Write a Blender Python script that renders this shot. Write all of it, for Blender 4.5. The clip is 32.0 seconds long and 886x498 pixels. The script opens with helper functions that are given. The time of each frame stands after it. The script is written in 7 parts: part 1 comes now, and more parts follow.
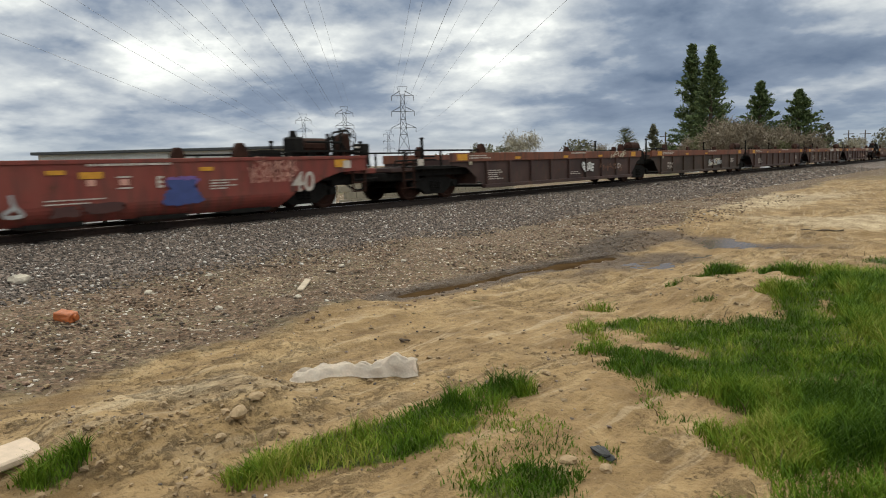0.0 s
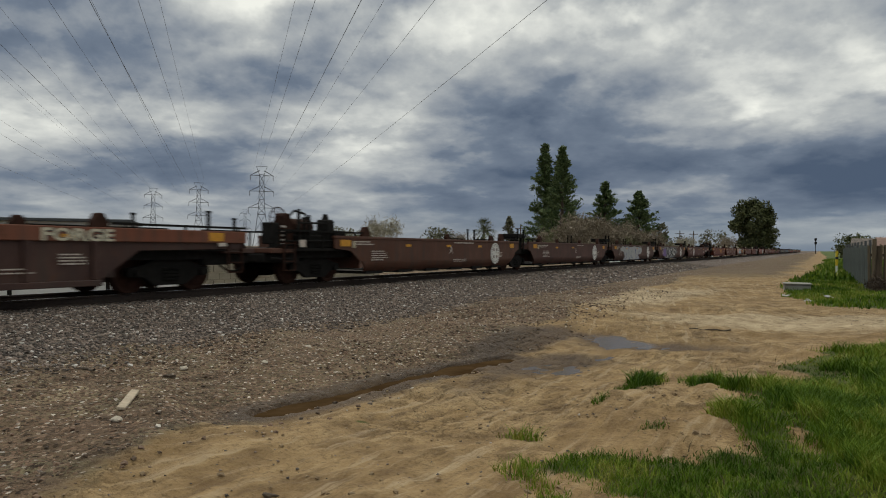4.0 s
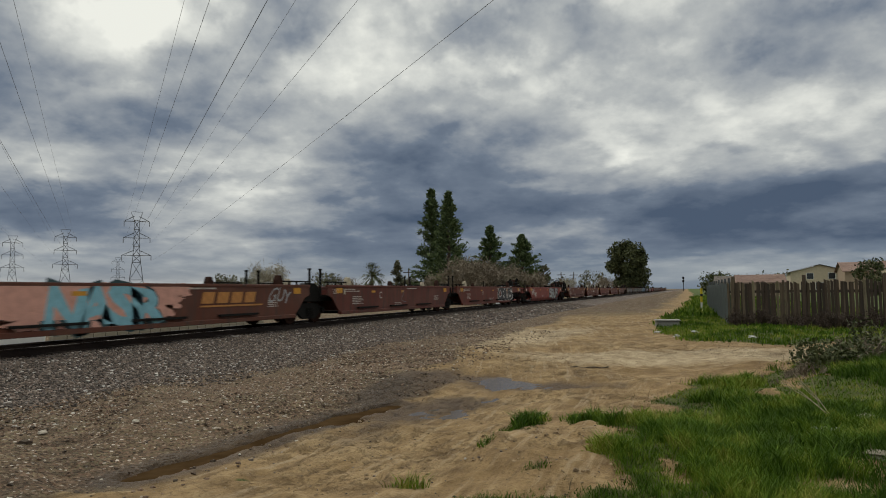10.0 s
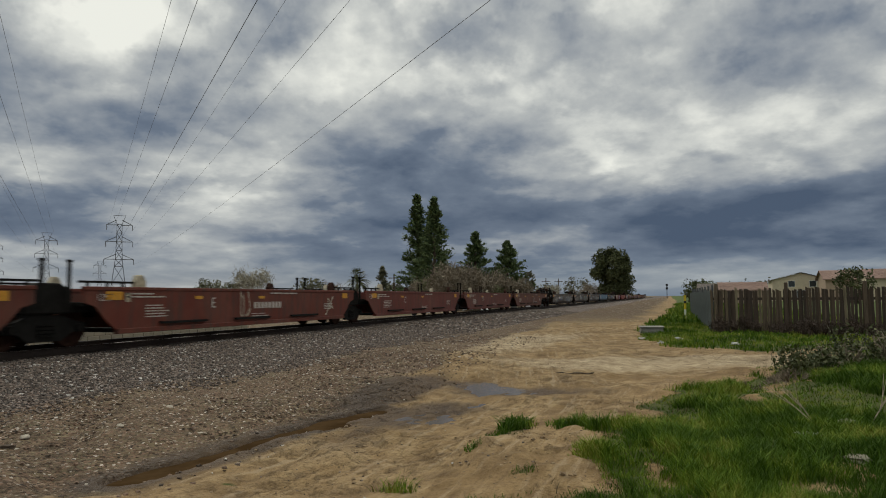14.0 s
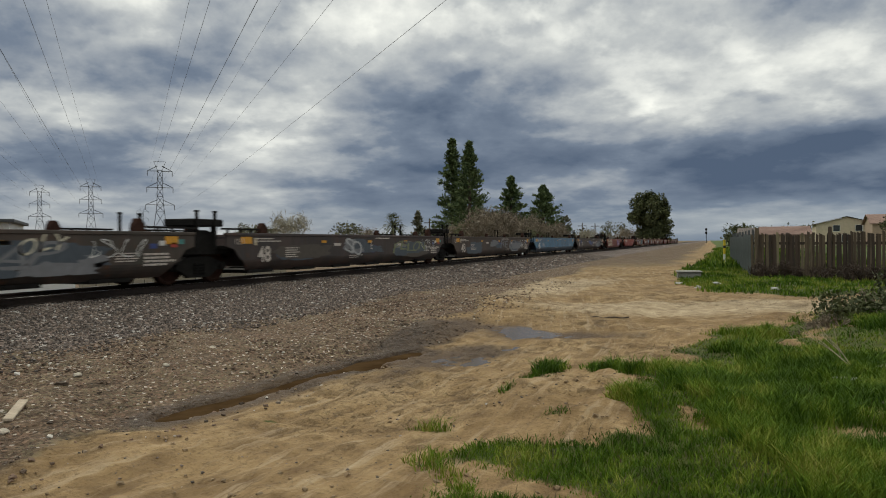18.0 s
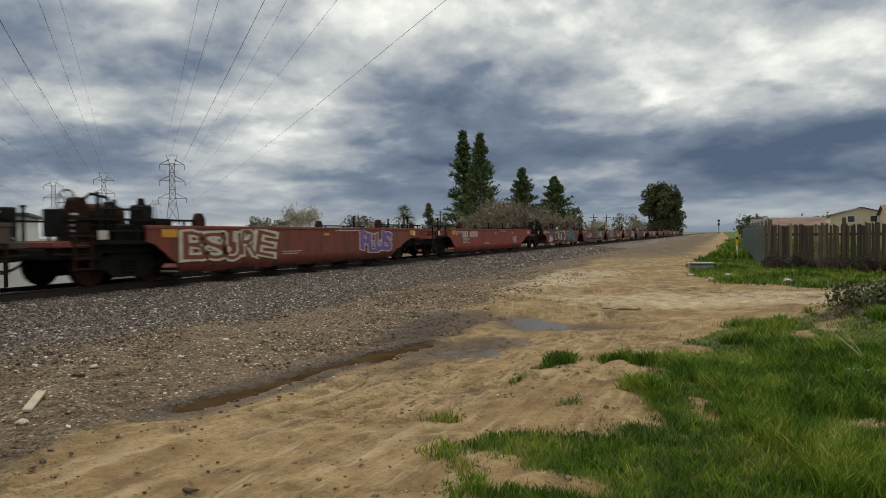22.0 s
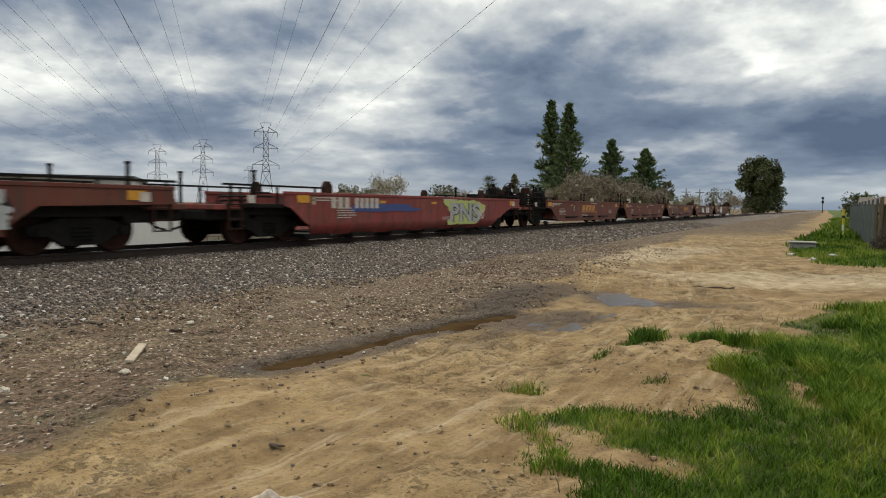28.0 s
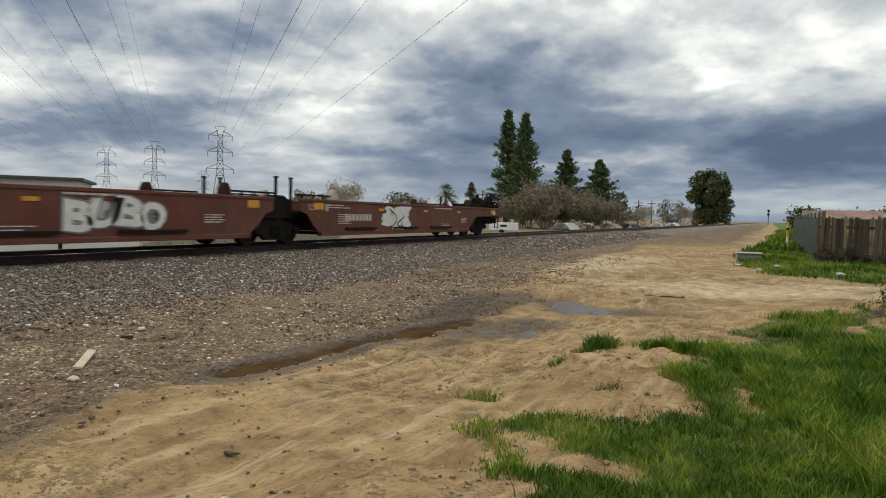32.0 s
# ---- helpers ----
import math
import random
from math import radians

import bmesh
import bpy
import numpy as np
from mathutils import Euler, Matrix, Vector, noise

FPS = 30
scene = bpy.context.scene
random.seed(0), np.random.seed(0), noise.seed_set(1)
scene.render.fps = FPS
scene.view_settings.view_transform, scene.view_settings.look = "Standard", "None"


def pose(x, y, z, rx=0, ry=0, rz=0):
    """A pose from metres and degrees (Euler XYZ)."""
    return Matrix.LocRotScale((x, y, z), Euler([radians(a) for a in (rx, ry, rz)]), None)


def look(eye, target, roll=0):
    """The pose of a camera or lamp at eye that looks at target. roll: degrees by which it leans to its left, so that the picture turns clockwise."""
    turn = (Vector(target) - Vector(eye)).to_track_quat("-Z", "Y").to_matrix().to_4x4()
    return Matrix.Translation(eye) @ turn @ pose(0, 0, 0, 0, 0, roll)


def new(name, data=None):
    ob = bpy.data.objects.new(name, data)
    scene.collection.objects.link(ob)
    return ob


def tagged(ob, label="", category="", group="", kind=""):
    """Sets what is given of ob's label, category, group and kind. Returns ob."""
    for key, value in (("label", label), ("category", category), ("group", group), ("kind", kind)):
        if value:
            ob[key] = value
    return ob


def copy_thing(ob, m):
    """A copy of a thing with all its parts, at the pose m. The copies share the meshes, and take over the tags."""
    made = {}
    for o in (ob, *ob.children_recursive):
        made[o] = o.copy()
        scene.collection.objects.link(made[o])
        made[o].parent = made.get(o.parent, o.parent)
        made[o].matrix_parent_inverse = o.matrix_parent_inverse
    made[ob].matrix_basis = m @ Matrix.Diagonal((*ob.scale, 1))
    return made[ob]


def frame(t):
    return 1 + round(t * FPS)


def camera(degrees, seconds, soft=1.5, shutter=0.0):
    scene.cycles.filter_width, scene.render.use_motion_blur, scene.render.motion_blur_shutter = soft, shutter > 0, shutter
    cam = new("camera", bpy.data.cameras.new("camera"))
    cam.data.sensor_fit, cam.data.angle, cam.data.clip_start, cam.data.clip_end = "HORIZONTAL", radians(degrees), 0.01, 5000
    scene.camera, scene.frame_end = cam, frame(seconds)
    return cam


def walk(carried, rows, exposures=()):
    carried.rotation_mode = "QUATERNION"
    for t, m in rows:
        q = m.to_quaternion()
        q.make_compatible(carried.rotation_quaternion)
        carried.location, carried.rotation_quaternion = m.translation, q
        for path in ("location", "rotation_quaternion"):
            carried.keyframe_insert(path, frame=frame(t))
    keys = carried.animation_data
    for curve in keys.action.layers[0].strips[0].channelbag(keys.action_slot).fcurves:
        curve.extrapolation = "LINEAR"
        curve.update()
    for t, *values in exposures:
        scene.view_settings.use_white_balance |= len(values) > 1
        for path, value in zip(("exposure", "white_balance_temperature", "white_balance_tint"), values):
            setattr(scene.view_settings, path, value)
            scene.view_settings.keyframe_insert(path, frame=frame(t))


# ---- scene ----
cam = camera(64.6, 32.0, soft=1.0, shutter=0.2)
PATH = [
    (0, (1.297, -1.208, 1.604), (-5.076, 6.403, 0.398), -1.74),
    (0.5, (1.057, -1.078, 1.544), (-5.348, 6.533, 0.516), -2.67),
    (1, (0.917, -0.923, 1.526), (-5.133, 6.997, 0.714), -3.04),
    (1.5, (0.688, -0.636, 1.535), (-5.389, 7.256, 0.647), -2.68),
    (2, (0.491, -0.531, 1.586), (-5.657, 7.353, 1.812), -2.26),
    (2.5, (0.319, -0.274, 1.557), (-5.302, 7.996, 1.610), -2.06),
    (3, (0.133, -0.081, 1.596), (-5.496, 8.183, 1.555), -0.76),
    (3.5, (-0.005, 0.024, 1.588), (-5.005, 8.684, 1.602), -0.59),
    (4, (-0.042, 0.028, 1.597), (-4.775, 8.836, 1.574), 0.55),
    (4.5, (-0.022, 0.029, 1.601), (-4.413, 9.013, 1.542), 1.09),
    (6.5, (0.030, 0.004, 1.603), (-3.506, 9.358, 1.688), -0.65),
    (7, (0.045, 0.035, 1.607), (-3.480, 9.393, 1.680), -0.86),
    (7.5, (0.034, 0.036, 1.605), (-3.337, 9.450, 1.699), -1.09),
    (8, (0.014, 0.033, 1.602), (-3.195, 9.503, 1.682), -0.97),
    (8.5, (-0.008, 0.042, 1.614), (-3.233, 9.506, 1.800), -0.63),
    (9, (-0.002, 0.024, 1.612), (-3.253, 9.470, 2.056), -0.67),
    (9.5, (0.008, 0.021, 1.609), (-3.273, 9.449, 2.202), -0.68),
    (10, (0.012, 0.030, 1.615), (-3.261, 9.460, 2.221), -0.70),
    (10.5, (0.014, 0.015, 1.617), (-3.237, 9.451, 2.245), -0.56),
    (11, (0.017, 0.013, 1.624), (-3.231, 9.447, 2.298), -0.41),
    (11.5, (0.020, 0.005, 1.615), (-3.225, 9.438, 2.316), -0.60),
    (12, (0.013, 0.004, 1.616), (-3.235, 9.435, 2.322), -0.56),
    (12.5, (0.004, 0.011, 1.615), (-3.252, 9.437, 2.348), -0.58),
    (13, (-0.007, 0.009, 1.611), (-3.267, 9.435, 2.337), -0.46),
    (13.5, (-0.011, 0.001, 1.612), (-3.183, 9.457, 2.338), -0.32),
    (14, (-0.007, -0.015, 1.605), (-3.078, 9.476, 2.293), -0.41),
    (14.5, (0.003, -0.010, 1.600), (-2.996, 9.517, 2.092), -0.60),
    (16.5, (0.013, 0.004, 1.603), (-3.101, 9.506, 1.767), -0.70),
    (17, (-0.004, -0.001, 1.600), (-3.145, 9.493, 1.636), -0.61),
    (17.5, (-0.010, -0.012, 1.598), (-3.381, 9.402, 1.506), -0.53),
    (18, (0.004, -0.007, 1.599), (-3.556, 9.338, 1.503), -0.42),
    (18.5, (0.021, -0.002, 1.597), (-3.551, 9.338, 1.527), -0.41),
    (19, (0.029, -0.001, 1.599), (-3.535, 9.342, 1.540), -0.51),
    (19.5, (0.032, -0.051, 1.606), (-3.399, 9.342, 1.548), -0.46),
    (20, (0.023, -0.052, 1.598), (-3.491, 9.309, 1.479), -0.72),
    (20.5, (0.024, -0.038, 1.601), (-3.551, 9.300, 1.464), -0.74),
    (21, (0.024, -0.041, 1.600), (-3.580, 9.285, 1.466), -0.79),
    (21.5, (0.023, -0.041, 1.598), (-3.608, 9.275, 1.440), -0.75),
    (22, (0.014, -0.038, 1.600), (-3.692, 9.248, 1.394), -0.60),
    (22.5, (0.011, -0.038, 1.597), (-4.041, 9.101, 1.359), -0.56),
    (23, (-0.012, 0.000, 1.605), (-5.071, 8.615, 1.174), -0.98),
    (23.5, (-0.020, 0.005, 1.607), (-5.880, 8.096, 1.163), -1.16),
    (24, (-0.005, -0.037, 1.599), (-5.944, 8.004, 1.332), -0.82),
    (24.5, (-0.000, -0.046, 1.591), (-5.684, 8.180, 1.476), 0.32),
    (25, (0.001, -0.019, 1.595), (-5.213, 8.514, 1.484), 1.05),
    (25.5, (-0.019, 0.012, 1.599), (-5.204, 8.555, 1.223), 1.16),
    (26, (-0.006, -0.004, 1.580), (-5.157, 8.549, 1.012), 1.21),
    (26.5, (-0.016, 0.002, 1.575), (-4.850, 8.733, 0.949), 1.31),
    (28.5, (-0.035, 0.036, 1.581), (-4.811, 8.799, 0.957), 0.68),
    (29, (-0.028, 0.023, 1.581), (-4.774, 8.808, 1.038), 0.62),
    (29.5, (-0.036, 0.026, 1.577), (-4.594, 8.912, 1.069), 0.70),
    (30, (-0.034, 0.030, 1.576), (-4.459, 8.984, 1.077), 1.03),
    (30.5, (-0.041, 0.037, 1.576), (-4.371, 9.037, 1.073), 1.26),
    (31, (-0.039, 0.023, 1.580), (-4.153, 9.127, 1.131), 1.44),
    (31.5, (-0.038, 0.011, 1.581), (-4.134, 9.122, 1.130), 1.50),
    (32, (-0.031, -0.014, 1.582), (-4.261, 9.034, 1.075), 1.55),
]
walk(cam, [(t, look(eye, target, roll)) for t, eye, target, roll in PATH],
     exposures=[(0.0, 0.24), (1.5, 0.2), (2.5, -0.2), (3.5, -0.45), (9.0, -0.48), (12.0, -0.56), (14.0, -0.52), (18.0, -0.28), (22.0, -0.2), (24.0, -0.06), (26.0, 0.0), (32.0, 0.06)])

# ---- light: a broken overcast, the sun behind bright cloud beyond the track ----
SUN_AZ, SUN_EL = 46.0, 34.0          # degrees to the left of the track's line, and up


def heading(az, el=0.0):
    a, e = radians(az), radians(el)
    return Vector((-math.sin(a) * math.cos(e), math.cos(a) * math.cos(e), math.sin(e)))


def spot(az, dist, z=0.0):
    """A place at that distance, in a direction counted to the left from the track's line."""
    v = heading(az) * dist
    return Vector((v.x, v.y, z))


class Nodes:
    """Short hand for node trees."""

    def __init__(self, tree):
        self.tree = tree
        tree.nodes.clear()

    def add(self, kind, _props=None, **inputs):
        n = self.tree.nodes.new(kind)
        p = _props or {}
        if "operation" in p:
            n.operation = p["operation"]
        if "use_clamp" in p:
            n.use_clamp = p["use_clamp"]
        if "interpolation_type" in p:
            n.interpolation_type = p["interpolation_type"]
        if "feature" in p:
            n.feature = p["feature"]
        if "attribute_name" in p:
            n.attribute_name = p["attribute_name"]
        if "sky_type" in p:
            n.sky_type, n.sun_disc = p["sky_type"], p["sun_disc"]
            n.sun_elevation, n.sun_rotation = p["sun_elevation"], p["sun_rotation"]
        for k, v in inputs.items():
            self.set(n, k, v)
        return n

    def set(self, n, key, v):
        key = key.replace("_", " ")
        if key.startswith("in") and key[2:].isdigit():
            sock = n.inputs[int(key[2:])]
        else:
            sock = n.inputs[key]
        if isinstance(v, bpy.types.NodeSocket):
            self.tree.links.new(v, sock)
        else:
            if sock.type == "RGBA" and len(v) == 3:
                v = (*v, 1.0)
            sock.default_value = v

    def math(self, op, a, b=0.0, clamp=False):
        return self.add("ShaderNodeMath", {"operation": op, "use_clamp": clamp}, in0=a, in1=b).outputs[0]

    def vmath(self, op, a, b=(0, 0, 0)):
        return self.add("ShaderNodeVectorMath", {"operation": op}, in0=a, in1=b).outputs["Value" if op in ("DOT_PRODUCT", "LENGTH") else "Vector"]

    def mix(self, fac, a, b, mode="MIX"):
        n = self.tree.nodes.new("ShaderNodeMix")
        n.data_type, n.blend_type = "RGBA", mode
        for i, v in ((0, fac), (6, a), (7, b)):
            if isinstance(v, bpy.types.NodeSocket):
                self.tree.links.new(v, n.inputs[i])
            else:
                n.inputs[i].default_value = v if i == 0 else ((*v, 1.0) if len(v) == 3 else v)
        return n.outputs[2]

    def ramp(self, fac, stops, mode="LINEAR"):
        n = self.tree.nodes.new("ShaderNodeValToRGB")
        r = n.color_ramp
        r.interpolation = mode
        while len(r.elements) < len(stops):
            r.elements.new(0.5)
        for e, (p, c) in zip(r.elements, stops):
            e.position, e.color = p, ((*c, 1.0) if not isinstance(c, float) else (c, c, c, 1.0))
        self.tree.links.new(fac, n.inputs[0])
        return n.outputs[0]

    def noise(self, vec, scale, detail=4.0, rough=0.55, distort=0.0):
        return self.add("ShaderNodeTexNoise", None, Vector=vec, Scale=scale, Detail=detail, Roughness=rough, Distortion=distort).outputs["Fac"]

    def smooth(self, v, lo, hi):
        n = self.add("ShaderNodeMapRange", {"interpolation_type": "SMOOTHSTEP"}, Value=v)
        n.inputs["From Min"].default_value, n.inputs["From Max"].default_value = lo, hi
        return n.outputs["Result"]


def make_world():
    w = bpy.data.worlds.new("overcast_sky")
    scene.world = w
    w.use_nodes = True
    n = Nodes(w.node_tree)
    way = n.add("ShaderNodeTexCoord").outputs["Generated"]
    sep = n.add("ShaderNodeSeparateXYZ", Vector=way)
    up = n.math("MAXIMUM", sep.outputs["Z"], 0.0)
    # clouds laid on a drum: long and flat low down, rounder higher up
    level = n.math("SQRT", n.math("ADD", n.math("MULTIPLY", sep.outputs["X"], sep.outputs["X"]), n.math("ADD", n.math("MULTIPLY", sep.outputs["Y"], sep.outputs["Y"]), 0.0004)))
    rise = n.math("MULTIPLY", n.math("LOGARITHM", n.math("ADD", up, 0.11), 2.71828), 1.45)
    v = n.add("ShaderNodeCombineXYZ", X=n.math("ADD", n.math("MULTIPLY", n.math("DIVIDE", sep.outputs["X"], level), 2.3), 4.1), Y=n.math("ADD", n.math("MULTIPLY", n.math("DIVIDE", sep.outputs["Y"], level), 2.3), 2.3), Z=rise).outputs[0]
    big = n.noise(v, 0.8, 2.0, 0.5)
    mid = n.noise(v, 1.9, 7.0, 0.50)
    fine = n.noise(v, 8.5, 5.0, 0.6)
    # rounded heads of cloud with grey bases
    stir = n.vmath("SCALE", n.vmath("SUBTRACT", n.add("ShaderNodeTexNoise", None, Vector=v, Scale=3.0, Detail=5.0, Roughness=0.6).outputs["Color"], (0.5, 0.5, 0.5)))
    stir.node.inputs["Scale"].default_value = 0.5

    def heads(at):
        return n.add("ShaderNodeTexVoronoi", {"feature": "SMOOTH_F1"}, Vector=at, Scale=2.1, Detail=2.0, Roughness=0.5, Smoothness=0.9).outputs["Distance"]

    at = n.vmath("ADD", v, stir)
    puff = heads(at)
    relief = n.math("SUBTRACT", heads(n.vmath("ADD", at, (0.0, 0.0, 0.10))), puff)
    # bearing to the left of the track's line and height, in degrees, with ragged edges
    rag = n.math("MULTIPLY", n.math("SUBTRACT", n.noise(v, 2.6, 5.0, 0.6), 0.5), 9.0)
    az = n.math("ADD", n.math("MULTIPLY", n.math("ARCTAN2", n.math("MULTIPLY", sep.outputs["X"], -1.0), sep.outputs["Y"]), 57.2958), n.math("MULTIPLY", rag, 1.6))
    el = n.math("ADD", n.math("MULTIPLY", n.math("ARCSINE", sep.outputs["Z"]), 57.2958), n.math("MULTIPLY", rag, 0.45))

    def bank(a, b, wide, high):
        u, q = n.math("DIVIDE", n.math("SUBTRACT", az, a), wide), n.math("DIVIDE", n.math("SUBTRACT", el, b), high)
        return n.math("EXPONENT", n.math("MULTIPLY", n.math("ADD", n.math("MULTIPLY", u, u), n.math("MULTIPLY", q, q)), -1.0))

    tone = n.math("ADD", n.math("MULTIPLY", big, 0.42), n.math("ADD", n.math("MULTIPLY", mid, 0.66), n.math("MULTIPLY", fine, 0.12)))
    tone = n.math("ADD", tone, -0.026)
    tone = n.math("ADD", tone, n.math("MULTIPLY", relief, 0.30))
    for a, b, wide, high, k in ((45, 20, 6, 4.0, 0.20), (38, 27, 26, 7, 0.06), (56, 8.4, 13, 1.6, 0.11), (62, 16, 10, 6, -0.12), (-6, 5.6, 17, 2.3, -0.16), (14, 9.0, 14, 2.5, -0.06), (52, 13, 11, 2.4, -0.10), (-12, 11.0, 14, 2.6, 0.05), (4, 17, 9, 3, -0.05), (10, 5.5, 42, 3.6, -0.11), (31, 4.5, 14, 3.2, -0.06), (30, 19, 10, 5, 0.07), (4, 12, 13, 3.5, -0.05), (22, 4.0, 16, 1.2, 0.04), (60, 4.2, 16, 1.8, -0.10), (27, 16, 10, 6, 0.05), (-8, 3.0, 22, 2.2, -0.08), (22, 7, 12, 4, -0.06)):
        tone = n.math("ADD", tone, n.math("MULTIPLY", bank(a, b, wide, high), k))
    cloud = n.ramp(tone, [(0.26, (0.105, 0.145, 0.225)), (0.43, (0.228, 0.274, 0.362)), (0.52, (0.425, 0.454, 0.508)), (0.61, (0.66, 0.67, 0.68)), (0.76, (1.25, 1.22, 1.14))])
    # bluer air low down and a pale strip on the horizon
    sky = n.add("ShaderNodeTexSky", {"sky_type": "NISHITA", "sun_disc": False, "sun_elevation": radians(SUN_EL), "sun_rotation": radians(-SUN_AZ)}).outputs["Color"]
    low = n.math("SUBTRACT", 1.0, n.smooth(up, 0.0, 0.07))
    clear = n.mix(0.75, n.mix(1.0, sky, (0.05, 0.05, 0.05), "MULTIPLY"), (0.225, 0.315, 0.455))
    col = n.mix(n.math("MULTIPLY", low, 0.72), cloud, clear)
    # the deck is thinner and brighter overhead
    lift = n.math("ADD", 1.0, n.math("MULTIPLY", n.smooth(up, 0.45, 0.9), 0.9))
    col = n.mix(n.math("MULTIPLY", n.smooth(up, 0.45, 0.9), 0.7), col, (0.88, 0.86, 0.74))
    col = n.mix(1.0, col, (0.965, 1.0, 0.985), "MULTIPLY")
    bg = n.add("ShaderNodeBackground", Color=col, Strength=lift)
    out = n.add("ShaderNodeOutputWorld")
    w.node_tree.links.new(bg.outputs[0], out.inputs[0])


make_world()
sun_lamp = new("sun", bpy.data.lights.new("sun", "SUN"))
sun_lamp.data.energy, sun_lamp.data.angle, sun_lamp.data.color = 1.1, radians(16), (1.0, 0.92, 0.78)
sun_lamp.matrix_world = look(heading(SUN_AZ, SUN_EL) * 50, (0, 0, 0))


# ---- materials ----
def material(name, build):
    m = bpy.data.materials.new(name)
    m.use_nodes = True
    n = Nodes(m.node_tree)
    bsdf = n.add("ShaderNodeBsdfPrincipled")
    out = n.add("ShaderNodeOutputMaterial")
    m.node_tree.links.new(bsdf.outputs[0], out.inputs[0])
    build(n, bsdf)
    return m


def bumped(n, bsdf, height, strength=0.4, dist=0.02):
    b = n.add("ShaderNodeBump", Strength=strength, Distance=dist, Height=height)
    n.set(bsdf, "Normal", b.outputs[0])


def coords(n, world=False):
    return n.add("ShaderNodeNewGeometry").outputs["Position"] if world else n.add("ShaderNodeTexCoord").outputs["Object"]


def plain(name, color, rough=0.7, metal=0.0, vary=0.25, scale=8.0, bump=0.15, world=False, islands=0.0, sheen=0.5):
    """A surface with blotches, grain and a fine relief."""

    def build(n, bsdf):
        p = coords(n, world)
        a, b = n.noise(p, scale, 3.0), n.noise(p, scale * 9, 3.0)
        f = n.math("ADD", n.math("MULTIPLY", a, 0.65), n.math("MULTIPLY", b, 0.35))
        if islands:
            r = n.add("ShaderNodeNewGeometry").outputs["Random Per Island"]
            f = n.math("ADD", n.math("MULTIPLY", f, 1 - islands), n.math("MULTIPLY", r, islands))
        lo = tuple(c * (1 - vary) for c in color)
        hi = tuple(min(1.0, c * (1 + vary)) for c in color)
        n.set(bsdf, "Base Color", n.ramp(f, [(0.3, lo), (0.7, hi)]))
        n.set(bsdf, "Roughness", n.math("ADD", n.math("MULTIPLY", b, 0.25), rough - 0.12, True))
        bsdf.inputs["Metallic"].default_value = metal
        bsdf.inputs["Specular IOR Level"].default_value = sheen
        if bump:
            bumped(n, bsdf, b, bump, 0.01)

    return material(name, build)


def paint_build(grime, rust_amount, gloss):
    def build(n, bsdf):
        p = coords(n)
        base = n.add("ShaderNodeObjectInfo").outputs["Color"]
        rnd = n.add("ShaderNodeObjectInfo").outputs["Random"]
        off = n.vmath("ADD", p, n.add("ShaderNodeCombineXYZ", X=n.math("MULTIPLY", rnd, 37.0), Y=n.math("MULTIPLY", rnd, 91.0), Z=0.0).outputs[0])
        streaks = n.add("ShaderNodeMapping", Vector=off)
        streaks.inputs["Scale"].default_value = (1.0, 3.2, 0.45)
        s = n.noise(streaks.outputs[0], 1.8, 5.0, 0.62)
        blot = n.noise(off, 0.7, 4.0, 0.6)
        grain = n.noise(off, 22.0, 3.0)
        faded = n.mix(n.smooth(blot, 0.35, 0.75), base, n.mix(0.22, base, (0.26, 0.14, 0.10)))
        dirty = n.mix(n.math("MULTIPLY", n.smooth(s, 0.42, 0.72), grime), faded, (0.055, 0.042, 0.036))
        rusty = n.mix(n.math("MULTIPLY", n.smooth(n.noise(off, 3.1, 6.0, 0.7), 0.58, 0.68), rust_amount), dirty, (0.10, 0.038, 0.018))
        n.set(bsdf, "Base Color", n.mix(n.math("MULTIPLY", grain, 0.14), rusty, (0.10, 0.06, 0.045)))
        n.set(bsdf, "Roughness", n.math("ADD", n.math("MULTIPLY", s, 0.3), gloss))
        bsdf.inputs["Specular IOR Level"].default_value = 0.3
        bumped(n, bsdf, n.math("ADD", blot, n.math("MULTIPLY", grain, 0.1)), 0.12, 0.02)

    return build


PAINT = material("weathered_car_paint", paint_build(0.72, 0.7, 0.50))
IRON = plain("greasy_dark_steel", (0.013, 0.012, 0.011), 0.85, 0.0, 0.5, 6.0, 0.3, sheen=0.12)
RUST = plain("brown_rusted_steel", (0.036, 0.016, 0.011), 0.85, 0.0, 0.5, 5.0, 0.3, sheen=0.15)
RAIL = plain("rusty_rail_steel", (0.032, 0.020, 0.015), 0.75, 0.1, 0.4, 14.0, 0.2, True)
RAILTOP = plain("polished_rail_head", (0.38, 0.36, 0.34), 0.3, 0.9, 0.2, 14.0, 0.05, True)
TIE = plain("creosoted_tie_wood", (0.022, 0.017, 0.013), 0.9, 0.0, 0.5, 7.0, 0.4, True)
YELLOW = plain("faded_yellow_decal", (0.58, 0.27, 0.02), 0.6, 0.0, 0.3, 7.0, 0.05)
STENCIL = plain("dirty_white_stencil", (0.50, 0.44, 0.39), 0.7, 0.0, 0.3, 9.0, 0.05)
GOLD = plain("faded_gold_lettering", (0.46, 0.20, 0.05), 0.7, 0.0, 0.3, 6.0, 0.05)
DUSTY = plain("dusty_cream_guide", (0.42, 0.36, 0.26), 0.8, 0.0, 0.4, 9.0, 0.2)
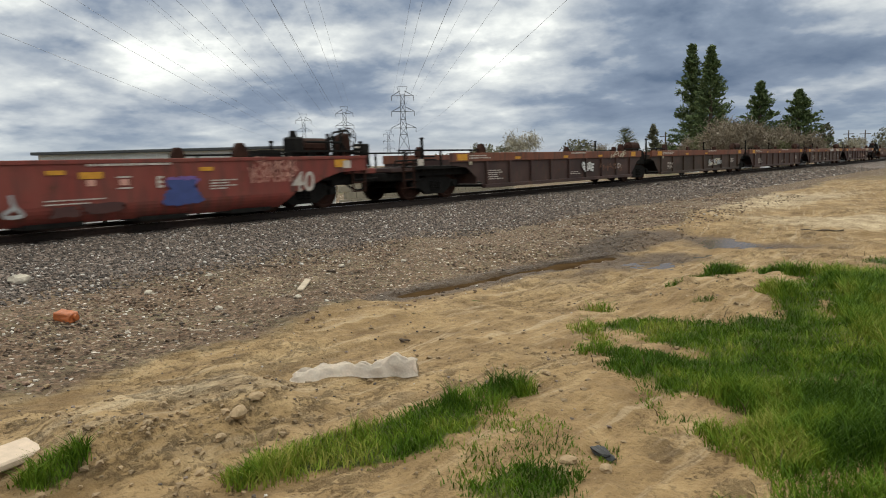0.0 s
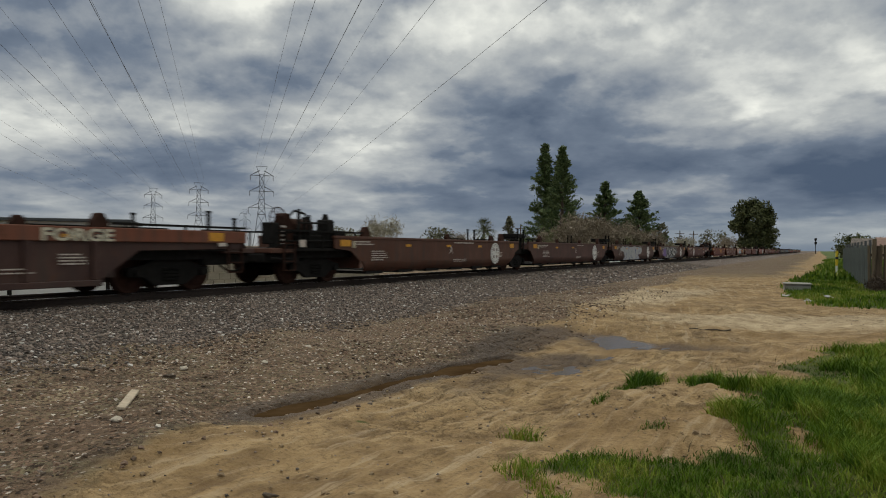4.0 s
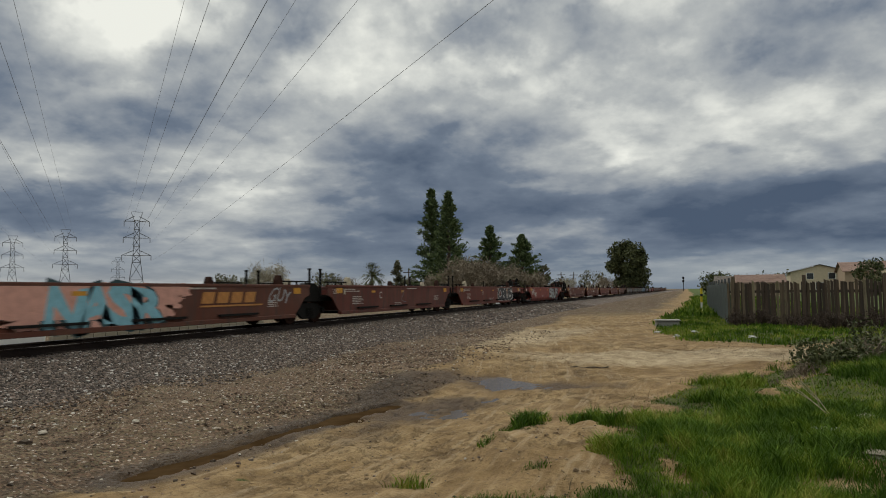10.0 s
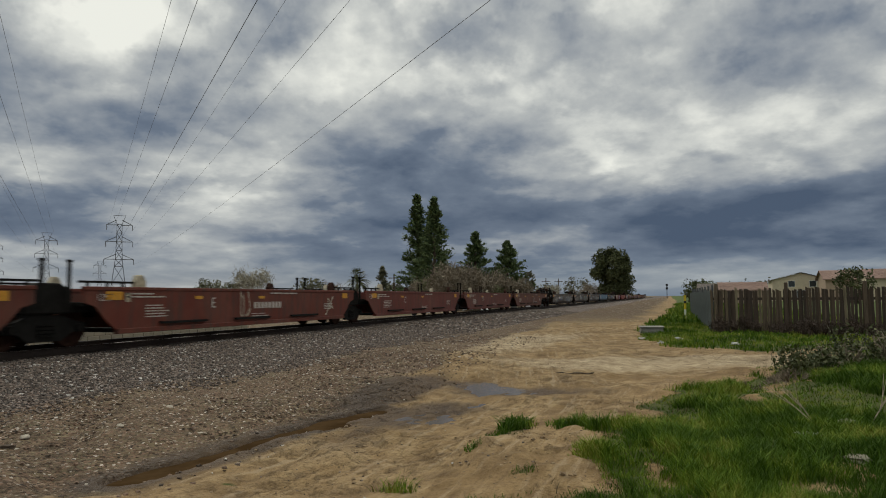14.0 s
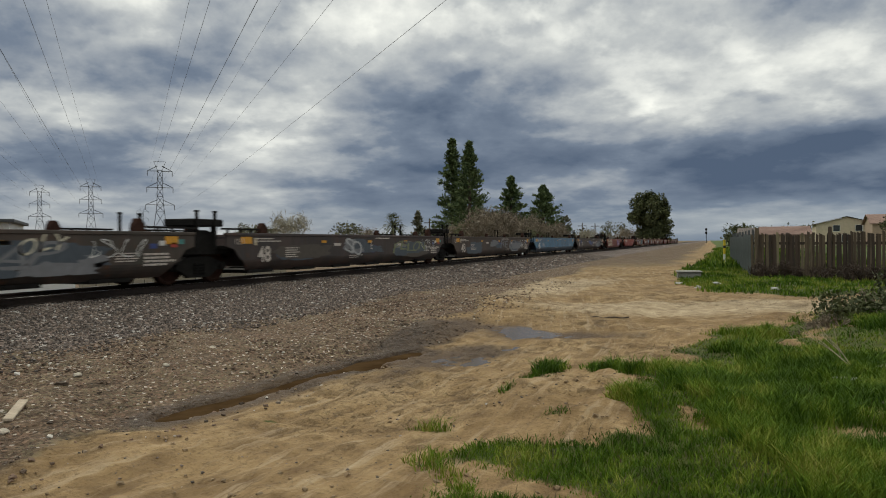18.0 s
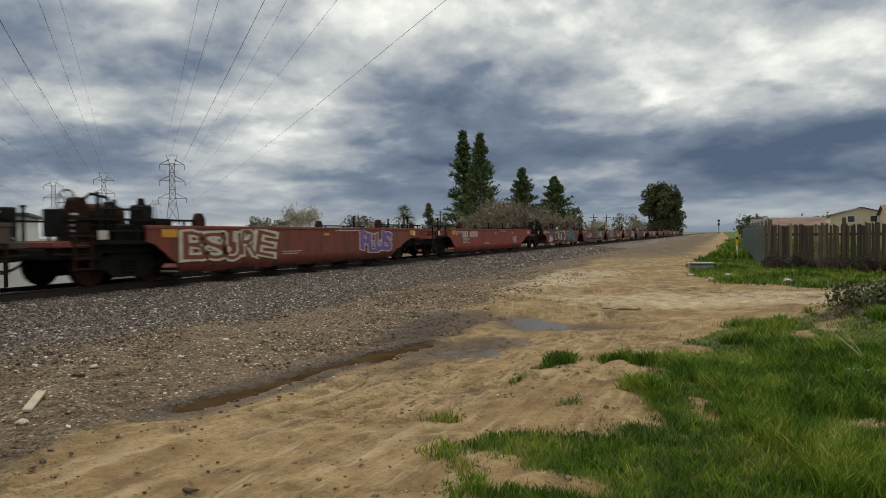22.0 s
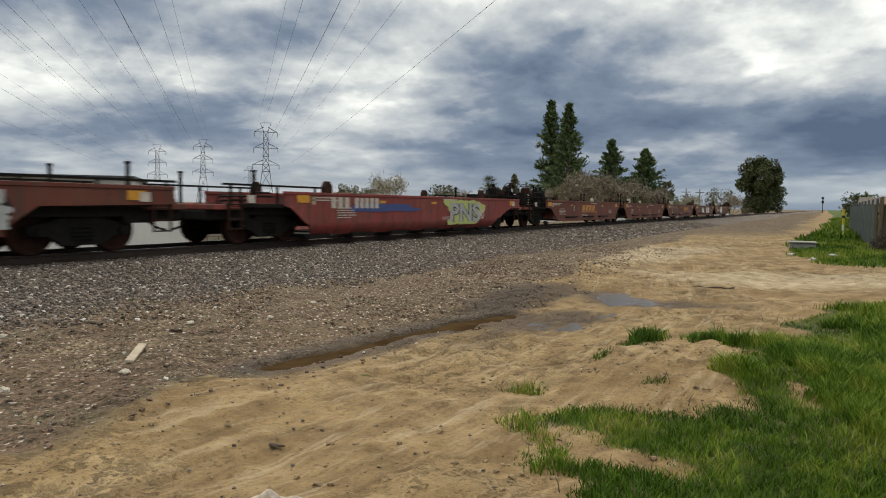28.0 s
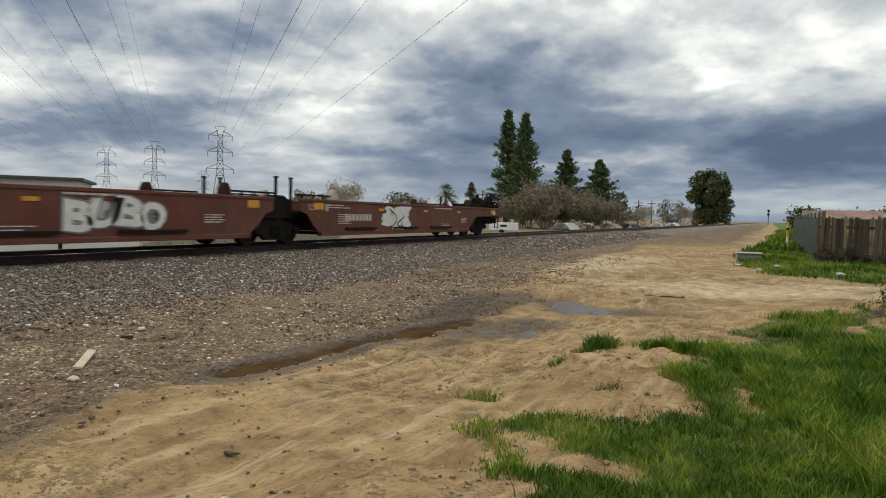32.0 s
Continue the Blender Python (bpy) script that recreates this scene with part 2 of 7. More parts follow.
SPRAY = {k: plain(k + "_spray_paint", c, 0.6, 0.0, 0.22, 5.0, 0.03) for k, c in dict(
    white=(0.62, 0.61, 0.58), silver=(0.36, 0.36, 0.36), black=(0.02, 0.02, 0.022), blue=(0.038, 0.060, 0.20), pale_blue=(0.22, 0.46, 0.55),
    pink=(0.62, 0.32, 0.25), teal=(0.06, 0.22, 0.21), lime=(0.42, 0.46, 0.15), purple=(0.16, 0.09, 0.28), cream=(0.55, 0.50, 0.38), maroon=(0.060, 0.020, 0.017), grey=(0.16, 0.16, 0.17), gold=(0.40, 0.22, 0.06), rust=(0.13, 0.055, 0.025), brick=(0.17, 0.050, 0.030), slate=(0.055, 0.068, 0.085), umber=(0.065, 0.052, 0.040), red=(0.38, 0.05, 0.03), teal_dark=(0.022, 0.060, 0.070), faint=(0.24, 0.17, 0.14), moss=(0.17, 0.18, 0.09)).items()}


def ground_build(n, bsdf):
    p = coords(n, True)
    att = lambda k: n.add("ShaderNodeAttribute", {"attribute_name": k}).outputs["Fac"]
    ballast, wet, turf, gravel = att("ballast"), att("wet"), att("turf"), att("gravel")
    a, b, c = n.noise(p, 0.35, 4.0), n.noise(p, 2.3, 6.0, 0.62), n.noise(p, 24.0, 4.0, 0.65)
    # dry sand, pale where it is packed, with wheel streaks along the tracks
    sep = n.add("ShaderNodeSeparateXYZ", Vector=p)
    stretched = n.add("ShaderNodeMapping", Vector=p)
    stretched.inputs["Scale"].default_value = (0.42, 1.5, 1.0)
    along = n.add("ShaderNodeMapping", Vector=p)
    along.inputs["Rotation"].default_value = (0, 0, radians(-14))
    along.inputs["Scale"].default_value = (3.0, 0.45, 1.0)
    turn = n.smooth(sep.outputs["Y"], 9.0, 14.0)
    ruts = n.mix(turn, n.noise(along.outputs[0], 1.5, 6.0, 0.66), n.noise(stretched.outputs[0], 1.6, 6.0, 0.66))
    lane = n.add("ShaderNodeCombineXYZ", X=n.math("MULTIPLY", att("across"), 5.0), Y=n.math("MULTIPLY", att("run"), 0.5), Z=0.0).outputs[0]
    worn = n.noise(lane, 1.3, 7.0, 0.68, 0.3)
    thin = n.noise(n.add("ShaderNodeCombineXYZ", X=n.math("MULTIPLY", att("across"), 34.0), Y=n.math("MULTIPLY", att("run"), 2.6), Z=0.0).outputs[0], 1.0, 5.0, 0.62, 0.5)
    f = n.math("ADD", n.math("MULTIPLY", b, 0.55), n.math("ADD", n.math("MULTIPLY", a, 0.30), n.math("MULTIPLY", ruts, 0.15)))
    sand = n.ramp(f, [(0.36, (0.130, 0.084, 0.045)), (0.50, (0.265, 0.187, 0.108)), (0.62, (0.39, 0.295, 0.19))])
    sand = n.mix(n.math("MULTIPLY", n.smooth(ruts, 0.50, 0.68), 0.30), sand, (0.42, 0.325, 0.215))
    sand = n.mix(n.math("MULTIPLY", n.smooth(ruts, 0.46, 0.34), 0.32), sand, (0.145, 0.096, 0.055))
    sand = n.mix(n.math("MULTIPLY", n.smooth(c, 0.52, 0.66), 0.55), sand, (0.105, 0.070, 0.040))
    blot = n.smooth(n.noise(p, 0.9, 5.0, 0.62, 0.4), 0.50, 0.68)
    sand = n.mix(n.math("MULTIPLY", blot, 0.55), sand, (0.165, 0.108, 0.054))
    sand = n.mix(1.0, sand, (1.12, 1.04, 0.85), "MULTIPLY")
    sand = n.mix(n.math("MULTIPLY", n.smooth(worn, 0.52, 0.66), 0.55), sand, (0.44, 0.335, 0.215))
    sand = n.mix(n.math("MULTIPLY", n.smooth(worn, 0.46, 0.33), 0.45), sand, (0.130, 0.080, 0.042))
    sand = n.mix(n.math("MULTIPLY", n.math("MULTIPLY", att("rut"), n.smooth(b, 0.40, 0.60)), 0.6), sand, (0.120, 0.076, 0.042))
    packed = n.smooth(n.math("ADD", att("packed"), n.math("MULTIPLY", n.math("SUBTRACT", worn, 0.5), 1.1)), 0.28, 0.75)
    pale = n.ramp(b, [(0.35, (0.33, 0.245, 0.150)), (0.62, (0.56, 0.445, 0.295))])
    pale = n.mix(n.math("MULTIPLY", n.smooth(thin, 0.47, 0.37), 0.8), pale, (0.135, 0.086, 0.046))
    sand = n.mix(n.math("MULTIPLY", packed, 0.85), sand, pale)
    dirt = n.ramp(f, [(0.36, (0.086, 0.062, 0.034)), (0.52, (0.190, 0.142, 0.082)), (0.64, (0.33, 0.262, 0.160))])
    dirt = n.mix(n.math("MULTIPLY", n.smooth(n.noise(p, 0.5, 4.0, 0.6, 0.5), 0.48, 0.62), 0.6), dirt, (0.150, 0.135, 0.078))
    dirt = n.mix(n.math("MULTIPLY", n.smooth(n.noise(p, 0.8, 4.0, 0.6, 0.5), 0.53, 0.66), 0.6), dirt, (0.075, 0.050, 0.036))
    dirt = n.mix(n.math("MULTIPLY", n.smooth(c, 0.50, 0.66), 0.6), dirt, (0.075, 0.056, 0.040))
    sand = n.mix(n.smooth(n.math("ADD", gravel, n.math("MULTIPLY", n.math("SUBTRACT", b, 0.5), 1.0)), 0.15, 0.65), sand, dirt)
    sand = n.mix(n.math("MULTIPLY", n.math("MULTIPLY", packed, n.smooth(gravel, 0.2, 0.6)), 0.8), sand, pale)
    red = n.smooth(n.noise(p, 0.45, 5.0, 0.6, 0.6), 0.46, 0.62)
    sand = n.mix(n.math("MULTIPLY", n.math("MULTIPLY", red, n.smooth(gravel, 0.25, 0.7)), 0.55), sand, (0.125, 0.068, 0.045))
    # crushed rock: cells of many greys, browns and pinks
    cells = n.add("ShaderNodeTexVoronoi", {"feature": "F1"}, Vector=p, Scale=19.0)
    tone = n.add("ShaderNodeSeparateXYZ", Vector=cells.outputs["Color"]).outputs
    rock = n.ramp(tone[0], [(0.0, (0.035, 0.029, 0.027)), (0.45, (0.115, 0.090, 0.080)), (0.75, (0.22, 0.155, 0.130)), (0.94, (0.31, 0.26, 0.22)), (0.985, (0.62, 0.58, 0.54))])
    cells2 = n.add("ShaderNodeTexVoronoi", {"feature": "F1"}, Vector=p, Scale=34.0)
    tone2 = n.add("ShaderNodeSeparateXYZ", Vector=cells2.outputs["Color"]).outputs
    pebble = n.ramp(tone2[1], [(0.0, (0.050, 0.033, 0.021)), (0.5, (0.160, 0.102, 0.064)), (0.85, (0.245, 0.152, 0.102)), (0.94, (0.32, 0.24, 0.17)), (0.985, (0.64, 0.57, 0.50))])
    gm = n.smooth(n.math("ADD", gravel, n.math("MULTIPLY", n.math("SUBTRACT", b, 0.5), 1.3)), 0.35, 0.65)
    gm = n.math("MULTIPLY", gm, n.smooth(n.math("ADD", tone2[2], n.math("MULTIPLY", gravel, 0.30)), 0.55, 0.75))
    col = n.mix(gm, sand, pebble)
    soil = n.ramp(b, [(0.3, (0.026, 0.048, 0.006)), (0.7, (0.075, 0.098, 0.016))])
    col = n.mix(n.math("MULTIPLY", n.smooth(n.math("ADD", turf, n.math("MULTIPLY", n.math("SUBTRACT", b, 0.5), 0.5)), 0.5, 0.9), 0.9), col, soil)
    far_turf = n.smooth(turf, 1.05, 1.3)
    col = n.mix(far_turf, col, n.ramp(b, [(0.3, (0.050, 0.080, 0.014)), (0.7, (0.105, 0.135, 0.030))]))
    bm = n.smooth(n.math("ADD", ballast, n.math("MULTIPLY", n.math("SUBTRACT", b, 0.5), 0.7)), 0.35, 0.6)
    col = n.mix(bm, col, rock)
    wm = n.smooth(n.math("ADD", wet, n.math("MULTIPLY", n.math("SUBTRACT", b, 0.5), 0.5)), 0.3, 0.75)
    col = n.mix(wm, col, n.mix(0.6, n.mix(1.0, col, (0.42, 0.36, 0.30), "MULTIPLY"), (0.062, 0.037, 0.019)))
    # oily ballast, with the shade below the train painted into the same dark strip
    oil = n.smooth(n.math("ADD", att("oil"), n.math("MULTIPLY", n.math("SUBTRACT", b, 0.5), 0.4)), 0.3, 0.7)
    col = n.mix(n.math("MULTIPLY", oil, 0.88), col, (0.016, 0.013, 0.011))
    n.set(bsdf, "Base Color", col)
    n.set(bsdf, "Roughness", n.math("SUBTRACT", 0.95, n.math("MULTIPLY", wm, 0.25)))
    bsdf.inputs["Specular IOR Level"].default_value = 0.3
    stones = n.math("MULTIPLY", n.math("MAXIMUM", gm, bm), n.math("SUBTRACT", 1.0, cells.outputs["Distance"]))
    clods = n.math("MULTIPLY", n.math("SUBTRACT", 1.0, n.smooth(n.add("ShaderNodeTexVoronoi", {"feature": "F1"}, Vector=n.vmath("ADD", p, n.add("ShaderNodeCombineXYZ", X=b, Y=c, Z=0.0).outputs[0]), Scale=6.5).outputs["Distance"], 0.05, 0.5)), n.smooth(a, 0.42, 0.6))
    stones = n.math("ADD", stones, n.math("MULTIPLY", n.math("ADD", clods, b), 0.9))
    h = n.math("ADD", n.math("MULTIPLY", stones, 1.0), n.math("ADD", n.math("MULTIPLY", c, 0.6), n.math("MULTIPLY", ruts, 0.15)))
    bumped(n, bsdf, h, 0.9, 0.05)


GROUND = material("sandy_ground", ground_build)


def stone_material(name, stops):
    def build(n, bsdf):
        r = n.add("ShaderNodeNewGeometry").outputs["Random Per Island"]
        p = coords(n, True)
        c = n.ramp(r, stops)
        n.set(bsdf, "Base Color", n.mix(n.math("MULTIPLY", n.noise(p, 60.0, 3.0), 0.3), c, (0.15, 0.115, 0.085)))
        bsdf.inputs["Roughness"].default_value = 0.9
        bumped(n, bsdf, n.noise(p, 90.0, 3.0), 0.4, 0.01)

    return material(name, build)


STONE = stone_material("crushed_rock", [(0.0, (0.034, 0.028, 0.026)), (0.40, (0.100, 0.082, 0.072)), (0.68, (0.20, 0.148, 0.122)), (0.93, (0.27, 0.212, 0.178)), (0.982, (0.66, 0.62, 0.58))])
GRIT = stone_material("brown_grit", [(0.0, (0.038, 0.026, 0.018)), (0.40, (0.110, 0.070, 0.045)), (0.72, (0.235, 0.142, 0.096)), (0.92, (0.29, 0.22, 0.15)), (0.965, (0.66, 0.61, 0.54))])


def leaf_material(name, dark, light, warm=None):
    def build(n, bsdf):
        r = n.add("ShaderNodeNewGeometry").outputs["Random Per Island"]
        p = coords(n, True)
        f = n.math("ADD", n.math("MULTIPLY", r, 0.6), n.math("MULTIPLY", n.noise(p, 0.8, 3.0), 0.4))
        stops = [(0.15, dark), (0.75, light)] + ([(0.97, warm)] if warm else [])
        n.set(bsdf, "Base Color", n.ramp(f, stops))
        bsdf.inputs["Roughness"].default_value = 0.65
        bsdf.inputs["Specular IOR Level"].default_value = 0.25

    return material(name, build)




def grass_build(n, bsdf):
    r = n.add("ShaderNodeNewGeometry").outputs["Random Per Island"]
    p = coords(n, True)
    patches = n.smooth(n.add("ShaderNodeMath", {"operation": "ADD"}, in0=n.math("MULTIPLY", n.noise(p, 0.55, 3.0), 0.6), in1=n.math("MULTIPLY", n.noise(p, 2.6, 3.0), 0.4)).outputs[0], 0.36, 0.64)
    f = n.math("ADD", n.math("MULTIPLY", r, 0.36), n.math("MULTIPLY", n.smooth(n.math("ADD", n.math("MULTIPLY", patches, 0.6), n.math("MULTIPLY", n.noise(p, 5.5, 3.0), 0.5)), 0.28, 0.82), 0.64))
    n.set(bsdf, "Base Color", n.ramp(f, [(0.05, (0.030, 0.070, 0.005)), (0.45, (0.088, 0.158, 0.012)), (0.75, (0.185, 0.255, 0.026)), (0.97, (0.33, 0.30, 0.075))]))
    bsdf.inputs["Roughness"].default_value = 0.6
    bsdf.inputs["Specular IOR Level"].default_value = 0.12


GRASS = material("spring_grass", grass_build)
DRYGRASS = leaf_material("dry_weed_stalks", (0.08, 0.055, 0.03), (0.20, 0.15, 0.08))
NEEDLES = leaf_material("dark_conifer_foliage", (0.030, 0.054, 0.022), (0.145, 0.190, 0.075))
LEAVES = leaf_material("dull_green_foliage", (0.032, 0.042, 0.017), (0.110, 0.120, 0.048))
# olive leaves paled and greyed: distance haze is put into the colour
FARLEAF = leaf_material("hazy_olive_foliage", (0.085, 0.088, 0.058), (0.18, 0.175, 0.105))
BARETWIG = leaf_material("bare_brown_twigs", (0.115, 0.092, 0.065), (0.280, 0.230, 0.165))
PALETWIG = leaf_material("pale_bare_twigs", (0.22, 0.20, 0.15), (0.36, 0.33, 0.25))
OLIVETWIG = leaf_material("budding_olive_twigs", (0.085, 0.090, 0.045), (0.20, 0.20, 0.10))
DEADWEED = leaf_material("dark_dead_weeds", (0.030, 0.020, 0.016), (0.085, 0.058, 0.042))
BARK = plain("rough_bark", (0.085, 0.062, 0.046), 0.9, 0.0, 0.4, 3.0, 0.5, True)
GALV = plain("grey_galvanised_steel", (0.085, 0.09, 0.095), 0.6, 0.2, 0.2, 3.0, 0.1)
WIRE = plain("dark_power_line", (0.10, 0.10, 0.11), 0.6, 0.3, 0.1, 1.0, 0.0)
PORCELAIN = plain("grey_insulator", (0.12, 0.12, 0.13), 0.4, 0.0, 0.2, 3.0, 0.0)


def board_build(n, bsdf):
    p = coords(n)
    rnd = n.add("ShaderNodeObjectInfo").outputs["Random"]
    off = n.vmath("ADD", p, n.add("ShaderNodeCombineXYZ", X=n.math("MULTIPLY", rnd, 50.0), Y=0.0, Z=n.math("MULTIPLY", rnd, 20.0)).outputs[0])
    g = n.add("ShaderNodeMapping", Vector=off)
    g.inputs["Scale"].default_value = (9.0, 9.0, 0.8)
    grain = n.noise(g.outputs[0], 2.5, 5.0, 0.65)
    c = n.ramp(rnd, [(0.0, (0.045, 0.032, 0.024)), (0.5, (0.085, 0.058, 0.040)), (0.8, (0.125, 0.090, 0.058)), (1.0, (0.24, 0.20, 0.12))])
    n.set(bsdf, "Base Color", n.mix(n.math("MULTIPLY", n.smooth(grain, 0.4, 0.7), 0.6), c, (0.05, 0.04, 0.032)))
    bsdf.inputs["Roughness"].default_value = 0.9
    bumped(n, bsdf, grain, 0.5, 0.01)


BOARD = material("weathered_fence_board", board_build)
CORRUGATED = plain("dull_corrugated_sheet", (0.155, 0.18, 0.175), 0.6, 0.2, 0.25, 1.5, 0.05)
STUCCO = plain("cream_stucco", (0.55, 0.47, 0.34), 0.9, 0.0, 0.12, 2.0, 0.1, True)
TAN = plain("tan_stucco", (0.40, 0.30, 0.22), 0.9, 0.0, 0.12, 2.0, 0.1, True)
TILE = plain("terracotta_roof_tile", (0.29, 0.19, 0.155), 0.85, 0.0, 0.25, 1.2, 0.3, True)
GREYTILE = plain("grey_brown_roof_tile", (0.20, 0.17, 0.15), 0.85, 0.0, 0.25, 1.2, 0.3, True)
PANE = plain("dark_window_glass", (0.03, 0.035, 0.04), 0.15, 0.0, 0.2, 1.0, 0.0)
WHITEWALL = plain("white_metal_siding", (0.66, 0.67, 0.66), 0.6, 0.0, 0.1, 0.6, 0.05, True)
DARKROOF = plain("dark_roof_edge", (0.05, 0.055, 0.06), 0.6, 0.0, 0.2, 1.0, 0.05, True)
CONCRETE = plain("pale_concrete", (0.25, 0.245, 0.22), 0.9, 0.0, 0.25, 2.5, 0.25, True)
BLOCK = plain("tan_concrete_block", (0.28, 0.25, 0.19), 0.9, 0.0, 0.2, 2.0, 0.25, True)
TARP = plain("white_plastic_tarp", (0.72, 0.73, 0.74), 0.5, 0.0, 0.12, 1.5, 0.2, True)
BAG = plain("dirty_white_plastic", (0.46, 0.45, 0.42), 0.55, 0.0, 0.2, 9.0, 0.3)
CLOTH = plain("dirty_white_cloth", (0.74, 0.65, 0.56), 0.95, 0.0, 0.2, 6.0, 0.3)
ORANGE = plain("orange_plastic", (0.40, 0.11, 0.03), 0.5, 0.0, 0.3, 12.0, 0.2)
OLDWOOD = plain("bleached_wood", (0.44, 0.36, 0.27), 0.9, 0.0, 0.25, 14.0, 0.4)
BLEACHED = plain("sun_bleached_board", (0.56, 0.44, 0.34), 0.9, 0.0, 0.15, 14.0, 0.3)
DARKWOOD = plain("dark_dead_wood", (0.10, 0.075, 0.055), 0.95, 0.0, 0.35, 14.0, 0.4)
BLACKRAG = plain("black_rubber", (0.018, 0.018, 0.02), 0.7, 0.0, 0.3, 12.0, 0.3)
SAFETY = plain("yellow_marker_plastic", (0.62, 0.46, 0.02), 0.5, 0.0, 0.1, 6.0, 0.05)
WHITEPL = plain("white_marker_plastic", (0.72, 0.72, 0.68), 0.5, 0.0, 0.1, 6.0, 0.05)
SANDCLOD = plain("dry_sand_clod", (0.27, 0.19, 0.11), 0.95, 0.0, 0.3, 9.0, 0.5, True, 0.4)
CHUNK = plain("pale_rock", (0.50, 0.44, 0.36), 0.95, 0.0, 0.3, 7.0, 0.4)


def water_build(n, bsdf):
    bsdf.inputs["Base Color"].default_value = (0.105, 0.072, 0.042, 1)
    bsdf.inputs["Roughness"].default_value = 0.16
    bsdf.inputs["IOR"].default_value = 1.33
    bumped(n, bsdf, n.noise(coords(n, True), 7.0, 2.0), 0.03, 0.02)


WATER = material("shallow_water", water_build)


def mud_build(n, bsdf):
    """Water thick with silt."""
    n.set(bsdf, "Base Color", n.ramp(n.noise(coords(n, True), 3.0, 4.0), [(0.35, (0.048, 0.028, 0.013)), (0.65, (0.080, 0.049, 0.024))]))
    bsdf.inputs["Roughness"].default_value = 0.35
    bsdf.inputs["Specular IOR Level"].default_value = 0.0
    bumped(n, bsdf, n.noise(coords(n, True), 9.0, 3.0), 0.08, 0.02)


MUD = material("silty_water", mud_build)


# ---- mesh helpers ----
def part(name, bm, mat, parent=None, label="", at=None, kind=""):
    """Links a bmesh (or a mesh) as one object, under a thing or a part."""
    if isinstance(bm, bmesh.types.BMesh):
        me = bpy.data.meshes.new(name)
        bm.normal_update()
        bm.to_mesh(me)
        bm.free()
        me.materials.append(mat)
    else:
        me = bm
        if not me.materials:
            me.materials.append(mat)
    ob = new(name, me)
    ob.parent = parent
    if at is not None:
        ob.matrix_basis = at
    return tagged(ob, label, kind=kind)


def thing(name, label, category, m=None, group="", kind=""):
    ob = new(name)
    ob.empty_display_size = 0.2
    if m is not None:
        ob.matrix_basis = m
    return tagged(ob, label, category, group, kind)


def box(bm, x0, x1, y0, y1, z0, z1):
    v = [bm.verts.new(p) for p in ((x0, y0, z0), (x1, y0, z0), (x1, y1, z0), (x0, y1, z0), (x0, y0, z1), (x1, y0, z1), (x1, y1, z1), (x0, y1, z1))]
    for f in ((0, 3, 2, 1), (4, 5, 6, 7), (0, 1, 5, 4), (1, 2, 6, 5), (2, 3, 7, 6), (3, 0, 4, 7)):
        bm.faces.new([v[i] for i in f])
    return bm


def slab(bm, yz, x0, x1):
    """A plate: the outline yz (counter-clockwise seen from +x), from x0 to x1."""
    a = [bm.verts.new((x0, y, z)) for y, z in yz]
    b = [bm.verts.new((x1, y, z)) for y, z in yz]
    bm.faces.new(b)
    bm.faces.new(a[::-1])
    for i in range(len(yz)):
        j = (i + 1) % len(yz)
        bm.faces.new((a[i], a[j], b[j], b[i]))
    return bm


def tube(bm, p, q, r0, r1=None, n=6, cap=True):
    p, q = Vector(p), Vector(q)
    r1 = r0 if r1 is None else r1
    d = (q - p).normalized()
    s = d.orthogonal().normalized()
    t = d.cross(s)
    rings = []
    for c, r in ((p, r0), (q, r1)):
        rings.append([bm.verts.new(c + (s * math.cos(2 * math.pi * k / n) + t * math.sin(2 * math.pi * k / n)) * r) for k in range(n)])
    for k in range(n):
        bm.faces.new((rings[0][k], rings[0][(k + 1) % n], rings[1][(k + 1) % n], rings[1][k]))
    if cap:
        bm.faces.new(rings[0][::-1])
        bm.faces.new(rings[1])
    return bm


def ring(bm, c, axis, rad, r, n=14, m=5):
    """A torus."""
    axis = Vector(axis).normalized()
    s = axis.orthogonal().normalized()
    t = axis.cross(s)
    c = Vector(c)
    grid = []
    for i in range(n):
        a = 2 * math.pi * i / n
        o = s * math.cos(a) + t * math.sin(a)
        grid.append([bm.verts.new(c + o * (rad + r * math.cos(2 * math.pi * k / m)) + axis * r * math.sin(2 * math.pi * k / m)) for k in range(m)])
    for i in range(n):
        for k in range(m):
            bm.faces.new((grid[i][k], grid[(i + 1) % n][k], grid[(i + 1) % n][(k + 1) % m], grid[i][(k + 1) % m]))
    return bm


def strand(bm, pts, r, n=4):
    """One unbroken thin cable through the points."""
    rows = []
    for i, p in enumerate(pts):
        d = (pts[min(i + 1, len(pts) - 1)] - pts[max(i - 1, 0)]).normalized()
        s = d.cross(Vector((0, 0, 1))).normalized()
        t = s.cross(d)
        rows.append([bm.verts.new(p + (s * math.cos(6.2832 * k / n) + t * math.sin(6.2832 * k / n)) * r) for k in range(n)])
    for a, b in zip(rows, rows[1:]):
        for k in range(n):
            bm.faces.new((a[k], a[(k + 1) % n], b[(k + 1) % n], b[k]))
    return bm


def lump(bm, c, size, seed, sub=1, rough=0.25):
    """An uneven stone or clod."""
    rng = random.Random(seed)
    made = bmesh.ops.create_icosphere(bm, subdivisions=sub, radius=1.0)["verts"]
    o = Vector((rng.random() * 50, rng.random() * 50, rng.random() * 50))
    for v in made:
        k = 1 + rough * 2 * noise.noise(v.co * 1.3 + o)
        v.co = Vector((v.co.x * size[0] * k, v.co.y * size[1] * k, v.co.z * size[2] * k)) + Vector(c)
    return bm


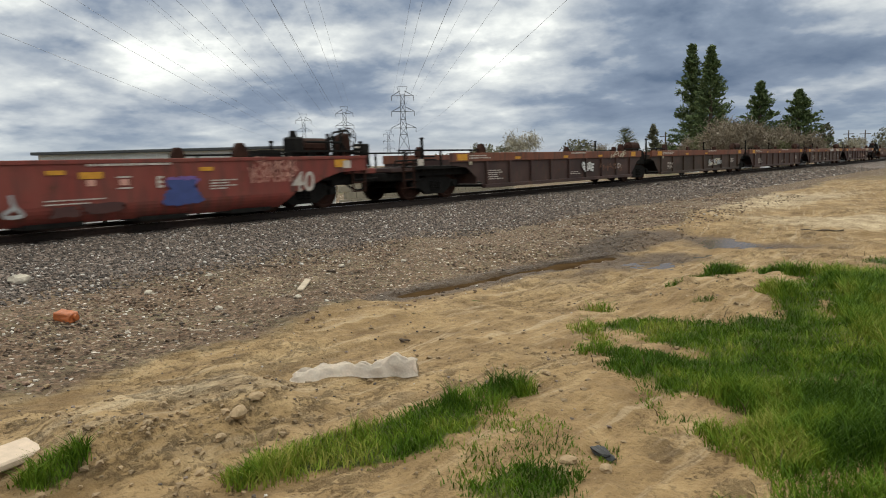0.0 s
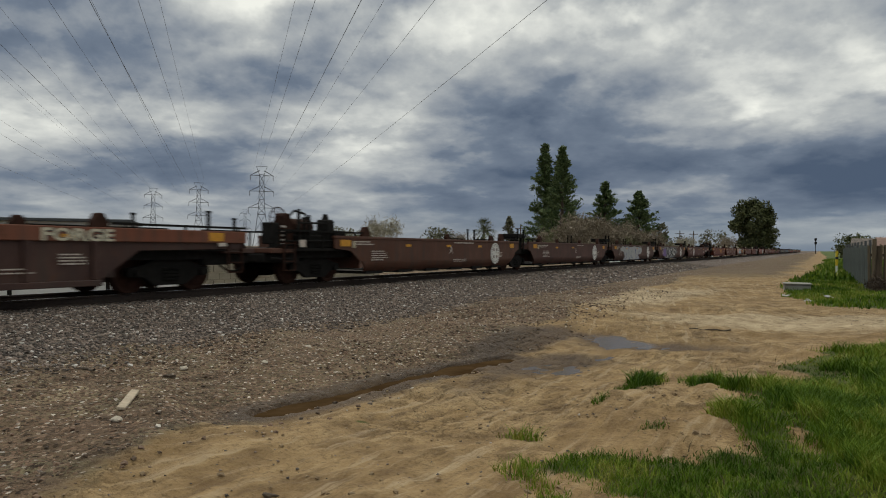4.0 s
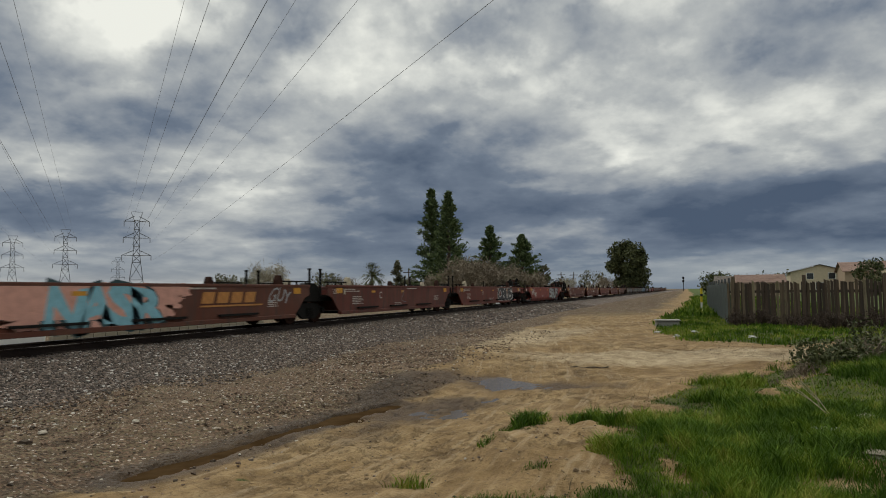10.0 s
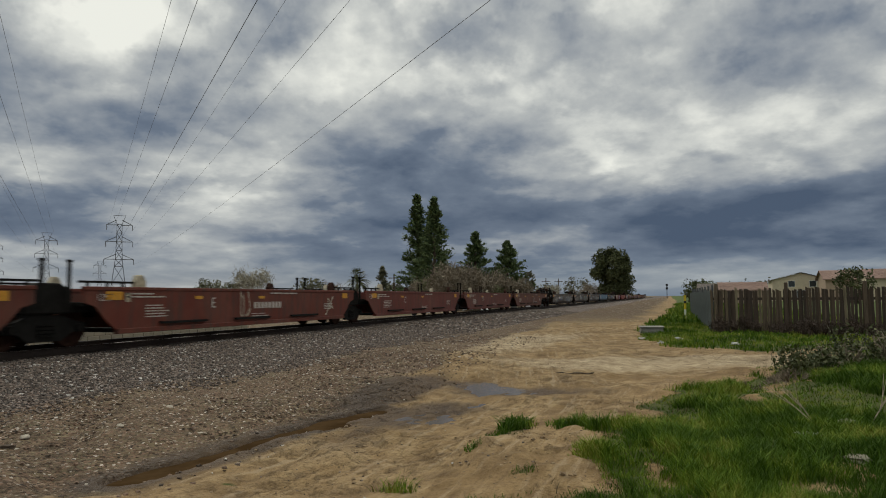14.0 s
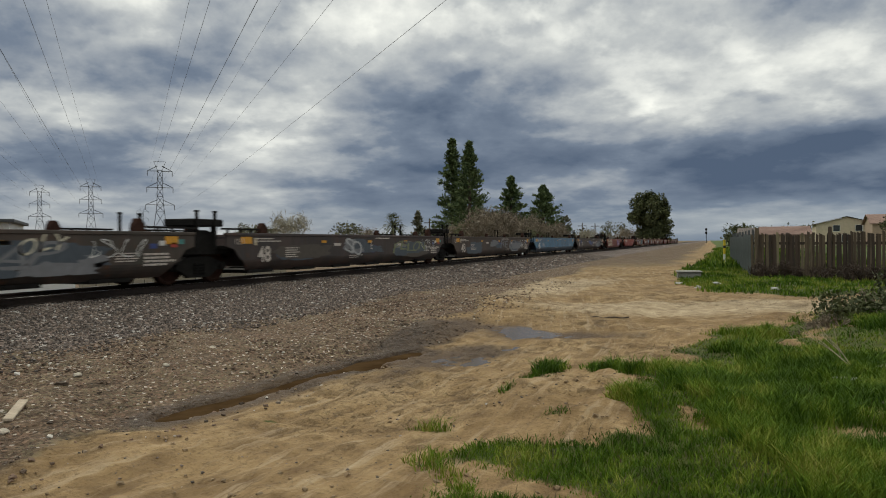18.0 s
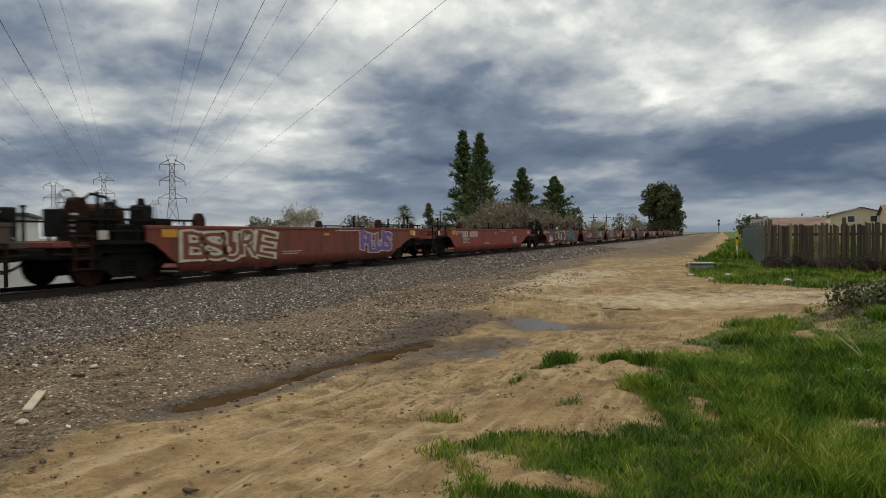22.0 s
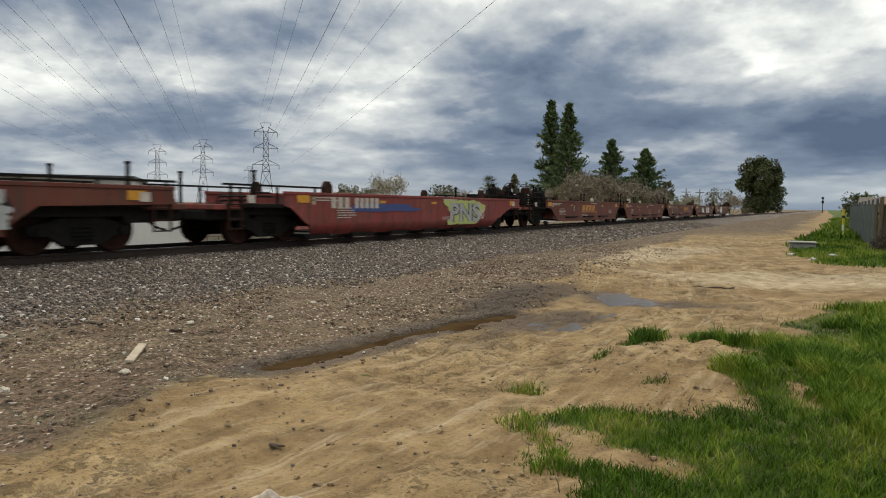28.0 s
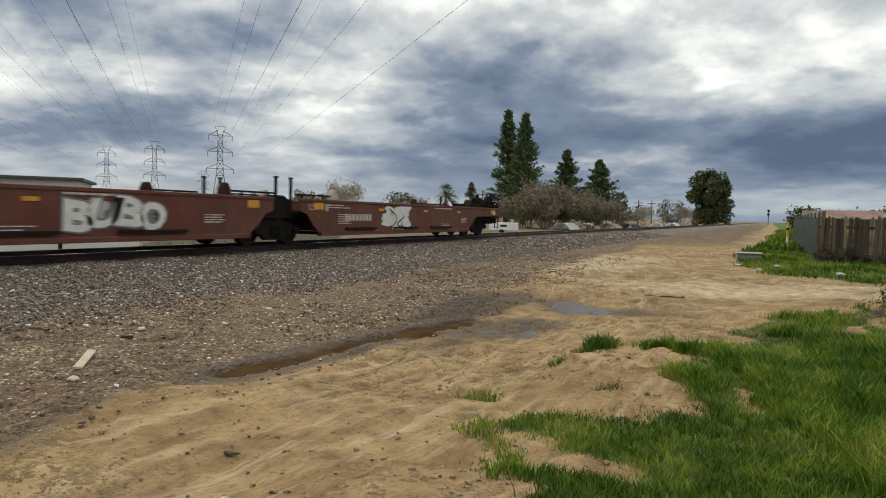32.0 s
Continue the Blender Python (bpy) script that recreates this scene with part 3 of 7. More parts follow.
def bevelled(bm, w=0.01, seg=1):
    bmesh.ops.bevel(bm, geom=bm.edges[:], offset=w, segments=seg, affect="EDGES", profile=0.5)
    return bm


def mesh_of(name, verts, faces, mat, smooth=False):
    me = bpy.data.meshes.new(name)
    me.from_pydata(verts, [], faces)
    me.materials.append(mat)
    if smooth:
        me.polygons.foreach_set("use_smooth", np.ones(len(me.polygons), bool))
    me.update()
    return me


def mesh_from(name, v, quads, tris, mat):
    """A mesh of many small pieces, from arrays of corners, quads and triangles."""
    me = bpy.data.meshes.new(name)
    nq, nt = len(quads), len(tris)
    loops = np.concatenate([np.asarray(quads, np.int32).ravel(), np.asarray(tris, np.int32).ravel()])
    me.vertices.add(len(v))
    me.vertices.foreach_set("co", np.asarray(v, np.float32).ravel())
    me.loops.add(len(loops))
    me.loops.foreach_set("vertex_index", loops)
    me.polygons.add(nq + nt)
    me.polygons.foreach_set("loop_start", np.concatenate([np.arange(nq) * 4, nq * 4 + np.arange(nt) * 3]).astype(np.int32))
    me.materials.append(mat)
    me.update(calc_edges=True)
    return me


def sstep(v, lo, hi):
    t = np.clip((v - lo) / (hi - lo), 0.0, 1.0)
    return t * t * (3 - 2 * t)


# ---- ground ----
TRACK_X, RAIL_Z = -14.1, 0.52
rng0 = np.random.default_rng(7)
WAVES = [(rng0.uniform(0, 6.28), rng0.uniform(0, 6.28), s, rng0.uniform(0, 6.28)) for s in (0.5, 0.8, 1.3, 2.1, 3.3, 5.1, 7.7) for _ in range(3)]


def rolling(x, y):
    """A smooth uneven field between about -1 and 1."""
    out = 0 * x
    for a, b, s, c in WAVES:
        out = out + np.sin(s * (x * math.cos(a) + y * math.sin(a)) + b + 0.7 * np.sin(0.6 * s * (y * math.cos(c) - x * math.sin(c)))) / s**0.8
    return out / 3.2


DITCH = [(-5.05, 5.5), (-4.9, 6.6), (-4.8, 7.8), (-4.6, 9.2), (-4.3, 10.1)]
SPUR = [(-4.6, 8.3), (-4.3, 9.0)]
FLAT_POOL = [(-3.95, 9.2), (-3.45, 10.6)]
FAR_POOL = [(-4.0, 13.7), (-3.2, 12.7), (-2.3, 12.9)]


def off_line(x, y, line):
    best = np.full(np.shape(x), 1e9)
    for (ax, ay), (bx, by) in zip(line, line[1:]):
        dx, dy = bx - ax, by - ay
        k = np.clip(((x - ax) * dx + (y - ay) * dy) / (dx * dx + dy * dy), 0, 1)
        best = np.minimum(best, np.hypot(x - ax - k * dx, y - ay - k * dy))
    return best


def bump_at(x, y, cx, cy, rx, ry, turn=0.0):
    c, s = math.cos(turn), math.sin(turn)
    u, v = (x - cx) * c + (y - cy) * s, -(x - cx) * s + (y - cy) * c
    return np.exp(-(u / rx) ** 2 - (v / ry) ** 2)


def ground_z(x, y):
    x, y = np.asarray(x, float), np.asarray(y, float)
    near = 1 - sstep(np.hypot(x, y), 25, 60)
    z = 0.36 * sstep(y, 13, 30) * sstep(x, -9, -5) + 0 * x
    z = z + 0.05 * rolling(x * 0.7, y * 0.7) * near * sstep(x, -12, -9)
    z = z + 0.028 * rolling(x * 3.1 + 9, y * 3.1) * near * sstep(x, -10, -7)
    # the track's bank
    bank = np.where(x > TRACK_X, sstep(-x, 7.8, 12.2), 1 - sstep(-x, 16.0, 19.5))
    z = z * (1 - bank) + bank * 0.33
    z = np.where(x < -19, np.minimum(z, 0.1) * 1.0, z)
    z = z - 0.09 * bump_at(x, y, -4.0, 10.0, 1.5, 5.0)
    # a narrow ditch with standing water, level mud beside it with shallow pools
    d1, d2 = np.minimum(off_line(x, y, DITCH), off_line(x, y, SPUR) + 0.12), np.minimum(off_line(x, y, FLAT_POOL), off_line(x, y, FAR_POOL) + 0.1)
    k1, k2 = 1 - sstep(d1, 0.45, 0.95), 1 - sstep(d2, 0.55, 1.2)
    z = z * (1 - np.maximum(k1, k2)) + np.maximum(k1, k2) * -0.125
    wavy = 0.06 * rolling(x * 4.0, y * 4.0)
    z = z - 0.15 * (1 - sstep(d1 + wavy, 0.06, 0.24)) - k2 * (0.016 + 0.022 * rolling(x * 3.0, y * 1.6)) - 0.02 * (1 - sstep(d2 + 2 * wavy, 0.1, 0.6))
    # mounds at the edge of the grass
    z = z + (0.25 + 0.09 * rolling(x * 2.6, y * 2.6)) * bump_at(x, y, -1.1, 7.0, 1.1, 1.5, 0.3) + 0.18 * bump_at(x, y, 1.8, 7.5, 2.2, 3.0) + 0.30 * bump_at(x, y, 3.6, 12.5, 2.0, 2.8)
    z = z + 0.20 * sstep(bump_at(x, y, -2.85, 1.05, 0.62, 1.05, -0.42) + 0.10 * rolling(x * 4.1, y * 4.1), 0.15, 0.75) + 0.05 * bump_at(x, y, -2.6, 2.1, 0.5, 0.5) + 0.07 * bump_at(x, y, -1.2, 3.2, 0.7, 0.9)
    return z


def turf_at(x, y):
    """How grassy the ground is, 0 to 1; above 1 far off, where the blades are too fine to build."""
    x, y = np.asarray(x, float), np.asarray(y, float)
    n = rolling(x * 1.1 + 4, y * 1.1 - 7)
    crumb = rolling(x * 3.7 - 2, y * 3.7 + 5)
    edge = np.interp(y, [-6, -2, 0.5, 2.0, 2.75, 3.2, 3.6, 4.0, 4.5, 5.0, 5.4, 5.9, 6.3, 7.1, 7.9, 8.8, 9.9, 10.7, 11.2, 11.7, 13.2, 14.35, 15.5, 17.0, 18.0],
                     [-0.6, -0.4, -0.3, 0.0, -0.05, -0.5, -1.15, -1.35, -1.35, -1.95, -1.75, -1.0, -0.78, -0.83, -0.87, -1.0, -1.25, -1.35, -0.9, -0.1, 0.8, 1.6, 2.3, 3.2, 5.0])
    right = sstep(x - edge + 0.16 * n + 0.36 * crumb, -0.25, 0.30) * (1 - sstep(y, 16.5, 18.0))
    patches = np.maximum.reduce([bump_at(x, y, -1.72, 1.38, 0.36, 0.98, -0.42), bump_at(x, y, -0.72, 1.85, 0.30, 0.52, 0.45), 0.7 * bump_at(x, y, -2.63, 0.2, 0.12, 0.2), 0.75 * bump_at(x, y, -1.42, 2.62, 0.16, 0.3, -0.4), 0.55 * bump_at(x, y, -1.21, 2.13, 0.12, 0.12),
                                 0.50 * bump_at(x, y, -2.0, 7.7, 0.2, 1.35, -0.12), 0.55 * bump_at(x, y, -4.05, 5.75, 0.22, 0.16), 0.56 * bump_at(x, y, -1.2, 6.1, 0.45, 0.22), 0.6 * bump_at(x, y, -2.3, 5.8, 0.3, 0.16)])
    bare = np.maximum.reduce([bump_at(x, y, -0.15, 3.12, 0.30, 0.22), bump_at(x, y, 0.12, 4.08, 0.22, 0.14), 0.8 * bump_at(x, y, -0.85, 3.2, 0.22, 0.2), 0.9 * bump_at(x, y, 0.1, 2.2, 0.6, 0.4), 0.75 * bump_at(x, y, 1.05, 6.12, 0.45, 0.18), bump_at(x, y, -1.1, 4.4, 0.34, 0.17, 0.3), 0.5 * sstep(crumb + 0.6 * n, 1.0, 1.4)])
    g = np.clip(np.maximum(right, sstep(patches + 0.2 * crumb, 0.3, 0.65)) - 1.3 * bare, 0, 1)
    # the strip beyond the crossing road, along the fence and the track
    lo = np.interp(x, [-1.6, -1.0, 0.5, 3.0, 8.0, 20.0], [26.0, 22.6, 20.2, 18.9, 18.0, 16.5])
    left = np.interp(y, [18, 24, 30, 45, 70, 110], [-1.2, -1.35, -1.1, -0.2, 0.6, 1.0])
    strip = sstep(y - lo + 0.5 * n, -0.4, 0.5) * sstep(x - left + 0.3 * n, -0.2, 0.35)
    return np.maximum(g, strip)


LANES = [[(14.0, 16.2), (6.0, 17.0), (1.0, 18.2), (-2.5, 21.5), (-4.3, 28.0), (-5.0, 60.0)], [(-4.6, 30.0), (-3.6, 20.0), (-2.2, 13.5), (-2.3, 8.5), (-2.9, 4.0), (-3.3, 0.0), (-3.6, -6.0)], [(14.0, 17.4), (4.0, 16.4), (-1.0, 15.6), (-3.4, 17.6), (-5.6, 24.0), (-6.4, 60.0)]]


def lane_at(x, y):
    """Distance across the nearest worn lane and along it, in metres."""
    best, across, run = np.full(np.shape(x), 1e9), np.zeros(np.shape(x)), np.zeros(np.shape(x))
    for j, line in enumerate(LANES):
        done = 100.0 * j
        for (ax, ay), (bx, by) in zip(line, line[1:]):
            dx, dy = bx - ax, by - ay
            q = math.hypot(dx, dy)
            k = np.clip(((x - ax) * dx + (y - ay) * dy) / (q * q), 0, 1)
            d = np.hypot(x - ax - k * dx, y - ay - k * dy)
            side = np.where((x - ax) * dy - (y - ay) * dx > 0, d, -d)
            nearer = d < best
            best, across, run = np.where(nearer, d, best), np.where(nearer, side, across), np.where(nearer, done + k * q, run)
            done += q
    return across, run


def ruts_at(x, y):
    """Twin wheel ruts that wander within the lane, between -1 and 1."""
    a, r = lane_at(x, y)
    w = a + 0.35 * np.sin(r * 0.31) + 0.16 * np.sin(r * 0.9 + 1.3)
    dip = np.exp(-((np.abs(w) - 0.78) / 0.15) ** 2) + 0.7 * np.exp(-((np.abs(w + 0.55) - 0.85) / 0.12) ** 2)
    return dip * (1 - sstep(np.abs(a), 1.6, 2.4)) * (0.55 + 0.45 * np.sin(r * 0.7 + 2.0 * np.sin(r * 0.23)))


def grid_lines(spans):
    out = []
    for a, b, step in spans:
        out += list(np.arange(a, b, step))
    return np.array(out + [spans[-1][1]])


def make_ground():
    xs = grid_lines([(-3200, -600, 400), (-600, -120, 60), (-120, -24, 8), (-24, -12, 0.5), (-12, -7.2, 0.16), (-7.2, 3.0, 0.065), (3.0, 8.0, 0.16), (8.0, 24, 1.0), (24, 120, 12), (120, 600, 60), (600, 3200, 400)])
    ys = grid_lines([(-600, -60, 60), (-60, -4, 4), (-4, -0.5, 0.3), (-0.5, 10.0, 0.065), (10.0, 20.0, 0.13), (20, 40, 0.4), (40, 110, 2.0), (110, 400, 15), (400, 4000, 300)])
    X, Y = np.meshgrid(xs, ys)
    Z = ground_z(X, Y)
    fine = (np.hypot(X, Y) < 16) * sstep(X, -9, -7)
    rn = np.random.default_rng(3).normal(size=X.shape)
    rn = (rn + np.roll(rn, 1, 0) + np.roll(rn, 1, 1) + np.roll(rn, 1, (0, 1))) / 4
    bare = 1 - sstep(turf_at(X, Y), 0.1, 0.5)
    Z = Z + rn * 0.013 * fine - 0.028 * ruts_at(X, Y) * bare * (np.hypot(X, Y) < 45) * sstep(X, -6.5, -5)
    # crumbled, trampled sand
    lumps = np.abs(rolling(X * 6.3 + 2, Y * 6.3)) - np.abs(rolling(X * 9.7, Y * 9.7 + 4)) * 0.7
    Z = Z + 0.012 * lumps * bare * fine
    v = np.stack([X, Y, Z], -1).reshape(-1, 3)
    nx, ny = len(xs), len(ys)
    i = np.arange(nx * ny).reshape(ny, nx)
    f = np.stack([i[:-1, :-1], i[:-1, 1:], i[1:, 1:], i[1:, :-1]], -1).reshape(-1, 4)
    me = mesh_of("ground", v.tolist(), f.tolist(), GROUND, True)
    x, y = v[:, 0], v[:, 1]
    n = rolling(x * 1.3, y * 1.3)
    vals = {
        "ballast": np.where(x > TRACK_X, sstep(-x + 0.25 * n, 7.9, 9.9), 1 - sstep(-x, 17.5, 18.5)),
        "gravel": 0.55 * (x < -18.5) + np.maximum(sstep(-x + 0.35 * n - 0.03 * y, 4.2, 5.4) * (x > -13), 0.7 * sstep(y, 20, 50) * sstep(-x + 0.4 * n, 0.2, 2.6) * (x > -12)),
        "wet": np.maximum.reduce([np.exp(-(off_line(x, y, DITCH) / 0.55) ** 2), 0.75 * np.exp(-(off_line(x, y, FLAT_POOL) / 0.9) ** 2), 0.75 * np.exp(-(off_line(x, y, FAR_POOL) / 0.9) ** 2), 0.7 * bump_at(x, y, -2.6, 12.6, 2.2, 1.2), 1.25 * bump_at(x, y, -4.75, 12.0, 0.65, 2.6), 0.6 * bump_at(x, y, -3.8, 9.0, 0.8, 3.0)]),
        "turf": np.where(x < -19, 0.25 + 0.5 * sstep(n, 0.1, 0.9) * (x < -23), np.where((y < -6) | (x > 26), 1.35, turf_at(x, y))) + 0.35 * (turf_at(x, y) > 0.6) * ((y > 34)),
        "packed": np.maximum.reduce([bump_at(x, y, 1.0, 16.9, 6.0, 1.7), bump_at(x, y, 9.0, 17.0, 7.0, 1.5), 0.9 * bump_at(x, y, -4.6, 22.0, 1.6, 6.0, -0.2), 0.9 * bump_at(x, y, -6.2, 13.6, 0.95, 1.1, -0.5), 0.45 * bump_at(x, y, -7.0, 5.0, 0.8, 1.4), 0.7 * bump_at(x, y, -2.9, 1.3, 0.4, 0.9, -0.35), 0.35 * bump_at(x, y, -2.6, 4.0, 0.7, 3.0)]),
        "rut": ruts_at(x, y),
        "across": lane_at(x, y)[0],
        "run": lane_at(x, y)[1],
        # fouled bed along the rails, widened to carry the painted shade of the cars
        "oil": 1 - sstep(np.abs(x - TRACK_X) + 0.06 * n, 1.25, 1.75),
    }
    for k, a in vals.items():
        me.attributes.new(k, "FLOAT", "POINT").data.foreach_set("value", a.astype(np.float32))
    tagged(new("ground", me), "dry sandy ground with gravel, mud and wheel tracks", "ground", kind="structure")


make_ground()


# ---- standing water ----
def make_water():
    """Level sheets; the ground's hollows give them their outline."""
    for x0, x1, y0, y1, z, mat, label in ((-5.6, -4.22, 4.9, 10.5, WATER_Z[0], MUD, "muddy brown water standing in a narrow ditch"), (-4.22, -1.6, 8.5, 14.4, WATER_Z[1], WATER, "shallow puddle on the wet sand reflecting the sky")):
        tagged(new("puddle", mesh_of("puddle", [(x0, y0, z), (x1, y0, z), (x1, y1, z), (x0, y1, z)], [(0, 1, 2, 3)], mat)), label, "puddle", kind="structure")


WATER_Z = (-0.165, -0.1635)
make_water()

# ---- track ----
Y0, Y1 = -60.0, 760.0


def make_track():
    rail_profile = [(-0.07, 0.0), (0.07, 0.0), (0.07, 0.012), (0.012, 0.03), (0.012, 0.125), (0.036, 0.138), (0.036, 0.165), (0.028, 0.172), (-0.028, 0.172), (-0.036, 0.165), (-0.036, 0.138), (-0.012, 0.125), (-0.012, 0.03), (-0.07, 0.012)]
    for sx in (-0.7175, 0.7175):
        vs = [(TRACK_X + sx + a, y, RAIL_Z - 0.172 + b) for y in (Y0, Y1) for a, b in rail_profile]
        k = len(rail_profile)
        me = mesh_of("rail", vs, [(i, (i + 1) % k, k + (i + 1) % k, k + i) for i in range(k)], RAIL)
        me.materials.append(RAILTOP)
        me.polygons[7].material_index = 1
        tagged(new("rail", me), "rust-brown steel rail with a polished head", "rail", "rails of the track", "structure")
    bed = thing("track_ties", "dark creosoted wooden ties under the rails", "railway ties", kind="structure")
    bm = box(bmesh.new(), -1.3, 1.3, -0.115, 0.115, -0.16, 0.0)
    tie = bpy.data.meshes.new("tie")
    bm.to_mesh(tie)
    bm.free()
    tie.materials.append(TIE)
    rng = random.Random(5)
    y = -8.0
    for _ in range(150):
        part("tie", tie, TIE, bed, at=pose(TRACK_X + rng.uniform(-0.03, 0.03), y, RAIL_Z - 0.175, 0, 0, rng.uniform(-1, 1)))
        y += 0.5
    bm = bmesh.new()
    while y < 420:
        box(bm, TRACK_X - 1.3, TRACK_X + 1.3, y - 0.115, y + 0.115, RAIL_Z - 0.33, RAIL_Z - 0.175)
        y += 0.5
    part("far_ties", bm, TIE, bed, kind="stuff")


make_track()

# ---- the train ----
TRAVEL = [(0.0, 0.0), (4.0, 79.96), (8.0, 161.5), (13.0, 263.7), (18.0, 365.1), (23.0, 466.0), (28.0, 565.6), (32.0, 644.6)]
HALF = 1.5                       # half the width of a car
WHEEL_R = 0.46


def travelled(t):
    return float(np.interp(t, [a for a, _ in TRAVEL], [b for _, b in TRAVEL]))


RED, BRIGHT, BROWN, DULL, GREY48, BLUE48 = (0.130, 0.029, 0.016), (0.245, 0.044, 0.031), (0.080, 0.028, 0.020), (0.040, 0.023, 0.018), (0.050, 0.045, 0.042), (0.080, 0.225, 0.295)
SHAPES = {}                      # finished meshes by kind and size


def shape(key, mat, build):
    if key not in SHAPES:
        bm = bmesh.new()
        build(bm)
        me = bpy.data.meshes.new(str(key[0]))
        bm.normal_update()
        bm.to_mesh(me)
        bm.free()
        me.materials.append(mat)
        SHAPES[key] = me
    return SHAPES[key]


def side_outline(style, L, left, right, top):
    """The side of a well seen from beside: a deep trough whose ends step up over the trucks."""
    low = {"rib": 0.34, "flat": 0.36, "tub": 0.27, "single": 0.16}[style]

    def end(kind, at_front):
        if kind == "joint":
            return [(0.62, top), (0.62, 1.02), (0.95, 0.93), (1.28, 0.60), (1.62, low)]
        if style != "single" and at_front:
            return [(2.95, top), (2.95, 1.02), (3.75, 0.95), (4.25, 0.62), (4.65, low)]
        if style == "single" and at_front:
            return [(2.75, top - 0.02), (2.75, 0.98), (3.0, 0.92), (3.3, 0.72), (3.6, 0.48), (3.95, low)]
        if style == "single":
            return [(0.75, top - 0.02), (0.75, 0.98), (1.7, 0.95), (2.3, 0.80), (2.9, 0.55), (3.5, low)]
        return [(0.70, top), (0.70, 1.00), (3.75, 0.95), (4.25, 0.62), (4.65, low)]

    a, b = end(left, True), end(right, False)
    return a + [(L - y, z) for y, z in b[::-1]], low


def wheelset(parent, y):
    """Two wheels on an axle, turning about its own middle."""

    def wheel(bm, s):
        prof = [(0.08, 0.10), (0.13, 0.10), (0.135, 0.24), (0.11, 0.36), (0.14, 0.395), (0.14, WHEEL_R - 0.005), (0.03, WHEEL_R), (0.0, WHEEL_R + 0.028), (-0.005, 0.39), (0.06, 0.36), (0.075, 0.24)]
        k = 20
        rows = []
        for i in range(k):
            a = 2 * math.pi * i / k
            rows.append([bm.verts.new((s * (0.68 + x), r * math.cos(a), r * math.sin(a))) for x, r in prof])
        for i in range(k):
            for j in range(len(prof)):
                q = (rows[i][j], rows[i][(j + 1) % len(prof)], rows[(i + 1) % k][(j + 1) % len(prof)], rows[(i + 1) % k][j])
                bm.faces.new(q if s < 0 else q[::-1])

    ob = part("wheelset", shape(("axle",), IRON, lambda bm: tube(bm, (-1.0, 0, 0), (1.0, 0, 0), 0.075, n=10)), IRON, parent, at=pose(0, y, WHEEL_R))
    for s in (-1, 1):
        part("wheel", shape(("wheel", s), RUST, lambda bm: wheel(bm, s)), RUST, ob)
    return ob


def truck(parent, y):
    """A two-axle bogie."""
    ob = part("truck", shape(("bolster",), IRON, lambda bm: box(bm, -1.05, 1.05, -0.22, 0.22, 0.42, 0.72)), IRON, parent, "greasy black bogie", pose(0, y, 0))

    def frame_side(bm):
        slab(bm, [(-1.12, 0.40), (-0.98, 0.36), (-0.72, 0.36), (-0.42, 0.17), (0.42, 0.17), (0.72, 0.36), (0.98, 0.36), (1.12, 0.40), (1.12, 0.56), (0.75, 0.62), (0.42, 0.74), (-0.42, 0.74), (-0.75, 0.62), (-1.12, 0.56)], -0.07, 0.07)
        for k in (-1, 1):
            tube(bm, (-0.12, 0.89 * k, 0.46), (0.15, 0.89 * k, 0.46), 0.10, n=8)
        for k in (-0.16, 0.0, 0.16):
            for r in (0.28, 0.36, 0.44, 0.52):
                tube(bm, (0.08, k, r), (0.08, k, r + 0.045), 0.07, n=7)

    for s in (-1, 1):
        part("side_frame", shape(("side_frame",), IRON, frame_side), IRON, ob, at=pose(s * 1.0, 0, 0, 0, 0, 0 if s > 0 else 180))
    for k in (-0.89, 0.89):
        wheelset(ob, k)
    return ob


def mirrored(bm, d):
    if d < 0:
        bmesh.ops.scale(bm, vec=(1, -1, 1), verts=bm.verts)
        bmesh.ops.reverse_faces(bm, faces=bm.faces)


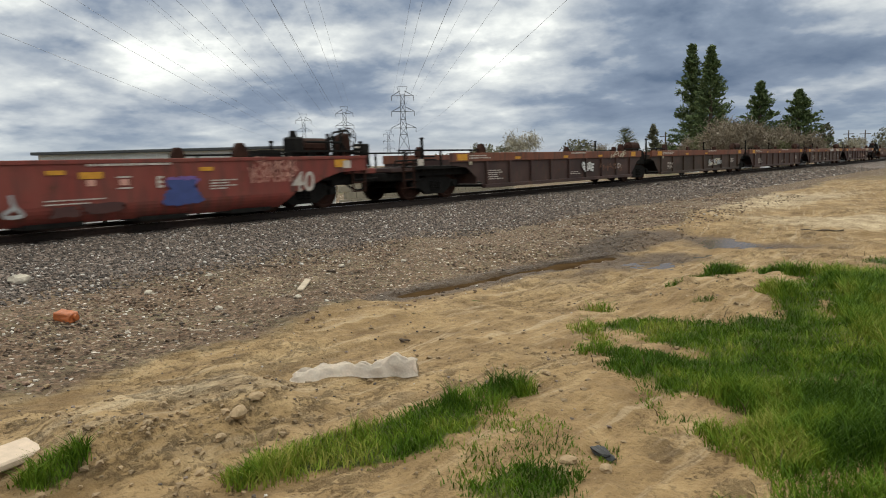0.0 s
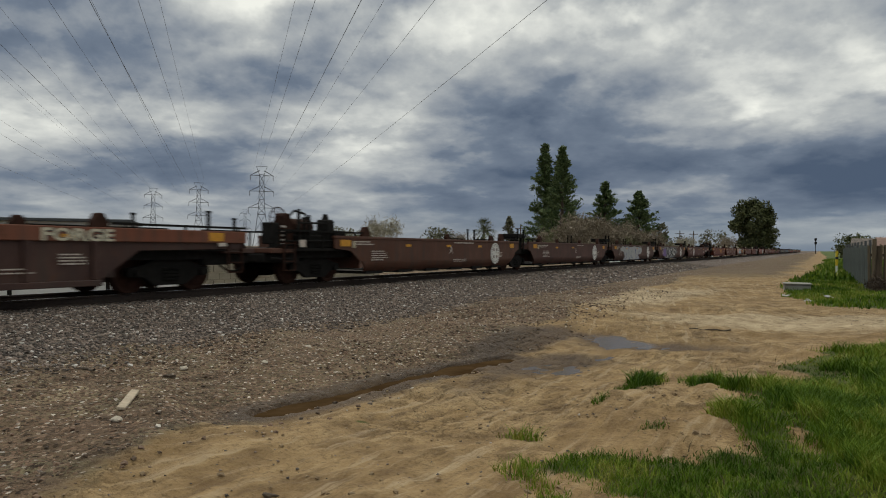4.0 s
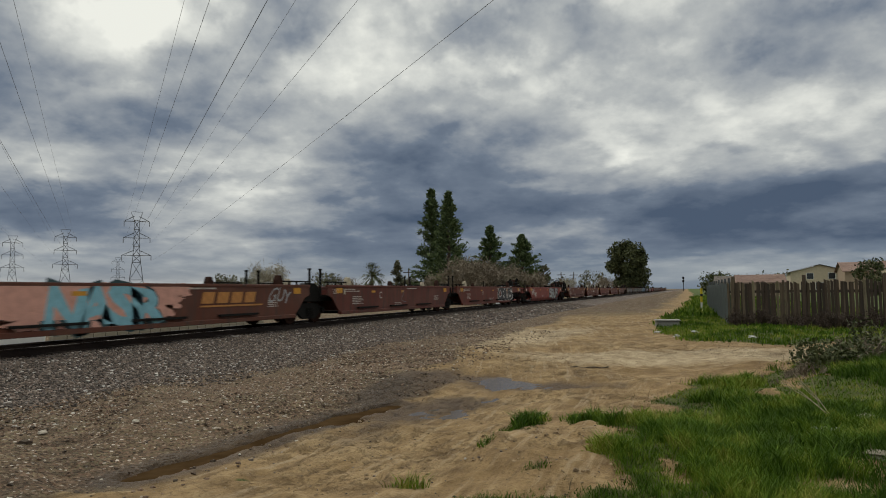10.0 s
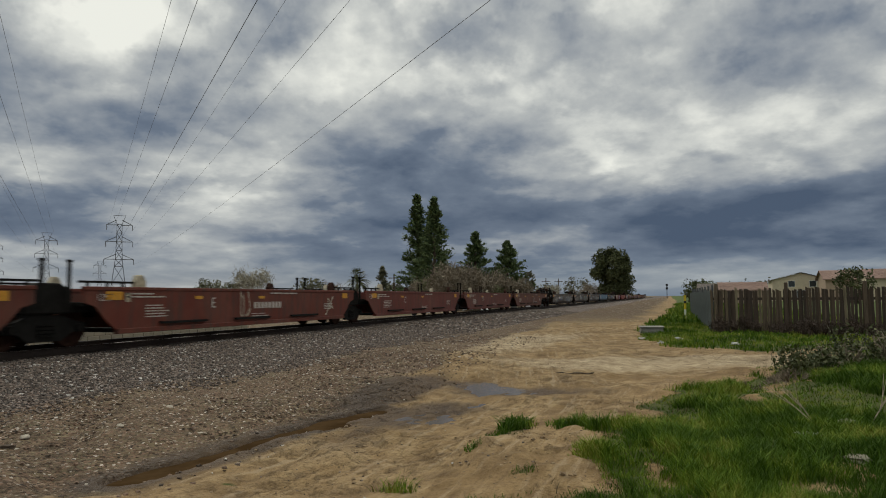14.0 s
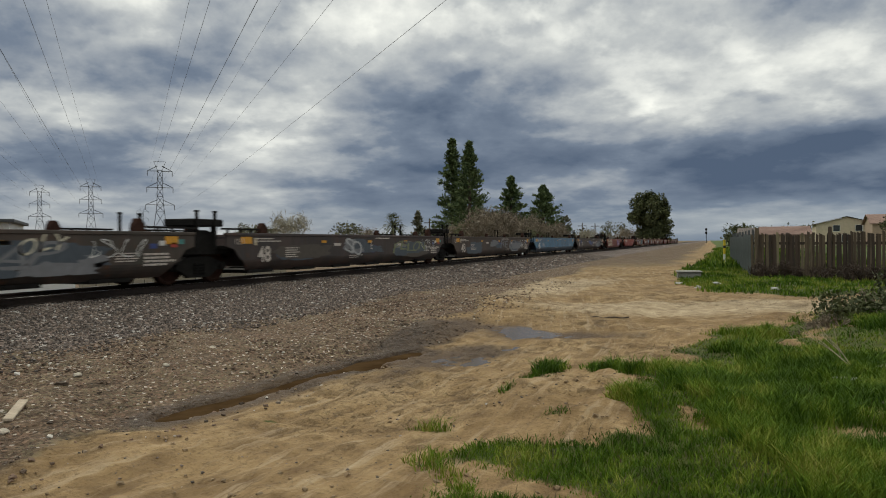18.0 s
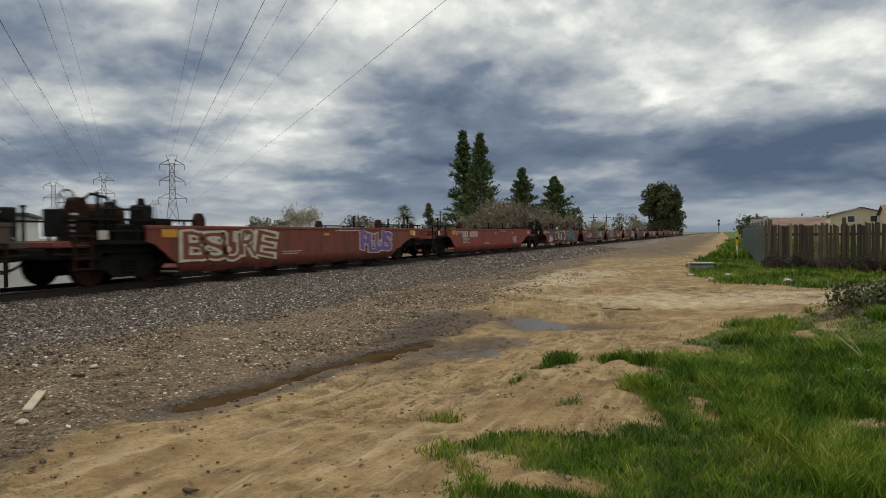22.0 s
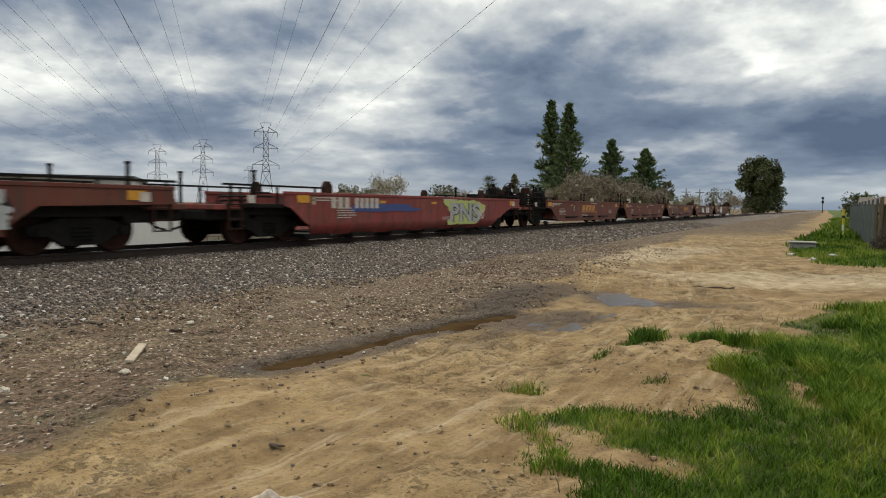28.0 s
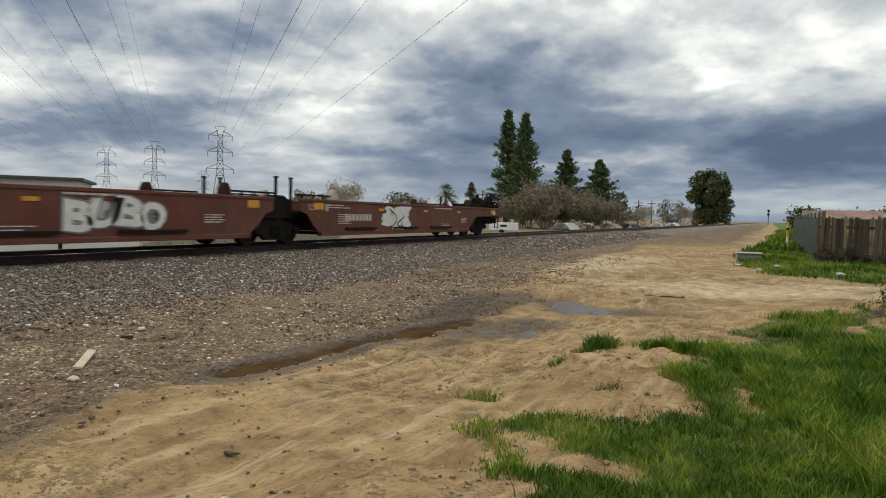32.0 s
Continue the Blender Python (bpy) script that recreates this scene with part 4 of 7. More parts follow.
def well_unit(style, L, left, right, geared=(True, True)):
    """One well of a container car. y runs along it from its leading joint; z = 0 on the rail head; +x faces the road."""
    top = {"rib": 1.40, "flat": 1.38, "tub": 1.38, "single": 1.36}[style]
    root = thing("well_car", "", "well car")
    key = (style, round(L, 2), left, right)
    outline, low = side_outline(style, L, left, right, top)
    for s in (1, -1):
        def side(bm):
            if style in ("tub", "single"):
                slab(bm, [(y, max(z, low + 0.34)) for y, z in outline], HALF - 0.06, HALF - 0.01)
            else:
                slab(bm, outline, HALF - 0.06, HALF - 0.01 if style == "flat" else HALF - 0.05)
            if s < 0:
                bmesh.ops.scale(bm, vec=(-1, 1, 1), verts=bm.verts)
                bmesh.ops.reverse_faces(bm, faces=bm.faces)

        part("side_panel", shape(("side_panel", *key, s), PAINT, side), PAINT, root)
        if style in ("tub", "single"):
            def belly(bm):
                # the trough's foot curves in towards the floor
                ys = [y for y, z in outline if z < low + 0.3]
                a, b = min(ys) + 0.1, max(ys) - 0.1
                grid = []
                for inner in (0.0, 0.05):
                    for k in range(6):
                        t = k / 5
                        x, m = s * (HALF - 0.012 - 0.20 * (1 - t) ** 2 - inner), 0.4 * t
                        grid.append((bm.verts.new((x, a - m, low + 0.35 * t)), bm.verts.new((x, b + m, low + 0.35 * t))))
                loop = grid[:6] + grid[:5:-1]
                for i in range(len(loop)):
                    (p, q), (u, w) = loop[i], loop[(i + 1) % len(loop)]
                    bm.faces.new((p, q, w, u) if s > 0 else (u, w, q, p))
                bm.faces.new([p for p, _ in loop])
                bm.faces.new([q for _, q in loop][::-1])

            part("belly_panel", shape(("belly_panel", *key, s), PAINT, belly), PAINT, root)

        def chord(bm):
            h = 0.27 if style == "rib" else 0.075
            y0, y1 = outline[0][0] - 0.02, outline[-1][0] + 0.02
            box(bm, min(s * (HALF - 0.10), s * (HALF + 0.015)), max(s * (HALF - 0.10), s * (HALF + 0.015)), y0, y1, top - h, top + 0.012)
            bevelled(bm, 0.012)

        part("top_chord", shape(("top_chord", *key, s), PAINT, chord), PAINT, root)
        bots = [y for y, z in outline if z == low]
        if style in ("flat", "rib"):
            def sill(bm):
                box(bm, min(s * (HALF - 0.12), s * (HALF + 0.05)), max(s * (HALF - 0.12), s * (HALF + 0.05)), bots[0], bots[-1], low - 0.09, low + 0.03)
                bevelled(bm, 0.012)

            part("bottom_sill", shape(("bottom_sill", *key, s), PAINT, sill), PAINT, root)
            if style == "flat" and s > 0:
                step = shape(("side_step",), IRON, lambda bm: box(bm, HALF - 0.02, HALF + 0.09, 0.0, 1.9, low + 0.10, low + 0.16))
                for k in range(3):
                    part("side_step", step, IRON, root, at=pose(0, bots[0] + (bots[-1] - bots[0]) * (0.12 + 0.27 * k), 0))
        if style == "rib":
            rib = shape(("rib", s), PAINT, lambda bm: bevelled(box(bm, min(s * (HALF - 0.05), s * (HALF + 0.03)), max(s * (HALF - 0.05), s * (HALF + 0.03)), -0.05, 0.05, low + 0.03, top - 0.27), 0.012))
            n = 9
            for k in range(n):
                part("rib", rib, PAINT, root, at=pose(0, bots[0] + 0.15 + (bots[-1] - bots[0] - 0.3) * k / (n - 1), 0))
    span = outline[-5][0] - outline[4][0]
    for k in range(6):
        part("crossmember", shape(("crossmember", round(span, 1)), IRON, lambda bm: box(bm, -1.38, 1.38, 0.0, span / 12, low - 0.06, low + 0.03)), IRON, root, at=pose(0, outline[4][0] + span * (k + 0.05) / 6, 0))
    for y, d, kind in ((0.0, 1, left), (L, -1, right)):
        cut = 0.62 if kind == "joint" else 0.72
        back = 2.1 if kind == "joint" else 4.3

        def deck(bm):
            box(bm, -HALF + 0.08, HALF - 0.08, min(d * cut, d * back), max(d * cut, d * back), 0.94, 1.03)
            box(bm, -0.35, 0.35, min(0, d * back), max(0, d * back), 0.66, 0.94)
            for k in (-1.1, 1.1):
                box(bm, k - 0.08, k + 0.08, min(d * cut, d * back), max(d * cut, d * back), 0.80, 0.94)

        part("end_platform", shape(("end_platform", d, kind), IRON, deck), IRON, root, at=pose(0, y, 0))
        part("end_bulkhead", shape(("end_bulkhead", d, kind), PAINT, lambda bm: box(bm, -HALF + 0.1, HALF - 0.1, min(d * back, d * (back + 0.06)), max(d * back, d * (back + 0.06)), 0.4, 1.22)), PAINT, root, at=pose(0, y, 0))
        # walkway rail above the platform and the container guides at the well's ends
        g = back + 0.35

        for s in (-1, 1):
            def rail(bm):
                for k in (cut + 0.15, (cut + back) / 2, back - 0.25):
                    box(bm, s * 1.42 - 0.025, s * 1.42 + 0.025, d * k - 0.025, d * k + 0.025, 1.0, 1.50)
                box(bm, s * 1.42 - 0.04, s * 1.42 + 0.04, min(d * (cut - 0.1), d * (back + 0.1)), max(d * (cut - 0.1), d * (back + 0.1)), 1.475, 1.525)

            part("walkway_rail", shape(("walkway_rail", d, kind, s), IRON, rail), IRON, root, at=pose(0, y, 0))
        for s in (-1, 1):
            coat = DUSTY if d > 0 and kind == "joint" and style == "flat" else RUST
            part("container_guide", shape(("container_guide", s, d, coat.name), coat, lambda bm: bevelled(slab(bm, [(-0.19, 1.36), (0.19, 1.36), (0.17, 1.56), (0.07, 1.70), (-0.08, 1.70), (-0.17, 1.54)], min(s * 1.28, s * 1.46), max(s * 1.28, s * 1.46)), 0.02)), coat, root, at=pose(0, y + d * g, 0))
            post = shape(("stanchion", s), IRON, lambda bm: [box(bm, s * 1.33 - 0.03, s * 1.33 + 0.03, -0.035, 0.035, 0.98, 1.98), box(bm, s * 1.33 - 0.05, s * 1.33 + 0.05, -0.05, 0.05, 1.93, 1.985)])
            if kind == "joint" and not (style == "rib" and d < 0):
                part("stanchion", post, IRON, root, at=pose(0, y + d * 0.34, 0))
            elif kind == "coupler":
                part("stanchion", post, IRON, root, at=pose(0, y + d * 1.75, -0.1))
        if kind == "coupler":
            truck(root, y + d * 2.6)

            def knuckle(bm):
                box(bm, -0.12, 0.12, min(d * -0.02, d * 0.9), max(d * -0.02, d * 0.9), 0.70, 0.90)
                box(bm, -0.20, 0.16, min(d * -0.10, d * 0.16), max(d * -0.10, d * 0.16), 0.66, 0.96)

            part("coupler", shape(("coupler", d), RUST, knuckle), RUST, root, at=pose(0, y, 0))

            def hose(bm):
                pts = [Vector((0.35, d * (0.75 - 0.75 * k / 8), 0.82 - 0.42 * math.sin(math.pi / 2 * k / 8))) for k in range(9)]
                for a, b in zip(pts, pts[1:]):
                    tube(bm, a, b, 0.028, n=6)

            part("air_hose", shape(("air_hose", d), IRON, hose), IRON, root, at=pose(0, y, 0))

            stile = shape(("stile",), RUST, lambda bm: box(bm, HALF - 0.07, HALF - 0.03, -0.02, 0.02, 0.40, 1.20))
            ladder = part("ladder", stile, RUST, root, at=pose(0, y + d * 0.78, 0))
            part("stile", stile, RUST, ladder, at=pose(0, d * 0.44, 0))
            for z in (0.42, 0.66, 0.90, 1.14):
                part("rung", shape(("rung", d), RUST, lambda bm: box(bm, HALF - 0.065, HALF - 0.035, min(0, d * 0.44), max(0, d * 0.44), -0.015, 0.015)), RUST, ladder, at=pose(0, 0, z))

            part("brake_rigging", shape(("brake_rigging", d), IRON, lambda bm: [box(bm, 1.02, 1.18, min(d * 0.95, d * 1.75), max(d * 0.95, d * 1.75), 0.60, 0.90), box(bm, 1.02, 1.18, min(d * 1.75, d * 4.2), max(d * 1.75, d * 4.2), 0.74, 0.92)]), IRON, root, at=pose(0, y, 0))
            part("draft_gear", shape(("draft_gear", d), IRON, lambda bm: bevelled(box(bm, -0.9, 1.2, min(d * 0.28, d * 0.95), max(d * 0.28, d * 0.95), 0.62, 0.88), 0.04)), IRON, root, at=pose(0, y, 0))
            if geared[0 if d > 0 else 1]:
                def gear(bm):
                    ring(bm, (1.05, d * 0.95, 1.86), (0, 1, 0.0), 0.27, 0.018)
                    for k in range(4):
                        a = math.pi * k / 4
                        tube(bm, (1.05 - 0.27 * math.cos(a), d * 0.95, 1.86 - 0.27 * math.sin(a)), (1.05 + 0.27 * math.cos(a), d * 0.95, 1.86 + 0.27 * math.sin(a)), 0.012, n=4)

                part("brake_wheel", shape(("brake_wheel", d), RUST, gear), RUST, root, at=pose(0, y, 0))

                def stand(bm):
                    slab(bm, [(1.02, 1.0), (1.42, 1.0), (1.42, 1.62), (1.33, 1.90), (1.18, 1.99), (1.05, 1.93), (1.02, 1.75)], 0.86, 1.22)
                    mirrored(bm, d)
                    bevelled(bm, 0.03)

                part("brake_stand", shape(("brake_stand", d), RUST, stand), RUST, root, at=pose(0, y, 0))
                part("control_box", shape(("control_box", d), IRON, lambda bm: bevelled(box(bm, 0.95, 1.32, min(d * 0.42, d * 0.74), max(d * 0.42, d * 0.74), 1.12, 1.70), 0.03)), IRON, root, "dull grey control box", pose(0, y, 0))
                for z in (1.12, 1.24, 1.36, 1.48, 1.60):
                    part("grab_iron", shape(("grab_iron", d), STENCIL, lambda bm: box(bm, 1.30, 1.33, min(d * 0.82, d * 0.98), max(d * 0.82, d * 0.98), -0.025, 0.025)), STENCIL, root, "scuffed white grab iron", pose(0, y, z))
                for k, h in ((1.50, 2.1), (1.95, 1.95)):
                    part("stanchion", shape(("thin_stanchion", h), IRON, lambda bm: box(bm, 1.30, 1.37, -0.03, 0.03, 0.98, h)), IRON, root, at=pose(0, y + d * k, 0))

                def tank(bm):
                    prof = [(1.50, 0.06), (1.54, 0.16), (1.62, 0.22), (1.70, 0.24), (2.40, 0.24), (2.48, 0.22), (2.56, 0.16), (2.60, 0.06)]
                    for (p, q), (u, w) in zip(prof, prof[1:]):
                        tube(bm, (0.85, d * p, 1.62), (0.85, d * u, 1.62), q, w, 14, False)
                    bmesh.ops.remove_doubles(bm, verts=bm.verts, dist=0.0005)

                tank_ob = part("brake_reservoir", shape(("brake_reservoir", d), RUST, tank), RUST, root, at=pose(0, y, 0))
                for k in (1.75, 2.3):
                    part("tank_saddle", shape(("tank_saddle", d, k), IRON, lambda bm: box(bm, 0.62, 1.08, min(d * k, d * (k + 0.1)), max(d * k, d * (k + 0.1)), 1.0, 1.50)), IRON, tank_ob)

                part("equipment_box", shape(("equipment_box", d), IRON, lambda bm: bevelled(box(bm, 0.25, 1.30, min(d * 1.45, d * 2.95), max(d * 1.45, d * 2.95), 1.0, 1.40), 0.04)), IRON, root, at=pose(0, y, 0))
                part("valve_tower", shape(("valve_tower", d), IRON, lambda bm: [bevelled(box(bm, 0.95, 1.36, min(d * 2.72, d * 3.12), max(d * 2.72, d * 3.12), 1.0, 1.86), 0.05), tube(bm, (1.15, d * 2.92, 1.84), (1.15, d * 2.92, 2.02), 0.11, 0.07, 10)]), IRON, root, at=pose(0, y, 0))

                def plumbing(bm):
                    rows = [[(1.38, 0.5, 1.05), (1.38, 0.62, 1.42), (1.38, 1.35, 1.46), (1.38, 1.5, 1.72), (1.36, 2.7, 1.74)], [(1.40, 0.3, 0.75), (1.40, 1.1, 0.72), (1.40, 1.3, 1.22), (1.40, 2.9, 1.24)], [(1.34, 1.1, 1.9), (1.34, 1.3, 2.05), (1.34, 1.75, 1.98), (1.34, 1.95, 1.7)]]
                    for row in rows:
                        strand(bm, [Vector((x, d * q, z)) for x, q, z in row], 0.032, 6)

                part("plumbing", shape(("plumbing", d), IRON, plumbing), IRON, root, at=pose(0, y, 0))

            def pipes(bm):
                for x, z in ((1.36, 1.10), (1.30, 1.20)):
                    pts = [Vector((x, d * 0.45, z - 0.3)), Vector((x, d * 0.6, z)), Vector((x, d * 1.6, z + 0.02)), Vector((x, d * 1.8, z + 0.12)), Vector((x - 0.2, d * 2.6, z + 0.12))]
                    for u, w in zip(pts, pts[1:]):
                        tube(bm, u, w, 0.025, n=6)

            part("brake_pipe", shape(("brake_pipe", d), IRON, pipes), IRON, root, at=pose(0, y, 0))
            part("end_sill", shape(("end_sill", d), PAINT, lambda bm: bevelled(box(bm, -1.42, 1.42, min(d * 0.30, d * 1.30), max(d * 0.30, d * 1.30), 0.88, 1.02), 0.02)), PAINT, root, at=pose(0, y, 0))
            part("placard", shape(("placard", d), STENCIL, lambda bm: box(bm, HALF + 0.0, HALF + 0.012, min(d * 1.34, d * 1.60), max(d * 1.34, d * 1.60), 1.05, 1.25)), STENCIL, root, "small white-framed placard", pose(0, y, 0))
            if geared[0 if d > 0 else 1]:
                part("valve_box", shape(("valve_box", d), IRON, lambda bm: bevelled(box(bm, 0.3, 1.2, min(d * 3.3, d * 3.9), max(d * 3.3, d * 3.9), 1.0, 1.55), 0.03)), IRON, root, at=pose(0, y, 0))
    if left == "joint":
        if style == "tub":
            part("joint_hood", shape(("joint_hood",), IRON, lambda bm: bevelled(box(bm, 0.35, 1.30, -0.55, 0.75, 1.56, 1.76), 0.03)), IRON, root, "flat black tray over the joint")
            for q in (-0.35, 0.55):
                part("hood_leg", shape(("hood_leg",), IRON, lambda bm: box(bm, 1.05, 1.15, -0.05, 0.05, 0.98, 1.57)), IRON, root, at=pose(0, q, 0))
        if style == "rib":
            part("joint_tank", shape(("joint_tank",), RUST, lambda bm: [tube(bm, (0.8, -0.62, 1.62), (0.8, -0.5, 1.62), 0.10, 0.22, 14), tube(bm, (0.8, -0.5, 1.62), (0.8, 0.35, 1.62), 0.22, 0.22, 14), tube(bm, (0.8, 0.35, 1.62), (0.8, 0.47, 1.62), 0.22, 0.10, 14)]), RUST, root, "rusty brake tank over the joint")
        part("joint_guard", shape(("joint_guard",), IRON, lambda bm: bevelled(slab(bm, [(-0.62, 0.78), (0.62, 0.78), (0.62, 1.30), (0.30, 1.46), (-0.30, 1.46), (-0.62, 1.30)], 0.85, 1.15), 0.03)), IRON, root)
        truck(root, 0.0)
    return root


# markings on the side that faces the road
ON_SIDE = Matrix(((0, 0, 1, 0), (1, 0, 0, 0), (0, 1, 0, 0), (0, 0, 0, 1)))
TEXTS = {}


def word_mesh(word, size, mat, shear=0.0, fat=0.0, lift=0.0):
    key = (word, size, mat.name, shear, fat)
    if key not in TEXTS:
        cu = bpy.data.curves.new("word", "FONT")
        cu.body, cu.size, cu.shear, cu.offset, cu.resolution_u = word, size, shear, fat, 3
        ob = bpy.data.objects.new("word", cu)
        me = bpy.data.meshes.new_from_object(ob)
        bpy.data.objects.remove(ob)
        me.materials.clear()
        me.materials.append(mat)
        TEXTS[key] = me
    return TEXTS[key]


RIBBED = set()                   # cars whose deep top chord stands proud of the side


def flat_on(root, name, me, mat, y, z, out=0.004, label=""):
    out = out + (0.015 if root.name in RIBBED and z > 1.1 else 0.0)
    return part(name, me, mat, root, label, at=Matrix.Translation((HALF + 0.004 + out, y, z)) @ ON_SIDE)


def letters(root, word, y, z, size, mat, shear=0.0, fat=0.0, out=0.004, name="lettering"):
    return flat_on(root, name, word_mesh(word, size, mat, shear, fat), mat, y, z, out)


def bars(root, y, z, w, rows, mat, seed=0, h=0.035, gap=0.075, name="stencil_text"):
    """Small print: rows of short bars."""
    key = ("bars", round(w, 2), rows, seed, h, gap, mat.name)

    def build(bm):
        rng = random.Random(seed)
        for r in range(rows):
            x = 0.0
            end = w * rng.uniform(0.55, 1.0)
            while x < end:
                k = min(rng.uniform(0.06, 0.3), end - x)
                v = [bm.verts.new(p) for p in ((x, -r * gap, 0), (x + k, -r * gap, 0), (x + k, -r * gap + h, 0), (x, -r * gap + h, 0))]
                bm.faces.new(v)
                x += k + 0.03

    return tagged(flat_on(root, name, shape(key, mat, build), mat, y, z), kind="stuff")


def patch(root, y, z, w, h, mat, name="decal", out=0.004, slant=0.0):
    key = ("patch", round(w, 3), round(h, 3), mat.name, slant)
    return flat_on(root, name, shape(key, mat, lambda bm: bm.faces.new([bm.verts.new(p) for p in ((0, 0, 0), (w, 0, 0), (w + slant, h, 0), (slant, h, 0))])), mat, y, z, out)


def blotch(root, y, z, w, h, mat, seed, out=0.003, name="graffiti_fill"):
    """A patch of spray paint with a wavering edge."""

    def build(bm):
        rng = random.Random(seed)
        k = 72
        ph = [rng.uniform(0, 6.28) for _ in range(5)]
        pts = []
        for i in range(k):
            a = 2 * math.pi * i / k
            r = 1 + 0.14 * math.sin(3 * a + ph[0]) + 0.10 * math.sin(5 * a + ph[1]) + 0.07 * math.sin(9 * a + ph[2]) + 0.05 * math.sin(17 * a + ph[3]) + 0.03 * math.sin(29 * a + ph[4])
            cx, cy = math.cos(a), math.sin(a)
            sq = max(abs(cx), abs(cy))
            pts.append((w / 2 * cx / sq**0.75 * r, max(-h / 2, min(h / 2, h / 2 * cy / sq**0.75 * r)), 0))
        bm.faces.new([bm.verts.new(p) for p in pts])
        bmesh.ops.triangulate(bm, faces=bm.faces)

    return flat_on(root, name, shape(("blotch", seed, round(w, 2), round(h, 2), mat.name), mat, build), mat, y + w / 2, z + h / 2, out)


def scribble(root, y, z, w, h, mat, seed, thick=0.045, strokes=5, out=0.007, name="graffiti_stroke"):
    """Looping strokes of a spray can, side by side like unreadable letters."""

    rng = random.Random(seed)
    for s in range(strokes):
        cx, ww = w * (s + 0.5) / strokes, w / strokes * rng.uniform(0.75, 1.1)
        a0, f1, f2 = rng.uniform(0, 6.28), rng.uniform(0.8, 1.6), rng.uniform(1.0, 2.3)

        def build(bm):
            k = 26
            pts = []
            for i in range(k + 1):
                t = i / k
                px = cx + ww * 0.5 * math.sin(2 * math.pi * f1 * t + a0) * (0.6 + 0.4 * math.sin(5 * t + a0))
                pz = h * (0.5 + 0.5 * math.cos(2 * math.pi * f2 * 0.5 * t + a0 * 1.7))
                pts.append(Vector((px, pz, 0.0)))
            for i in range(k + 1):
                e = (pts[min(i + 1, k)] - pts[max(i - 1, 0)])
                e = e.normalized() if e.length > 1e-6 else Vector((1, 0, 0))
                nn = Vector((-e.y, e.x, 0)) * thick * 0.5
                a, b = bm.verts.new(pts[i] - nn), bm.verts.new(pts[i] + nn)
                if i:
                    bm.faces.new((pa, a, b, pb))
                pa, pb = a, b

        flat_on(root, name, shape(("scribble", s, seed, round(w, 2), round(h, 2), thick, strokes, mat.name), mat, build), mat, y, z, out)


def roundel(root, y, z, r):
    """A round white emblem with a cross in it."""

    def disc(bm):
        bm.faces.new([bm.verts.new((r * math.cos(2 * math.pi * k / 32), r * math.sin(2 * math.pi * k / 32), 0)) for k in range(32)])

    def cross(bm):
        # four dark fields leave a white cross; dashes run round the rim
        for k in range(4):
            a0, a1 = math.pi / 2 * k + 0.42, math.pi / 2 * (k + 1) - 0.42
            vs = [(q * math.cos(a), q * math.sin(a), 0) for q, a in ((0.26 * r, (a0 + a1) / 2), (0.56 * r, a0), (0.60 * r, (a0 + a1) / 2), (0.56 * r, a1))]
            bm.faces.new([bm.verts.new(v) for v in vs])
        for k in range(22):
            a0 = 2 * math.pi * k / 22
            a1 = a0 + 0.13
            vs = [(q * math.cos(a), q * math.sin(a), 0) for q, a in ((0.76 * r, a0), (0.87 * r, a0), (0.87 * r, a1), (0.76 * r, a1))]
            bm.faces.new([bm.verts.new(v) for v in vs])

    flat_on(root, "emblem", shape(("emblem", r), SPRAY["white"], disc), SPRAY["white"], y, z, 0.003, "round white emblem")
    flat_on(root, "emblem_cross", shape(("emblem_cross", r), SPRAY["maroon"], cross), SPRAY["maroon"], y, z, 0.006)


def standard_marks(root, style, L, left, right, code, seed):
    rng = random.Random(seed)
    lo = 1.15 if left == "joint" else 3.1
    hi = L - (1.15 if right == "joint" else 1.35)
    lo_text = 2.5 if left == "joint" else 4.8
    hi_text = L - (2.5 if right == "joint" else 4.8)
    if style == "tub48":
        lo_text += 1.0
    zt = 1.08 if style != "rib" else 1.17
    patch(root, lo + 0.1, zt, 0.52, 0.20, YELLOW)
    patch(root, hi - 0.55, zt, 0.45, 0.20, YELLOW)
    for k in range(2 + (L > 17)):
        patch(root, lo + (hi - lo) * (0.27 + 0.22 * k) + rng.uniform(-0.3, 0.3), zt + 0.01, 0.34, 0.085, YELLOW)
    bars(root, lo + 0.75, zt + 0.13, 1.5, 2, STENCIL, seed % 5)
    bars(root, lo_text + rng.uniform(0, 0.2), 0.92 if style != "rib" else 0.80, 1.0, 5, STENCIL, seed % 7 + 10, 0.03, 0.07)
    bars(root, hi_text - 0.75, 0.86, 0.7, 4, STENCIL, seed % 4 + 20, 0.028, 0.06)
    bars(root, lo + (hi - lo) * 0.55, zt + 0.16, 2.2, 1, STENCIL, seed % 3 + 30, 0.045)
    patch(root, lo + 0.72, 1.03, 0.16, 0.22, DUSTY)
    if code:
        letters(root, code, lo + (hi - lo) * (0.31 if style == "flat" else 0.52), 0.84, 0.42, STENCIL)


